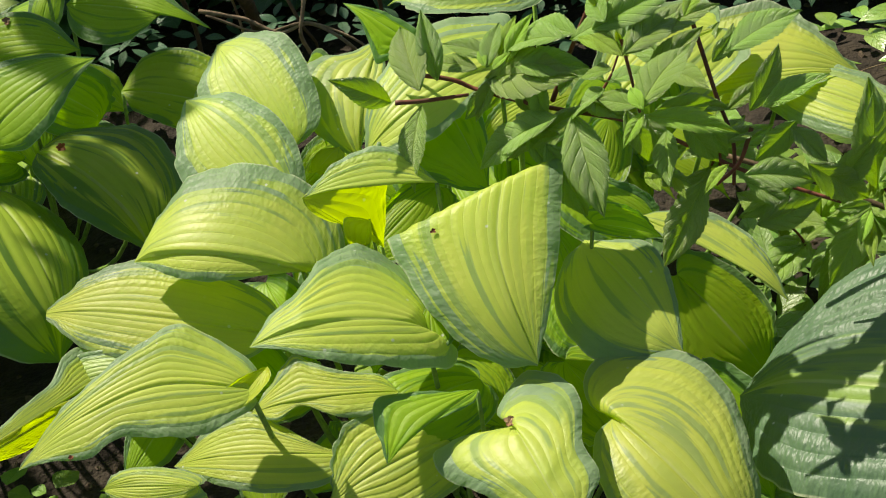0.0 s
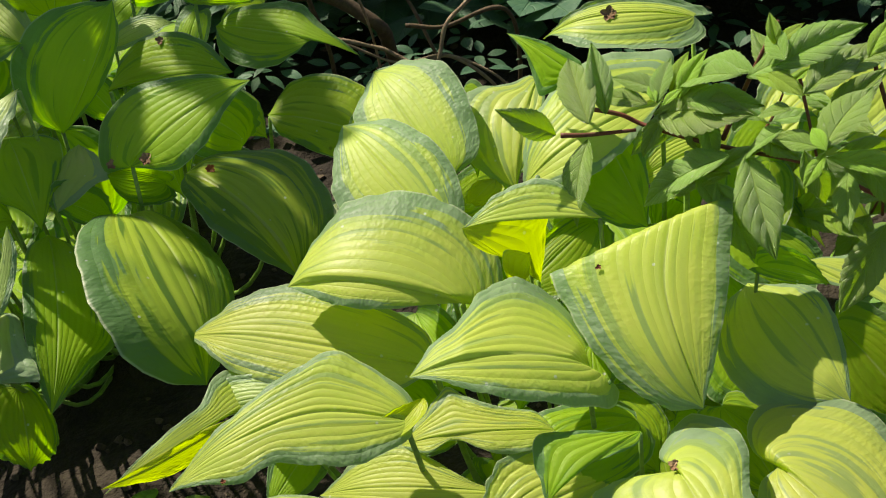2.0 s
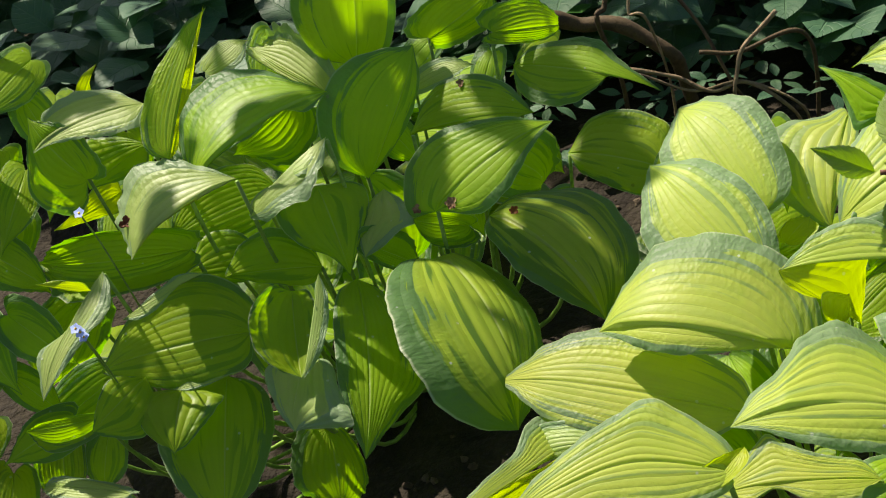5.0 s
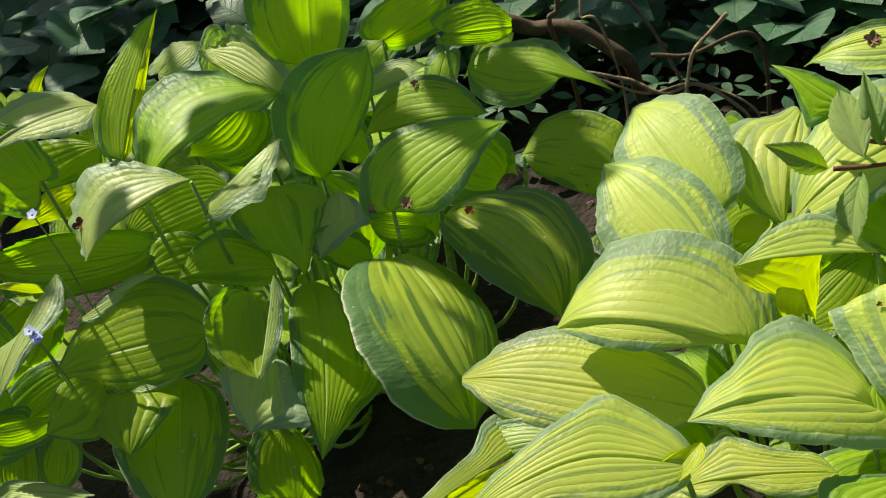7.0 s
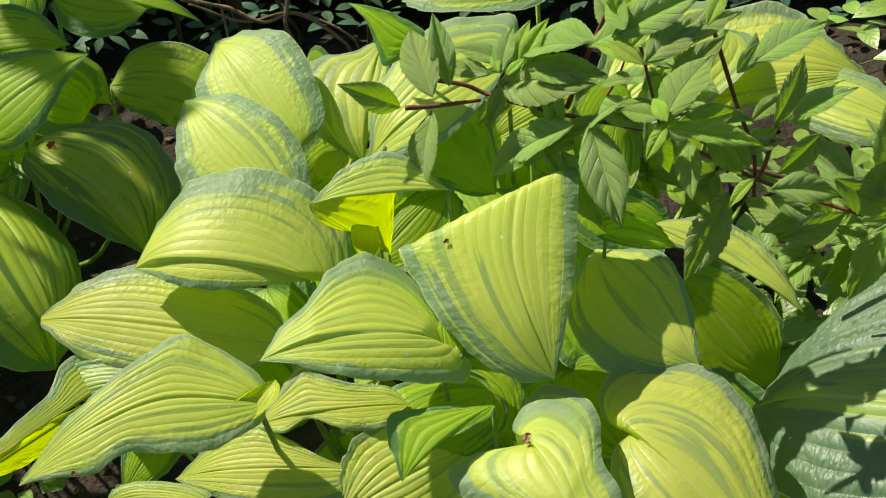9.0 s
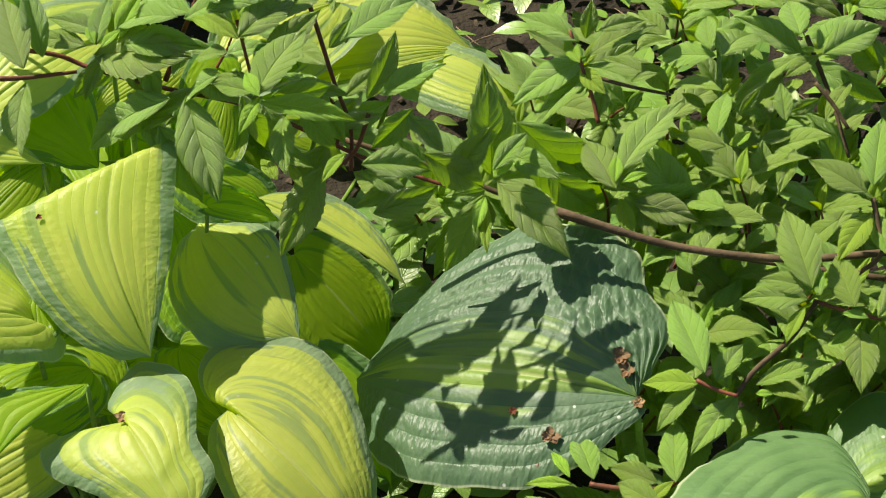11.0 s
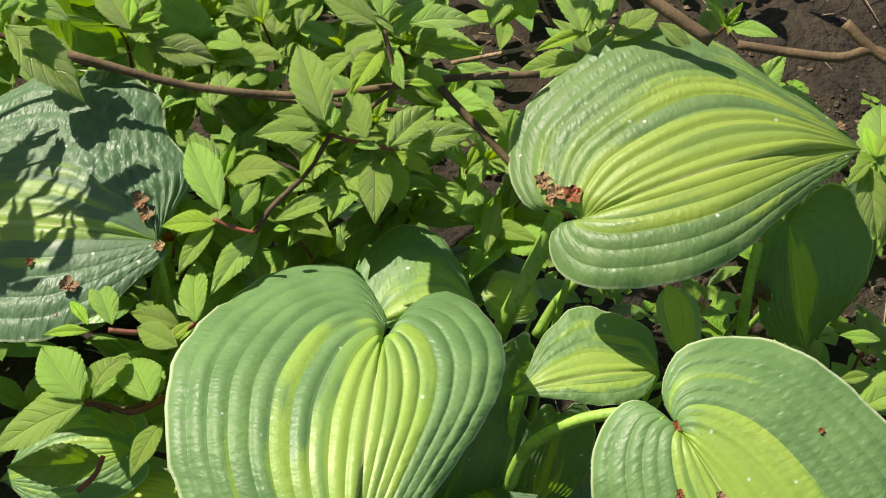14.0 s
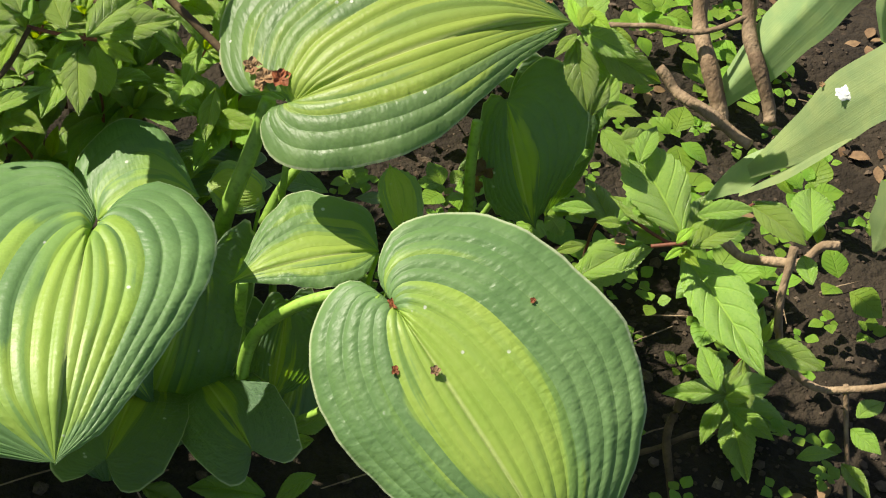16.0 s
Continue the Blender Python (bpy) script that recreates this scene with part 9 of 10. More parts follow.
sprig(shrub_d, (0.560, 1.060, 0.154), (0.562, 1.020, 0.227), 0.061, 2, 56)
sprig(shrub_d, (0.359, 1.058, 0.148), (0.354, 1.023, 0.224), 0.058, 2, 68)
sprig(shrub_d, (0.250, 1.103, 0.207), (0.270, 1.090, 0.262), 0.070, 2, 54)
sprig(shrub_d, (0.392, 1.149, 0.246), (0.392, 1.135, 0.299), 0.069, 2, 61)
sprig(shrub_d, (0.525, 1.049, 0.242), (0.535, 1.043, 0.292), 0.060, 2, 77)
sprig(shrub_d, (0.322, 1.140, 0.194), (0.342, 1.111, 0.249), 0.072, 2, 69)
sprig(shrub_d, (0.381, 1.102, 0.245), (0.366, 1.101, 0.293), 0.085, 2, 50)
sprig(shrub_d, (0.670, 1.019, 0.238), (0.670, 1.005, 0.288), 0.057, 2, 58)
sprig(shrub_d, (0.295, 1.116, 0.205), (0.290, 1.121, 0.258), 0.084, 2, 57)
sprig(shrub_d, (0.396, 1.094, 0.298), (0.405, 1.093, 0.350), 0.084, 2, 66)
sprig(shrub_d, (0.409, 1.014, 0.180), (0.405, 0.978, 0.243), 0.077, 2, 60)
sprig(shrub_d, (0.299, 1.128, 0.102), (0.315, 1.084, 0.165), 0.065, 2, 61)
sprig(shrub_d, (0.412, 1.088, 0.214), (0.435, 1.083, 0.265), 0.078, 2, 64)
sprig(shrub_d, (0.354, 1.035, 0.142), (0.369, 1.010, 0.215), 0.065, 2, 56)
sprig(shrub_d, (0.549, 1.038, 0.207), (0.548, 1.010, 0.261), 0.082, 2, 65)
sprig(shrub_d, (0.649, 1.012, 0.176), (0.625, 0.972, 0.236), 0.066, 2, 79)
sprig(shrub_d, (0.347, 1.137, 0.321), (0.335, 1.131, 0.369), 0.059, 2, 73)
sprig(shrub_d, (0.515, 1.055, 0.193), (0.503, 1.052, 0.254), 0.069, 2, 70)
sprig(shrub_d, (0.614, 1.065, 0.250), (0.593, 1.054, 0.297), 0.071, 2, 53)
sprig(shrub_d, (0.504, 1.035, 0.111), (0.485, 1.003, 0.189), 0.078, 2, 73)
sprig(shrub_d, (0.543, 1.001, 0.189), (0.550, 0.977, 0.249), 0.066, 2, 63)
sprig(shrub_d, (0.622, 0.968, 0.214), (0.643, 0.959, 0.265), 0.072, 2, 70)
sprig(shrub_d, (0.466, 1.108, 0.315), (0.454, 1.116, 0.365), 0.077, 2, 54)
sprig(shrub_d, (0.353, 1.197, 0.287), (0.363, 1.172, 0.340), 0.060, 2, 58)
sprig(shrub_d, (0.515, 1.050, 0.322), (0.505, 1.061, 0.373), 0.059, 2, 70)
sprig(shrub_d, (0.640, 0.975, 0.154), (0.626, 0.952, 0.230), 0.081, 2, 62)
sprig(shrub_d, (0.459, 1.012, 0.261), (0.477, 1.014, 0.309), 0.081, 2, 55)
sprig(shrub_d, (0.375, 1.099, 0.257), (0.361, 1.072, 0.297), 0.060, 2, 55)
sprig(shrub_d, (0.470, 0.977, 0.194), (0.445, 0.976, 0.251), 0.055, 2, 56)
sprig(shrub_d, (0.268, 0.994, 0.048), (0.286, 0.956, 0.104), 0.073, 2, 75)
sprig(shrub_d, (0.338, 1.011, 0.056), (0.321, 0.976, 0.126), 0.058, 2, 53)
sprig(shrub_d, (0.328, 0.965, 0.046), (0.332, 0.953, 0.122), 0.080, 2, 69)
sprig(shrub_d, (0.360, 0.999, 0.028), (0.336, 0.986, 0.092), 0.078, 2, 71)
sprig(shrub_d, (0.264, 0.961, 0.040), (0.261, 0.931, 0.102), 0.069, 2, 73)
sprig(shrub_d, (0.310, 0.955, 0.075), (0.291, 0.935, 0.143), 0.075, 2, 74)
sprig(shrub_d, (0.206, 1.004, 0.054), (0.216, 0.970, 0.108), 0.067, 2, 77)

sprig(shrub_d, (0.985, 0.640, 0.12), (0.972, 0.612, 0.185), 0.062, 2, 80)
# leaves round a shoot beside the hostas
shrub_leaf(shrub_d, (0.958, 0.723, 0.200), (1.040, 0.727, 0.215), (-0.1, -0.2, 1.0), 1.0)
shrub_leaf(shrub_d, (1.049, 0.749, 0.200), (1.083, 0.703, 0.190), (-0.1, -0.2, 1.0), 1.1)
shrub_leaf(shrub_d, (0.924, 0.731, 0.200), (0.845, 0.724, 0.190), (-0.1, -0.2, 1.0), 1.1)
shrub_leaf(shrub_d, (0.913, 0.785, 0.190), (0.884, 0.810, 0.200), (-0.1, -0.2, 1.0), 1.0)
shrub_leaf(shrub_d, (0.913, 0.785, 0.190), (0.925, 0.756, 0.200), (-0.1, -0.2, 1.0), 1.0)
shrub_leaf(shrub_d, (0.958, 0.723, 0.200), (1.001, 0.754, 0.230), (-0.1, -0.2, 1.0), 0.9)
shrub_leaf(shrub_d, (0.907, 0.751, 0.200), (0.911, 0.816, 0.220), (-0.1, -0.2, 1.0), 1.0)
shrub_leaf(shrub_d, (0.958, 0.723, 0.200), (0.954, 0.780, 0.220), (-0.1, -0.2, 1.0), 1.0)
stem(shrub_d, [(1.049, 0.746, 0.200), (0.959, 0.725, 0.198), (0.913, 0.785, 0.190), (0.93, 0.80, -0.02)], 0.0018, 0.0014, RED_STEM)
# a low shoot, seen from above
for tip in ((0.975, 0.697, 0.025), (1.036, 0.735, 0.035), (1.034, 0.679, 0.060), (1.081, 0.667, 0.030), (1.064, 0.613, 0.020), (0.982, 0.636, 0.020), (0.998, 0.601, 0.015), (1.010, 0.622, 0.060)):
    shrub_leaf(shrub_d, (1.019, 0.665, 0.035), tip, (-0.1, -0.2, 1.0), 1.0)
stem(shrub_d, [(1.023, 0.675, -0.02), (1.019, 0.669, 0.01), (1.019, 0.665, 0.035)], 0.0018, 0.0014, RED_STEM)
sprig(shrub_d, (0.815, 1.02, 0.33), (0.82, 0.985, 0.40), 0.062, 2, 62)
sprig(shrub_d, (0.90, 1.04, 0.24), (0.885, 1.00, 0.30), 0.06, 2, 66)
sprig(shrub_d, (0.925, 0.84, 0.22), (0.905, 0.82, 0.29), 0.06, 2, 64)

# ---------- bare stems and dead wood on the soil ----------
dead_wood(((1.019, 0.872, 0.367), (1.018, 0.843, 0.334), (1.014, 0.809, 0.299), (1.012, 0.781, 0.271)), 0.0068, 0.0082, DEAD_TWIG)
dead_wood(((1.044, 0.844, 0.394), (1.040, 0.806, 0.352), (1.038, 0.776, 0.320), (1.036, 0.750, 0.296)), 0.0071, 0.0058, DEAD_TWIG)
dead_wood(((0.927, 0.881, 0.326), (0.968, 0.858, 0.336), (0.999, 0.835, 0.340), (1.039, 0.818, 0.361)), 0.0027, 0.0024, DEAD_TWIG)
dead_wood(((0.958, 0.819, 0.320), (0.973, 0.793, 0.309), (0.993, 0.764, 0.300), (1.009, 0.737, 0.291)), 0.0048, 0.0054, DEAD_TWIG)
dead_wood(((0.977, 0.702, 0.219), (0.997, 0.680, 0.213), (1.020, 0.658, 0.223), (1.040, 0.652, 0.237), (1.058, 0.643, 0.246)), 0.0044, 0.0041, DEAD_TWIG)
dead_wood(((1.014, 0.655, 0.245), (1.002, 0.634, 0.215), (0.998, 0.621, 0.179), (1.004, 0.602, 0.155), (1.020, 0.576, 0.150), (1.039, 0.557, 0.161), (1.066, 0.536, 0.188)), 0.0039, 0.0031, DEAD_TWIG)
dead_wood(((1.035, 0.563, 0.161), (1.035, 0.535, 0.118), (1.031, 0.500, 0.068)), 0.0024, 0.0020, DEAD_TWIG)
dead_wood(((0.951, 0.655, 0.073), (0.940, 0.643, 0.045), (0.928, 0.622, 0.026), (0.920, 0.590, 0.003)), 0.0042, 0.0037, TWIG)
dead_wood(((0.916, 0.650, 0.009), (0.942, 0.643, 0.020), (0.971, 0.637, 0.035), (0.997, 0.623, 0.044)), 0.0027, 0.0024, TWIG)
dead_wood(((-0.579, 1.990, 0.251), (-0.522, 1.995, 0.236), (-0.465, 1.996, 0.217), (-0.418, 1.982, 0.177), (-0.408, 2.012, 0.089), (-0.418, 2.022, -0.020)), .011, .008, TWIG)
dead_wood(((-0.470, 1.927, 0.198), (-0.414, 1.927, 0.181), (-0.374, 1.920, 0.159), (-0.330, 1.927, 0.161), (-0.277, 1.913, 0.128), (-0.267, 1.943, 0.064), (-0.277, 1.953, -0.020)), .003, .002, DEAD_TWIG)
dead_wood(((-0.282, 1.971, 0.232), (-0.317, 1.954, 0.206), (-0.335, 1.937, 0.181), (-0.342, 1.919, 0.150), (-0.332, 1.949, 0.075), (-0.342, 1.959, -0.020)), .003, .0025, DEAD_TWIG)
dead_wood(((-0.496, 1.993, 0.290), (-0.496, 1.980, 0.264), (-0.506, 1.969, 0.247), (-0.496, 1.999, 0.123), (-0.506, 2.009, -0.020)), .004, .003, TWIG)
dead_wood(((-0.462, 1.972, 0.280), (-0.462, 1.962, 0.260), (-0.441, 1.959, 0.249), (-0.431, 1.989, 0.124), (-0.441, 1.999, -0.020)), .002, .0018, DEAD_TWIG)
dead_wood(((-0.387, 1.978, 0.182), (-0.330, 1.981, 0.176), (-0.255, 1.994, 0.187), (-0.245, 2.024, 0.093), (-0.255, 2.034, -0.020)), .003, .003, TWIG)
dead_wood(((-0.461, 1.924, 0.193), (-0.391, 1.918, 0.162), (-0.326, 1.927, 0.162), (-0.264, 1.913, 0.129), (-0.254, 1.943, 0.065), (-0.264, 1.953, -0.020)), .002, .0015, DEAD_TWIG)
dead_wood(((-0.422, 2.067, 0.232), (-0.384, 2.045, 0.178), (-0.355, 2.013, 0.114), (-0.345, 2.043, 0.057), (-0.355, 2.053, -0.020)), .0025, .002, TWIG)
stem(PLANT_D, ((0.617, 0.855, 0.347), (0.603, 0.850, 0.301), (0.582, 0.843, 0.245), (0.578, 0.851, 0.183), (0.581, 0.869, 0.091)), 0.0062, 0.008, STALK, 'stalk')
stem(PLANT_D, ((0.782, 0.811, 0.317), (0.777, 0.800, 0.275), (0.778, 0.790, 0.225)), 0.0045, 0.005, STALK, 'stalk')
stem(PLANT_B, ((0.639, 0.681, 0.290), (0.620, 0.707, 0.276), (0.588, 0.734, 0.239), (0.570, 0.756, 0.177), (0.571, 0.767, 0.058)), 0.0042, 0.006, STALK, 'stalk')
stem(PLANT_B, ((0.573, 0.782, 0.227), (0.575, 0.788, 0.181), (0.577, 0.788, 0.123), (0.575, 0.787, 0.064)), 0.005, 0.006, STALK, 'stalk')
stem(PLANT_D, ((0.648, 0.853, 0.269), (0.632, 0.852, 0.246), (0.617, 0.847, 0.216)), 0.004, 0.005, STALK, 'stalk')

# ---------- low growth on the soil and at the back ----------
def scatter_leaves(name, rng, count, region, size, height, material, label, round_leaf=False, tilt=0.6):
    """Small leaves over a stretch of ground, joined as one."""
    V, F, U, k0 = [], [], [], 0
    unit = [shrub_blade(1.0, 0.9 if round_leaf else 0.46, rng.uniform(0, 0.3), rng.uniform(0, 0.3), 0.0, 7, 5) for _ in range(5)]
    for i in range(count):
        x, y = rng.uniform(region[0], region[1]), rng.uniform(region[2], region[3])
        z0 = ground_height(x, y) if -1.7 < x < 2.1 and 0.1 < y < 3.0 else 0.0
        turn = rng.uniform(0, 6.283)
        leaves = rng.integers(3, 6)
        h = height * rng.uniform(0.3, 1.0)
        for q in range(leaves):
            pv, pf, pu = unit[rng.integers(5)]
            s = size * rng.uniform(0.6, 1.2)
            a = turn + q * 6.283 / leaves + rng.uniform(-0.4, 0.4)
            m = Matrix.Translation((x, y, z0 + h)) @ Euler((rng.uniform(-0.2, tilt), rng.uniform(-0.3, 0.3), a)).to_matrix().to_4x4() @ Matrix.Translation((0, s * 0.25, 0)) @ Matrix.Scale(s, 4)
            mm = np.array(m)
            V.append(pv @ mm[:3, :3].T + mm[:3, 3])
            F += [tuple(c + k0 for c in f) for f in pf]
            U.append(pu)
            k0 += len(pv)
    ob = new(name, mesh_of(name, np.concatenate(V), F, np.concatenate(U)))
    ob.data.materials.append(material)
    return tagged(ob, label, "ground cover", kind="stuff")


rng_g = np.random.default_rng(21)
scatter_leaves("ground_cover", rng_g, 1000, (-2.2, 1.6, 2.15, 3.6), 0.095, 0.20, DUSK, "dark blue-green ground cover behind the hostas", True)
scatter_leaves("seedling", rng_g, 260, (0.75, 1.5, 0.3, 1.3), 0.014, 0.05, HERB, "tiny green seedlings growing out of the soil", True)
scatter_leaves("seedling", rng_g, 50, (0.85, 1.4, 0.72, 1.25), 0.034, 0.07, HERB, "young weeds with rounded leaves growing out of the soil", True)
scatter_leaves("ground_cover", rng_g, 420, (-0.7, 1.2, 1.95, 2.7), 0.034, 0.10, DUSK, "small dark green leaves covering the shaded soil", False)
scatter_leaves("seedling", rng_g, 50, (-0.75, -0.2, 0.85, 1.25), 0.03, 0.04, HERB, "small green seedlings in the shade under the leaves", True)
scatter_leaves("undergrowth", rng_g, 130, (0.25, 1.25, 1.45, 2.3), 0.055, 0.12, SHRUB, "dense green undergrowth at the back of the bed")
scatter_leaves("undergrowth", rng_g, 60, (0.10, 0.45, 1.08, 1.5), 0.06, 0.10, UNDER_SHADED, "green leafy undergrowth between the hosta and shrub")
scatter_leaves("undergrowth", rng_g, 50, (0.15, 1.0, 1.0, 1.85), 0.06, 0.06, UNDER_SHADED, "green leafy undergrowth beneath the shrub")


def clods(rng, count, region, size, material=CLOD, label="loose dry crumbs of brown soil"):
    """Crumbs of soil, joined as one."""
    bm = bmesh.new()
    bmesh.ops.create_icosphere(bm, subdivisions=1, radius=1.0)
    bv = np.array([v.co for v in bm.verts])
    bf = [tuple(v.index for v in f.verts) for f in bm.faces]
    bm.free()
    V, F = [], []
    for i in range(count):
        x, y = rng.uniform(region[0], region[1]), rng.uniform(region[2], region[3])
        s = size * rng.uniform(0.3, 1.0) ** 1.6
        p = bv * rng.uniform(0.45, 1.4, bv.shape) * s * (1, 1, 0.6)
        F += [tuple(c + i * len(bv) for c in f) for f in bf]
        V.append(p + (x, y, ground_height(x, y) + s * 0.3))
    ob = new("soil_crumbs", mesh_of("soil_crumbs", np.concatenate(V), F, None, False))
    ob.data.materials.append(material)
    return tagged(ob, label, "soil", kind="stuff")


clods(rng_g, 1500, (-1.0, 1.7, 0.25, 2.3), 0.009)
clods(rng_g, 3200, (0.75, 1.5, 0.3, 1.3), 0.0045)
clods(rng_g, 420, (0.7, 1.5, 0.3, 1.6), 0.006, PALE_CLOD, "small pale dry crumbs on the soil")


# ---------- strap leaves of an iris ----------
def strap_leaf(plant, points, widths, face, keel):
    """A long sword-shaped leaf along a line: its half widths along the way, the side that it shows, and how deep it is folded along its middle."""
    line = smooth_line(points, 9)
    n = len(line)
    o, up = np.array(plant.location), np.array(face)
    verts, uvs = [], []
    for i, p in enumerate(line):
        d = line[min(i + 1, n - 1)] - line[max(i - 1, 0)]
        d /= np.linalg.norm(d)
        x = np.cross(d, up)
        x /= np.linalg.norm(x)
        nn = np.cross(x, d)
        t = i / (n - 1)
        w = max(np.interp(t * (len(widths) - 1), range(len(widths)), widths), 0.0012)
        for j in range(13):
            s = j / 6 - 1
            verts.append(p - o + x * s * w * (1 + 0.04 * math.sin(t * 17 + s)) + nn * w * (keel * (0.4 - abs(s)) + 0.018 * math.sin(15 * s) + 0.06 * math.sin(t * 7 + 2 * s)))
            uvs.append((t, (s + 1) / 2))
    return part_at(plant, "leaf", mesh_of("strap_leaf", verts, grid_faces(n, 13), uvs), BLADE)


iris = thing("iris", (1.12, 0.86, 0.02), "iris plant with broad grey-green strap leaves flopping over soil", "iris")
strap_leaf(iris, ((1.016, 0.807, 0.262), (1.039, 0.797, 0.321), (1.059, 0.784, 0.379), (1.075, 0.768, 0.435)), (0.0030, 0.0199, 0.0263, 0.0267), (-0.55, -0.35, 0.76), 0.5)
strap_leaf(iris, ((1.013, 0.731, 0.265), (1.032, 0.709, 0.315), (1.046, 0.690, 0.365), (1.061, 0.667, 0.414), (1.071, 0.640, 0.458)), (0.0059, 0.0192, 0.0273, 0.0303, 0.0269), (-0.45, -0.3, 0.84), 0.12)
strap_leaf(iris, ((1.005, 0.725, 0.246), (1.021, 0.703, 0.283), (1.035, 0.684, 0.321), (1.054, 0.663, 0.366)), (0.0025, 0.0068, 0.0067, 0.0014), (-0.3, 0.1, 0.95), 0.2)
strap_leaf(iris, ((0.992, 0.748, 0.223), (1.008, 0.739, 0.250), (1.023, 0.729, 0.275), (1.049, 0.714, 0.306)), (0.0025, 0.0129, 0.0128, 0.0078), (-0.5, -0.2, 0.84), 0.25)
strap_leaf(iris, ((1.074, 0.628, 0.326), (1.067, 0.618, 0.288), (1.065, 0.617, 0.263)), (0.0142, 0.0143, 0.0019), (-0.3, -0.1, 0.95), 0.2)
strap_leaf(iris, ((1.055, 0.684, 0.436), (1.046, 0.688, 0.465), (1.041, 0.690, 0.497)), (0.0027, 0.0072, 0.0089), (-0.9, -0.2, 0.4), 0.3)


# ---------- unseen bushes added behind the bed, to shade its back and left clump ---
def shade_bush(place, centres, per, spread, seed):
    rng = np.random.default_rng(seed)
    bush = thing("bush", place, "unseen leafy bush added to shade the bed", "bush", "tall bushes round the bed")
    o = np.array(place)
    V, F, U, k0 = [], [], [], 0
    unit = [shrub_blade(1.0, 0.6, 0.2, 0.2, 0.0, 7, 5) for _ in range(3)]
    for e in centres:
        e = np.array(e, float)
        stem(bush, [o + (0, 0, -0.05), o * (0.97, 0.97, 1) + (0, 0, e[2] * 0.8), (o + e) / 2 + (0, 0, e[2] * 0.48), e], 0.014, 0.004, TWIG, "limb")
        for i in range(per):
            p = e + rng.normal(0, spread)
            pv, pf, pu = unit[rng.integers(3)]
            m = np.array(Matrix.Translation(p) @ Euler((rng.uniform(-0.7, 0.7), rng.uniform(-0.7, 0.7), rng.uniform(0, 6.28))).to_matrix().to_4x4() @ Matrix.Scale(rng.uniform(0.05, 0.09), 4))
            V.append(pv @ m[:3, :3].T + m[:3, 3] - o)
            F += [tuple(c + k0 for c in f) for f in pf]
            U.append(pu)
            k0 += len(pv)
    part_at(bush, "crown", mesh_of("crown", np.concatenate(V), F, np.concatenate(U)), SHRUB)


shade_bush((-1.9, 3.3, 0.0), [(-1.9, 3.2, 1.3), (-1.5, 3.4, 1.4), (-2.2, 3.0, 1.2), (-1.7, 3.1, 1.2)], 260, (0.17, 0.17, 0.13), 8)
shade_bush((-0.9, 3.7, 0.0), [(-0.9, 3.6, 1.4), (-1.2, 3.1, 1.3), (-0.5, 3.5, 1.4), (-0.8, 3.2, 1.3)], 260, (0.17, 0.17, 0.13), 9)
shade_bush((0.1, 3.9, 0.0), [(0.0, 3.7, 1.4), (0.4, 3.6, 1.4), (-0.2, 3.3, 1.3), (0.6, 3.9, 1.5)], 240, (0.17, 0.17, 0.13), 10)
# the crown of this added bush is placed where it darkens the left clump's leaves
shade_bush((-2.05, 2.9, 0.0), [(-1.21, 1.94, 1.3), (-1.40, 1.88, 1.3), (-1.0, 1.99, 1.3), (-0.97, 2.17, 1.3), (-1.10, 1.95, 1.3), (-1.11, 2.05, 1.32), (-1.10, 2.15, 1.3), (-1.09, 2.25, 1.3), (-1.75, 2.3, 1.35), (-1.42, 2.42, 1.3), (-1.5, 2.5, 1.3), (-1.66, 2.52, 1.3)], 15, (0.07, 0.07, 0.06), 12)

scatter_leaves("leaf_litter", rng_g, 26, (0.7, 1.5, 0.3, 1.4), 0.026, 0.008, DEAD_LEAF, "dry brown fallen leaves on the soil", False, 0.15)


def straw(rng, count, region):
    """Bits of dry straw and thin dead stalks on the soil, joined as one."""
    V, F, k0 = [], [], 0
    for i in range(count):
        x, y = rng.uniform(region[0], region[1]), rng.uniform(region[2], region[3])
        a, ln = rng.uniform(0, 6.28), rng.uniform(0.02, 0.09)
        p0 = np.array([x, y, ground_height(x, y) + rng.uniform(0.003, 0.02)])
        d = np.array([math.cos(a), math.sin(a), rng.uniform(-0.05, 0.25)]) * ln
        tv, tf = tube([p0, p0 + d * 0.5 + (0, 0, 0.002), p0 + d], [0.0009, 0.0008, 0.0006], 5)
        V.append(np.array(tv))
        F += [tuple(c + k0 for c in f) for f in tf]
        k0 += len(tv)
    ob = new("straw", mesh_of("straw", np.concatenate(V), F))
    ob.data.materials.append(DEAD_TWIG)
    return tagged(ob, "bits of dry pale straw on the soil", "straw", kind="stuff")


straw(rng_g, 160, (0.3, 1.5, 0.3, 1.9))


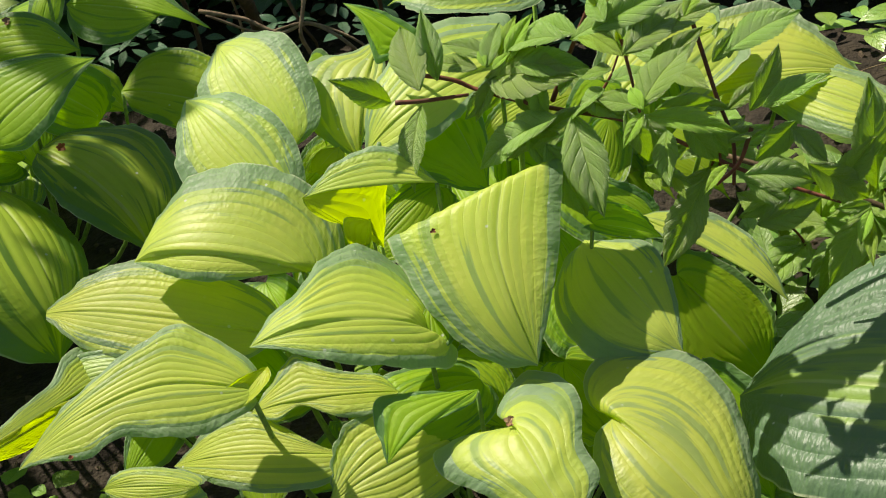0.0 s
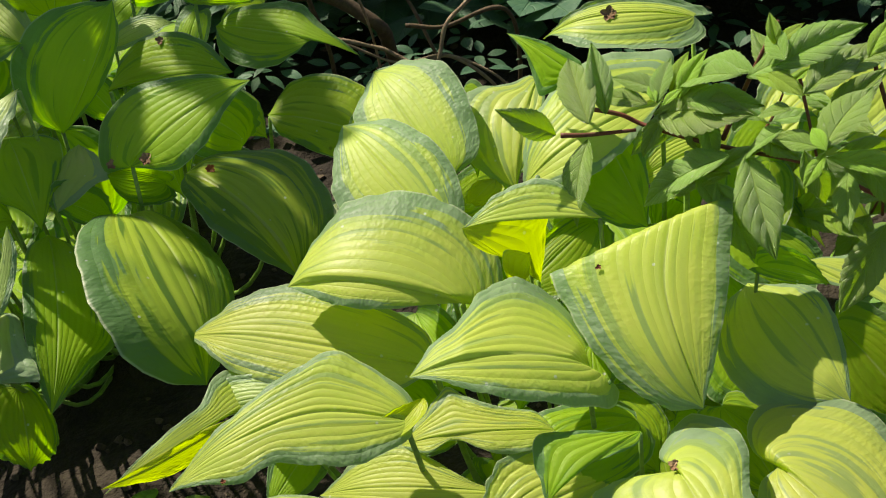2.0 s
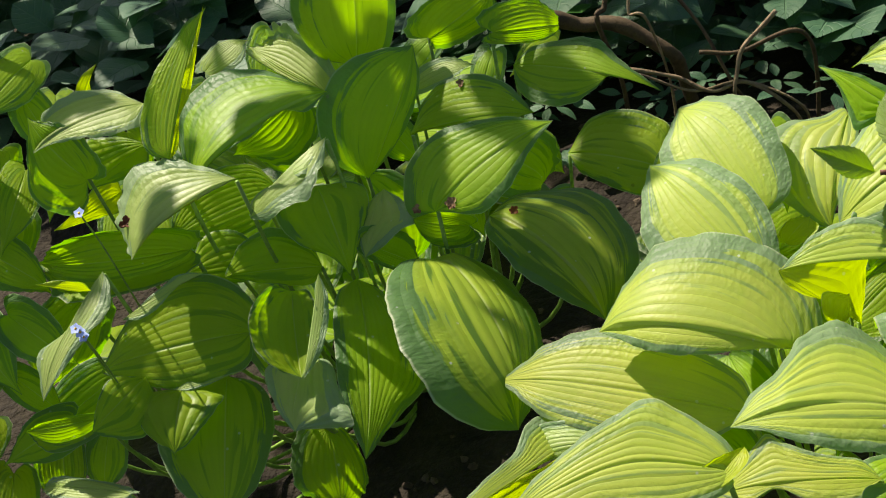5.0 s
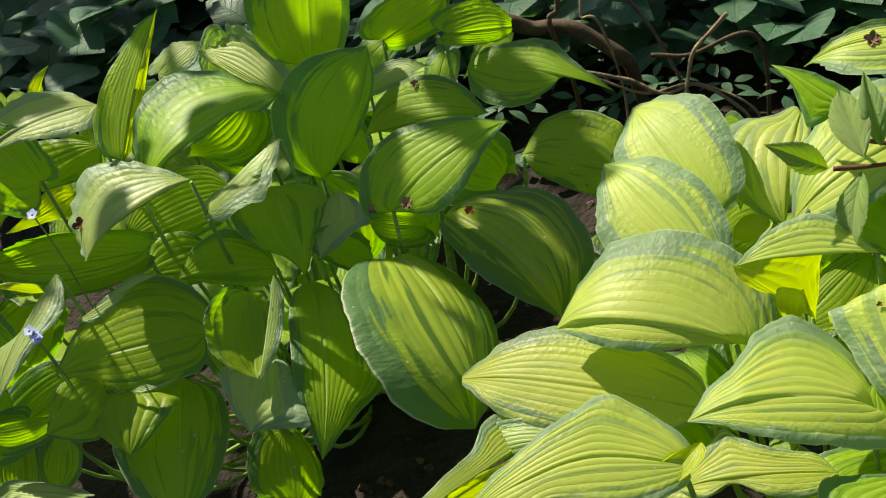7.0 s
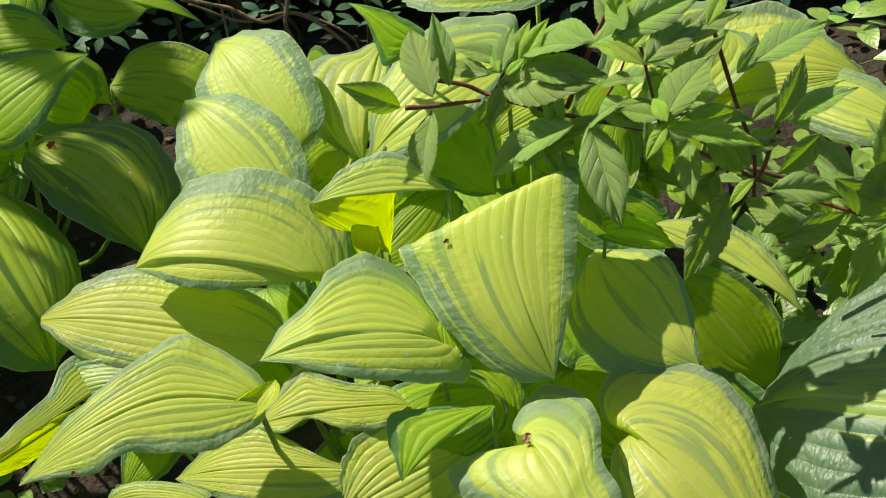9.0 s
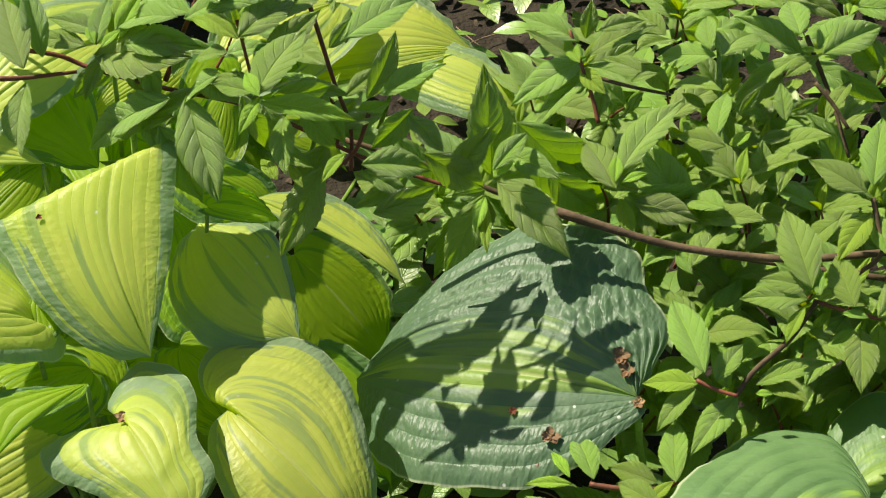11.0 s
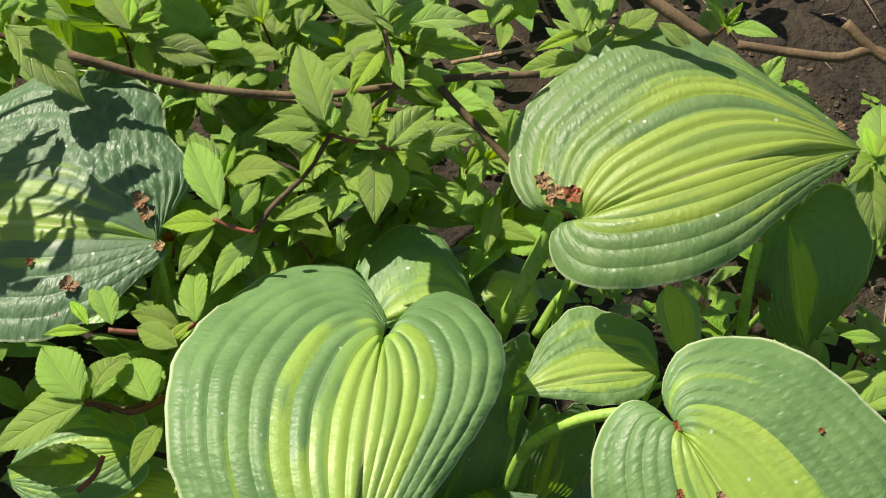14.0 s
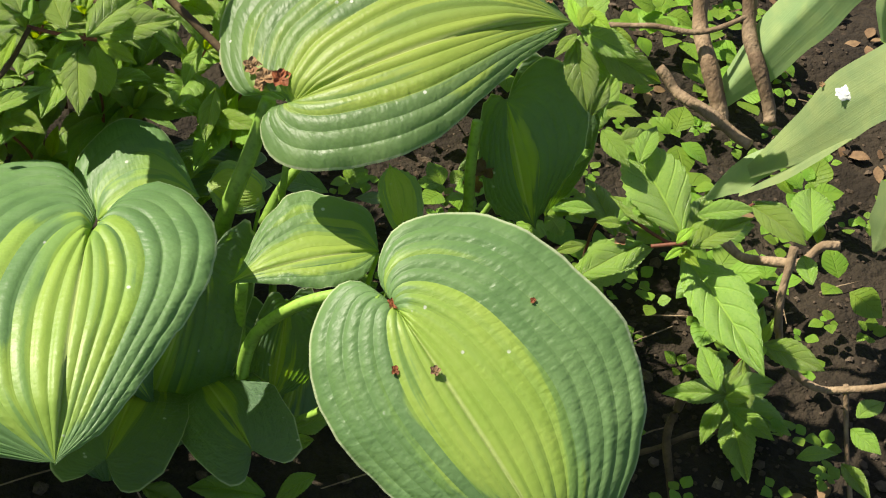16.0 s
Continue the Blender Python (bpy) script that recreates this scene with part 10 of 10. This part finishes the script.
def withered_petals(place, normal, size, material):
    """A crumpled clump of dry fallen petals."""
    rng = np.random.default_rng(int(abs(place[0]) * 9973 + abs(place[1]) * 131))
    V, F, k0 = [], [], 0
    z = Vector(normal).normalized()
    q = z.to_track_quat("Z", "Y").to_matrix()
    for i in range(5):
        u, v = np.meshgrid(np.linspace(-1, 1, 6), np.linspace(0, 1, 6))
        a = i * 1.26 + rng.uniform(-0.5, 0.5)
        w = np.sin(v * 2.6 + 0.3)
        x, y = u * w * 0.45, v * 1.0
        h = 0.35 * v + 0.25 * u * u * w + rng.uniform(-0.12, 0.12, u.shape)
        p = np.stack([x * math.cos(a) - y * math.sin(a), x * math.sin(a) + y * math.cos(a), h], -1).reshape(-1, 3) * size
        V.append(p @ np.array(q).T)
        F += [tuple(c + k0 for c in f) for f in grid_faces(6, 6)]
        k0 += 36
    me = mesh_of("withered_petals", np.concatenate(V), F)
    me.materials.append(material)
    ob = new("withered_petals", me)
    ob.location = place
    return tagged(ob, "crumpled brown dry petals fallen on a leaf" if material is not RUST else "rust-red shrivelled petal fallen on a leaf", "petals")


BLUE_PETAL = rough_material("blue_petal", rgb(0.30, 0.40, 0.75), rgb(0.45, 0.52, 0.85), 80, 0.6, 0.2, 0.001)
YELLOW_EYE = rough_material("yellow_flower_eye", rgb(0.8, 0.55, 0.05), rgb(0.7, 0.4, 0.03), 80, 0.6, 0.2, 0.001)
WHITE_FLECK = rough_material("white_dropping", rgb(0.78, 0.80, 0.78), rgb(0.6, 0.63, 0.6), 60, 0.6, 0.4, 0.002)


def small_flower(place):
    """A five-petalled blue flower, a few millimetres across, on a thin stalk."""
    fl = thing("forget_me_not", place, "tiny pale blue five-petalled flower with a yellow eye", "flower", "blue flowers")
    face = Vector((0.0, -0.5, 0.85)).to_track_quat("Z", "Y").to_matrix().to_4x4()
    pv, pf, pu = shrub_blade(0.006, 0.95, 0.2, -0.1, 0.0, 7, 5)
    for k in range(5):
        m = np.array(face @ Matrix.Rotation(k * 1.2566, 4, "Z"))
        part_at(fl, "petal", mesh_of("petal", pv @ m[:3, :3].T, pf), BLUE_PETAL)
    bm = bmesh.new()
    bmesh.ops.create_icosphere(bm, subdivisions=2, radius=0.0014)
    me = bpy.data.meshes.new("eye")
    bm.to_mesh(me)
    bm.free()
    part_at(fl, "eye", me, YELLOW_EYE)
    b = Vector(place)
    stem(fl, [b, b + Vector((0.004, 0.01, -0.05)), b + Vector((0.01, 0.02, -0.14))], 0.0008, 0.001, STALK, "stalk")


def fleck(place):
    """A dried white dropping on a strap leaf."""
    bm = bmesh.new()
    bmesh.ops.create_icosphere(bm, subdivisions=3, radius=0.008)
    for v in bm.verts:
        v.co = Vector((v.co.x, v.co.y * 0.7, v.co.z * 0.2)) * (1 + 0.5 * noise.noise(v.co * 260))
    me = bpy.data.meshes.new("white_fleck")
    bm.to_mesh(me)
    bm.free()
    me.materials.append(WHITE_FLECK)
    ob = new("white_fleck", me)
    ob.matrix_world = look(place, Vector(place) + Vector((0.3, 0.5, -0.8)))
    ob.location = place
    return tagged(ob, "dried white bird dropping on an iris leaf", "dropping")


# ---------- withered petals, small flowers and flecks on the leaves ----------
withered_petals((0.607, 0.868, 0.371), (-0.20, -0.36, 0.91), 0.0077, PETAL)
withered_petals((0.611, 0.852, 0.372), (-0.20, -0.35, 0.91), 0.0077, PETAL)
withered_petals((0.620, 0.843, 0.376), (-0.21, -0.35, 0.91), 0.0081, RUST)
withered_petals((0.668, 0.924, 0.273), (-0.20, -0.34, 0.92), 0.0050, PETAL)
withered_petals((0.607, 0.851, 0.366), (-0.20, -0.35, 0.92), 0.0054, PETAL)
withered_petals((0.315, 0.972, 0.322), (-0.10, -0.35, 0.93), 0.0079, PETAL)
withered_petals((0.317, 0.961, 0.317), (-0.10, -0.34, 0.94), 0.0070, PETAL)
withered_petals((0.349, 1.016, 0.233), (-0.10, -0.33, 0.94), 0.0061, RUST)
withered_petals((0.321, 0.934, 0.307), (-0.10, -0.32, 0.94), 0.0051, PETAL)
withered_petals((0.226, 0.959, 0.289), (-0.06, -0.32, 0.94), 0.0037, RUST)
withered_petals((0.250, 0.927, 0.289), (-0.07, -0.31, 0.95), 0.0078, DEAD_LEAF)
withered_petals((-0.865, 1.298, 0.453), (0.31, -0.52, 0.80), 0.0072, RUST)
withered_petals((-0.568, 1.519, 0.437), (0.17, -0.58, 0.80), 0.0048, PETAL)
withered_petals((-0.559, 1.359, 0.396), (0.17, -0.52, 0.83), 0.0068, PETAL)
withered_petals((-0.598, 1.370, 0.386), (0.19, -0.52, 0.83), 0.0056, PETAL)
withered_petals((-0.512, 1.401, 0.352), (0.15, -0.52, 0.84), 0.0052, RUST)
withered_petals((-0.109, 1.504, 0.430), (-0.00, -0.59, 0.81), 0.0083, PETAL)
withered_petals((0.646, 0.672, 0.292), (-0.16, -0.25, 0.96), 0.0052, RUST)
withered_petals((0.628, 0.625, 0.276), (-0.14, -0.22, 0.97), 0.0039, RUST)
withered_petals((0.652, 0.610, 0.283), (-0.15, -0.22, 0.96), 0.0043, DEAD_LEAF)
withered_petals((0.736, 0.626, 0.312), (-0.20, -0.25, 0.95), 0.0026, RUST)
withered_petals((0.837, 0.666, 0.302), (-0.24, -0.27, 0.93), 0.0050, PETAL)
withered_petals((0.841, 0.833, 0.411), (-0.31, -0.36, 0.88), 0.0042, PETAL)
withered_petals((-0.077, 0.968, 0.327), (0.03, -0.33, 0.94), 0.0050, PETAL)
withered_petals((-0.126, 1.114, 0.412), (0.05, -0.47, 0.88), 0.0026, RUST)
withered_petals((-0.431, 0.972, 0.333), (0.17, -0.38, 0.91), 0.0024, RUST)
withered_petals((0.789, 0.798, 0.271), (-0.22, -0.31, 0.93), 0.0101, DEAD_LEAF)
withered_petals((0.798, 0.822, 0.228), (-0.21, -0.30, 0.93), 0.0092, DEAD_LEAF)
withered_petals((1.044, 0.717, 0.367), (-0.35, -0.32, 0.88), 0.0026, PETAL)
small_flower((-0.886, 1.262, 0.493))
small_flower((-0.890, 1.188, 0.408))
small_flower((-0.888, 1.187, 0.403))
small_flower((-0.894, 1.189, 0.412))
fleck((1.048, 0.693, 0.377))
